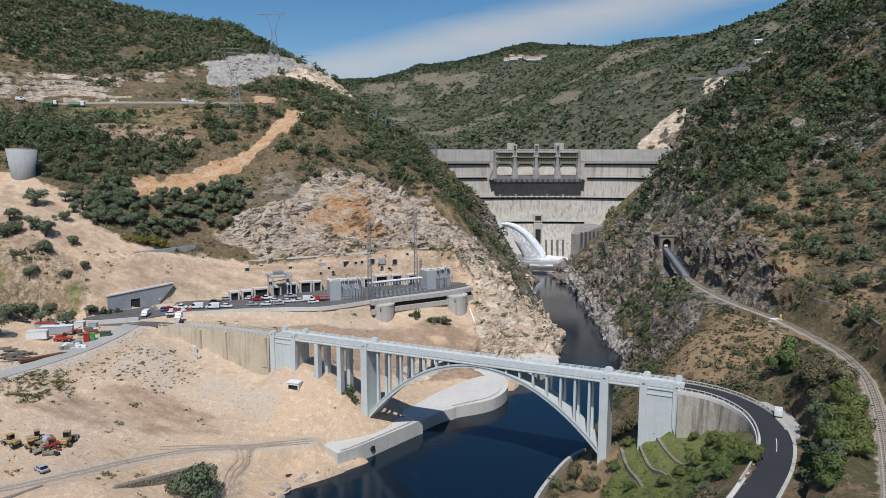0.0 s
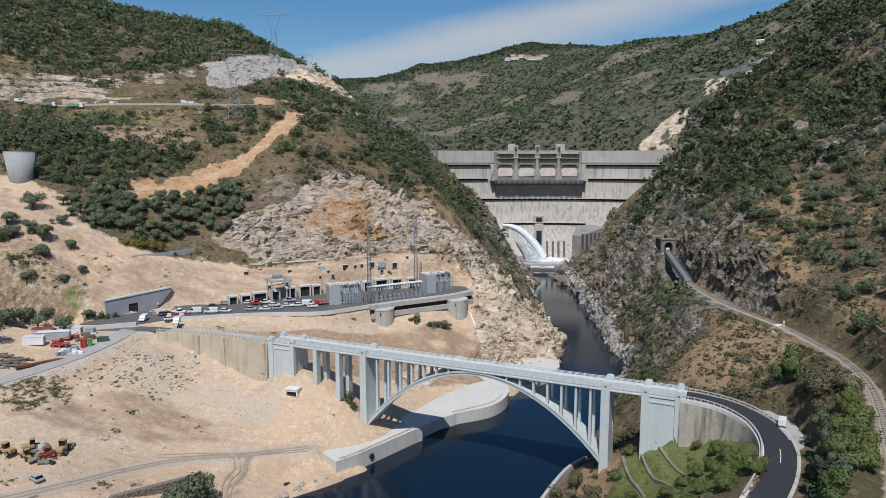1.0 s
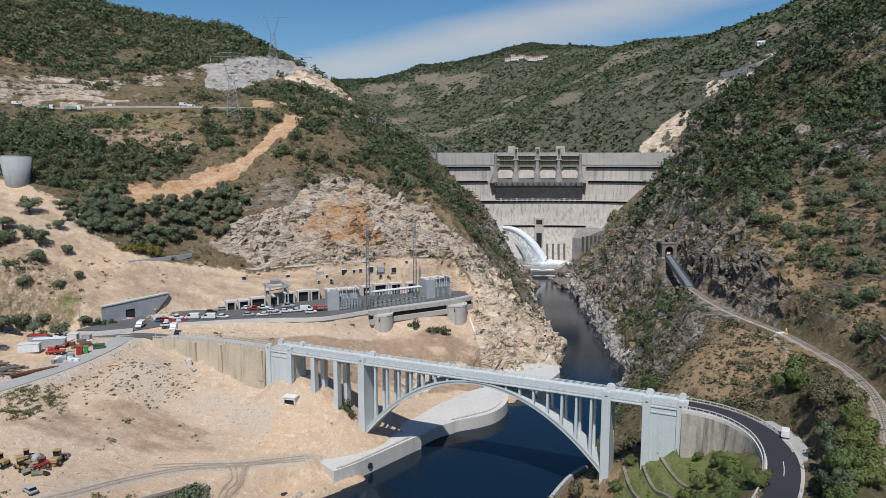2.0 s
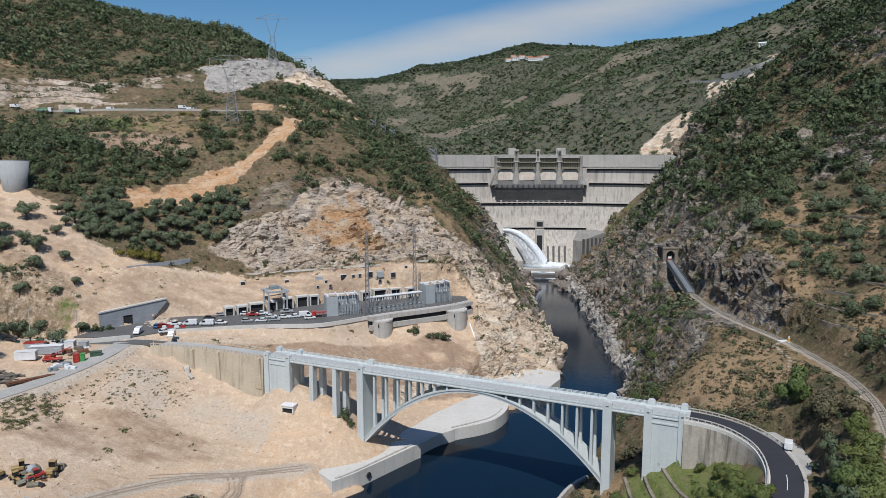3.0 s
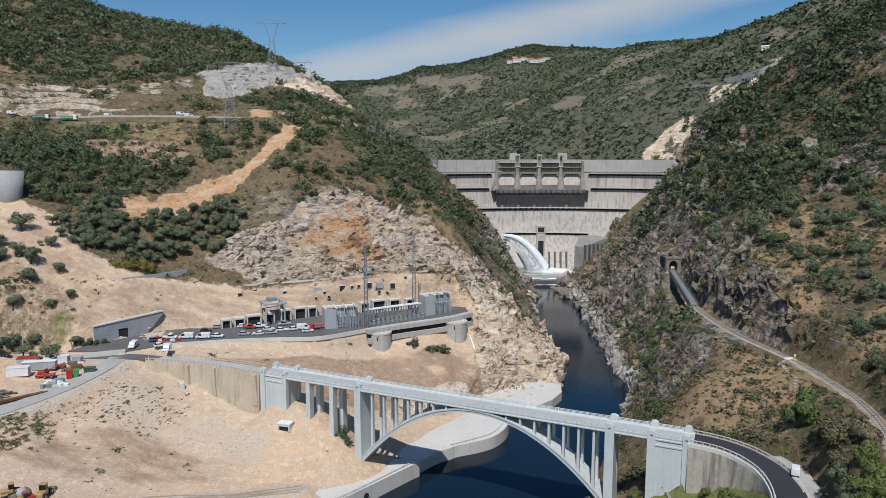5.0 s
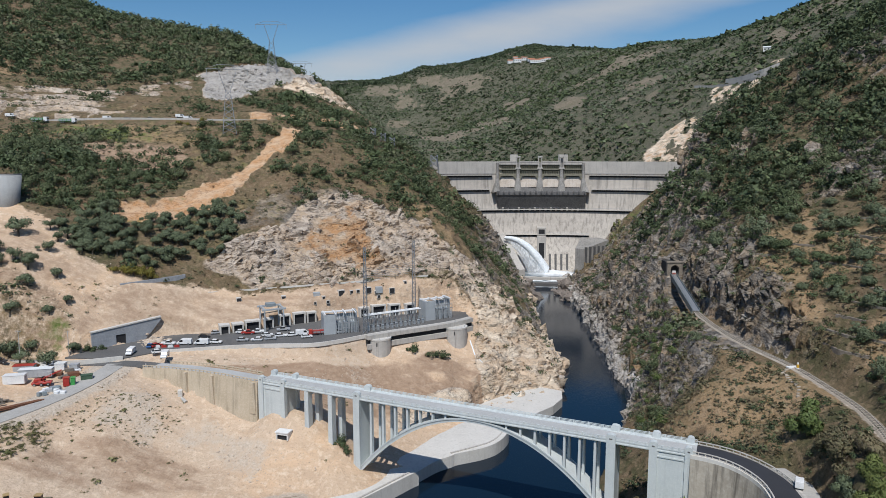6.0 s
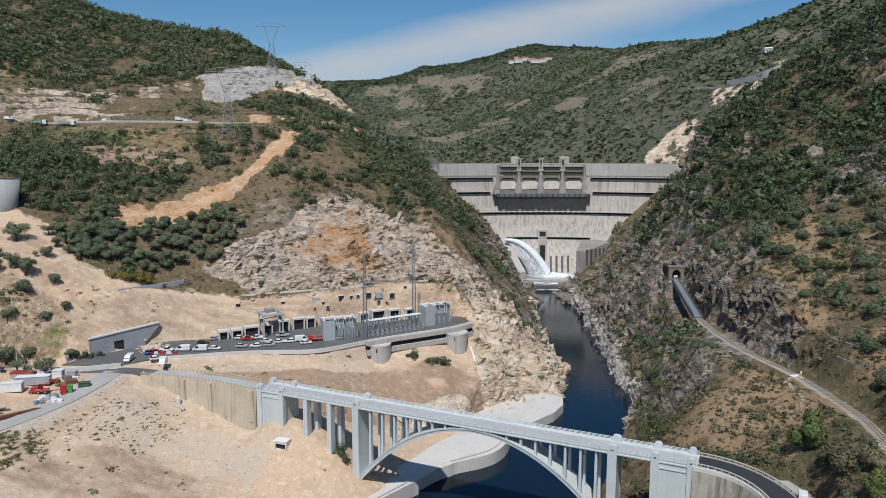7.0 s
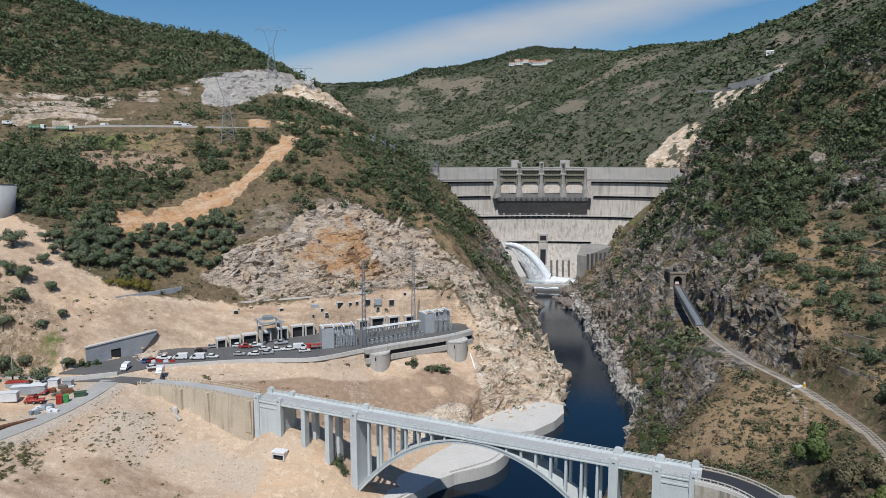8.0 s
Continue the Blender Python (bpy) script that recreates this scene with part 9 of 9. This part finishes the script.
SHORE_ROCK = worn("grey_shore_granite", (0.44, 0.385, 0.33), (0.33, 0.285, 0.24), (0.54, 0.48, 0.415), 0.25, 1.2, 0.95, 0, 0.2, 0.0, 0.2, True)
PALE_ROCK = worn("pale_broken_granite", (0.55, 0.45, 0.35), (0.42, 0.33, 0.25), (0.64, 0.55, 0.45), 0.25, 1.2, 0.95, 0, 0.2, 0.0, 0.2, True)


def block_shapes(rng, count):
    """Angular unit blocks: corners and triangles."""
    out = []
    for _ in range(count):
        bm = bmesh.new()
        bmesh.ops.create_icosphere(bm, subdivisions=1, radius=1)
        for v in bm.verts:
            v.co *= rng.uniform(0.65, 1.3)
            v.co.x *= 1.25
            v.co.z *= 0.85
        bm.verts.index_update()
        out.append((np.array([v.co[:] for v in bm.verts]), np.array([[v.index for v in f.verts] for f in bm.faces])))
        bm.free()
    return out


def boulders(name, x, y, size, mat, label, category, seed, sink=0.35):
    rng = np.random.default_rng(seed)
    shapes = block_shapes(rng, 12)
    z = heights(x, y)
    vs, fs, n = [], [], 0
    for i in range(len(x)):
        v, f = shapes[rng.integers(0, 12)]
        m = np.array(Euler((rng.uniform(-0.5, 0.5), rng.uniform(-0.5, 0.5), rng.uniform(0, 6.3))).to_matrix())
        vs.append(v @ m.T * size[i] + np.array([x[i], y[i], z[i] + (0.5 - sink) * size[i]]))
        fs.append(f + n)
        n += len(v)
    me = bpy.data.meshes.new(name)
    me.from_pydata(np.concatenate(vs), [], np.concatenate(fs))
    me.materials.append(mat)
    return tagged(new(name, me), label, category, kind="stuff")


x, y = rng.uniform(-60, 70, 30000), rng.uniform(140, 540, 30000)
d = river(x, y)
keep = (d < 1.0) & (d > -16) & (y > 262) & (rng.uniform(0, 1, len(x)) < 0.30 * np.exp(-np.abs(d) / 3)) | (d < 1.5) & (d > -5) & (x < -30) & (y < 178) & (rng.uniform(0, 1, len(x)) < 0.25)
x, y = x[keep], y[keep]
boulders("shore_rocks", x, y, np.minimum(rng.gamma(2.0, 0.26, len(x)) + 0.25, 1.3), SHORE_ROCK, "pale angular granite boulders along the river banks", "rocks", 32)
x, y = rng.uniform(2, 44, 700), rng.uniform(468, 530, 700)
keep = (river(x, y) > 0) & (rng.uniform(0, 1, 700) < np.where(y > 490, 0.25, 0.1) + 0.5 * np.exp(-river(x, y) / 4))
x, y = x[keep], y[keep]
bed = boulders("rapids_rocks", x, y, rng.gamma(2.0, 0.7, len(x)) + 0.8, ROCK, "dark wet boulders in the rapids below the dam", "rocks", 33)
for v in bed.data.vertices:
    v.co.z = v.co.z + 3.2
# stones on the rubble bank
x, y = rng.uniform(-170, -45, 45000), rng.uniform(130, 262, 45000)
keep = (rng.uniform(0, 1, len(x)) < 0.015 + 0.45 * sampled(g_cover["gravel"], x, y) * sampled(g_cover["earth"], x, y)) & ~inside(x, y, DECK) & (river(x, y) < -4)
for pts, half in ((YARD_ROAD, 5), (VALLEY_ROAD, 5), (HAUL_TRACK, 4)):
    keep &= line_distance(x, y, pts)[0] > half
x, y = x[keep], y[keep]
boulders("rubble", x, y, rng.gamma(1.6, 0.055, len(x)) + 0.08, PALE_ROCK, "small pale stones strewn over the bare bank", "rubble", 34)


def slab_shapes(rng, count):
    """Angular unit blocks with flat broken faces."""
    out = []
    for _ in range(count):
        bm = bmesh.new()
        for p in rng.uniform(-1, 1, (13, 3)) * np.array([1.0, 0.75, 0.9]):
            bm.verts.new(p)
        hull = bmesh.ops.convex_hull(bm, input=bm.verts)
        bmesh.ops.delete(bm, geom=list({v for v in hull["geom_interior"] + hull["geom_unused"] if isinstance(v, bmesh.types.BMVert)}), context="VERTS")
        bmesh.ops.triangulate(bm, faces=bm.faces)
        bm.verts.index_update()
        out.append((np.array([v.co[:] for v in bm.verts]), np.array([[v.index for v in f.verts] for f in bm.faces])))
        bm.free()
    return out


def crags(name, x, y, size, turn, label, category, seed, sink=0.45, upright=1.2):
    """Granite blocks half sunk in a slope, all split along the same joints, coloured like the ground that they stand in."""
    rng = np.random.default_rng(seed)
    shapes = slab_shapes(rng, 16)
    z = heights(x, y)
    vs, fs, own, n = [], [], [], 0
    for i in range(len(x)):
        v, f = shapes[rng.integers(0, 16)]
        m = np.array(Euler((turn[0] + rng.normal(0, 0.18), turn[1] + rng.normal(0, 0.18), turn[2] + rng.normal(0, 0.35))).to_matrix())
        grow = size[i] * np.array([rng.uniform(0.9, 1.7), rng.uniform(0.6, 1.0), upright * rng.uniform(0.6, 1.2)])
        vs.append((v * grow) @ m.T + np.array([x[i], y[i], z[i] + (0.5 - sink) * size[i]]))
        fs.append(f + n)
        own.append(np.full(len(v), i))
        n += len(v)
    me = bpy.data.meshes.new(name)
    me.from_pydata(np.concatenate(vs), [], np.concatenate(fs))
    me.materials.append(GROUND)
    own = np.concatenate(own)
    for key, w in g_cover.items():
        me.attributes.new(key, "FLOAT", "POINT").data.foreach_set("value", np.ascontiguousarray(sampled(w, x, y)[own], np.float32))
    return tagged(new(name, me), label, category, kind="stuff")


x, y = rng.uniform(-130, 30, 16000), rng.uniform(255, 350, 16000)
keep = rng.uniform(0, 1, len(x)) < 0.9 * sampled(g_cover["cliff"], x, y) * (0.25 + 0.75 * smooth(-0.2, 0.3, fbm(x, y, 14, 3, 0.6, 311)))
keep &= (river(x, y) < -1) & ~inside(x, y, DECK) & ~inside(x, y, SPRAYED_SLOPE)
x, y, keep = np.concatenate([x, rng.uniform(-42, -6, 160)]), np.concatenate([y, rng.uniform(222, 258, 160)]), np.concatenate([keep, np.ones(160, bool)])
keep &= (sampled(g_cover["cliff"], x, y) > 0.3)
keep &= ((x < -28) | (rng.uniform(0, 1, len(x)) < 0.75)) & (rng.uniform(0, 1, len(x)) > 0.8 * zone(x, y, RUSTY_PATCH, 3))
x, y = x[keep][:1500], y[keep][:1500]
crags("cliff_blocks", x, y, np.minimum(rng.gamma(2.0, 0.62, len(x)) * (1 - 0.4 * (x > -28)) + 0.45, 5.5), (0.35, -0.55, 0.4), "jointed grey and rust-stained granite of the blasted cliff", "rock", 41, 1.02)
x, y = rng.uniform(-240, -100, 5000), rng.uniform(455, 565, 5000)
keep = rng.uniform(0, 1, len(x)) < 0.10 * sampled(g_cover["pale"], x, y) + 0.03 * sampled(g_cover["grey"], x, y)
x, y = x[keep], y[keep]
crags("quarry_blocks", x, y, np.minimum(rng.gamma(2.0, 0.55, len(x)) + 0.7, 3.6), (0.1, -0.15, 0.6), "broken grey and tan rock on the quarried benches", "rock", 43, 0.6)
x, y = rng.uniform(-60, 130, 46000), rng.uniform(185, 570, 46000)
keep = rng.uniform(0, 1, len(x)) < 0.85 * sampled(g_cover["rock"], x, y) * smooth(-0.15, 0.3, fbm(x, y, 18, 4, 0.6, 313))
keep &= (river(x, y) < 0) & (line_distance(x, y, RAILWAY)[0] > 5.5) & ((x > 30) | (y > 335)) & (sampled(g_cover["dry"], x, y) < 0.25) & (zone(x, y, EAST_TERRACES, 6) < 0.4) & (rng.uniform(0, 1, len(x)) > 0.92 * zone(x, y, EAST_BANK, 6))
x, y = x[keep][:3800], y[keep][:3800]
bx, by = rng.uniform(20, 62, 1600), rng.uniform(222, 480, 1600)
keep = (river(bx, by) < 0.5) & (river(bx, by) > -9) & (rng.uniform(0, 1, 1600) < 0.75)
x, y = np.concatenate([x, bx[keep]]), np.concatenate([y, by[keep]])
crags("crag_blocks", x, y, np.minimum(rng.gamma(2.4, 0.5, len(x)) + 0.6, 4.2), (-0.2, 0.3, 0.9), "dark weathered granite crags breaking out of the steep slope", "rock", 42, 0.85, 1.7)
x, y = rng.uniform(69, 88, 300), rng.uniform(210, 258, 300)
keep = inside(x, y, TERRACE_CRAG) & (line_distance(x, y, RAILWAY)[0] > 4.0)
x, y = x[keep], y[keep]
crags("railway_crag", x, y, np.minimum(rng.gamma(2.6, 0.42, len(x)) + 0.6, 2.4), (-0.25, 0.2, 0.9), "dark jointed rock wall above the railway", "rock", 44, 0.9, 1.5)
x, y = rng.normal(-131.0, 1.8, 90), rng.normal(243.0, 2.2, 90)
boulders("portal_rubble", x, y, rng.gamma(2.0, 0.22, 90) + 0.2, PALE_ROCK, "heap of pale broken rock beside the portal wall", "rubble", 35)
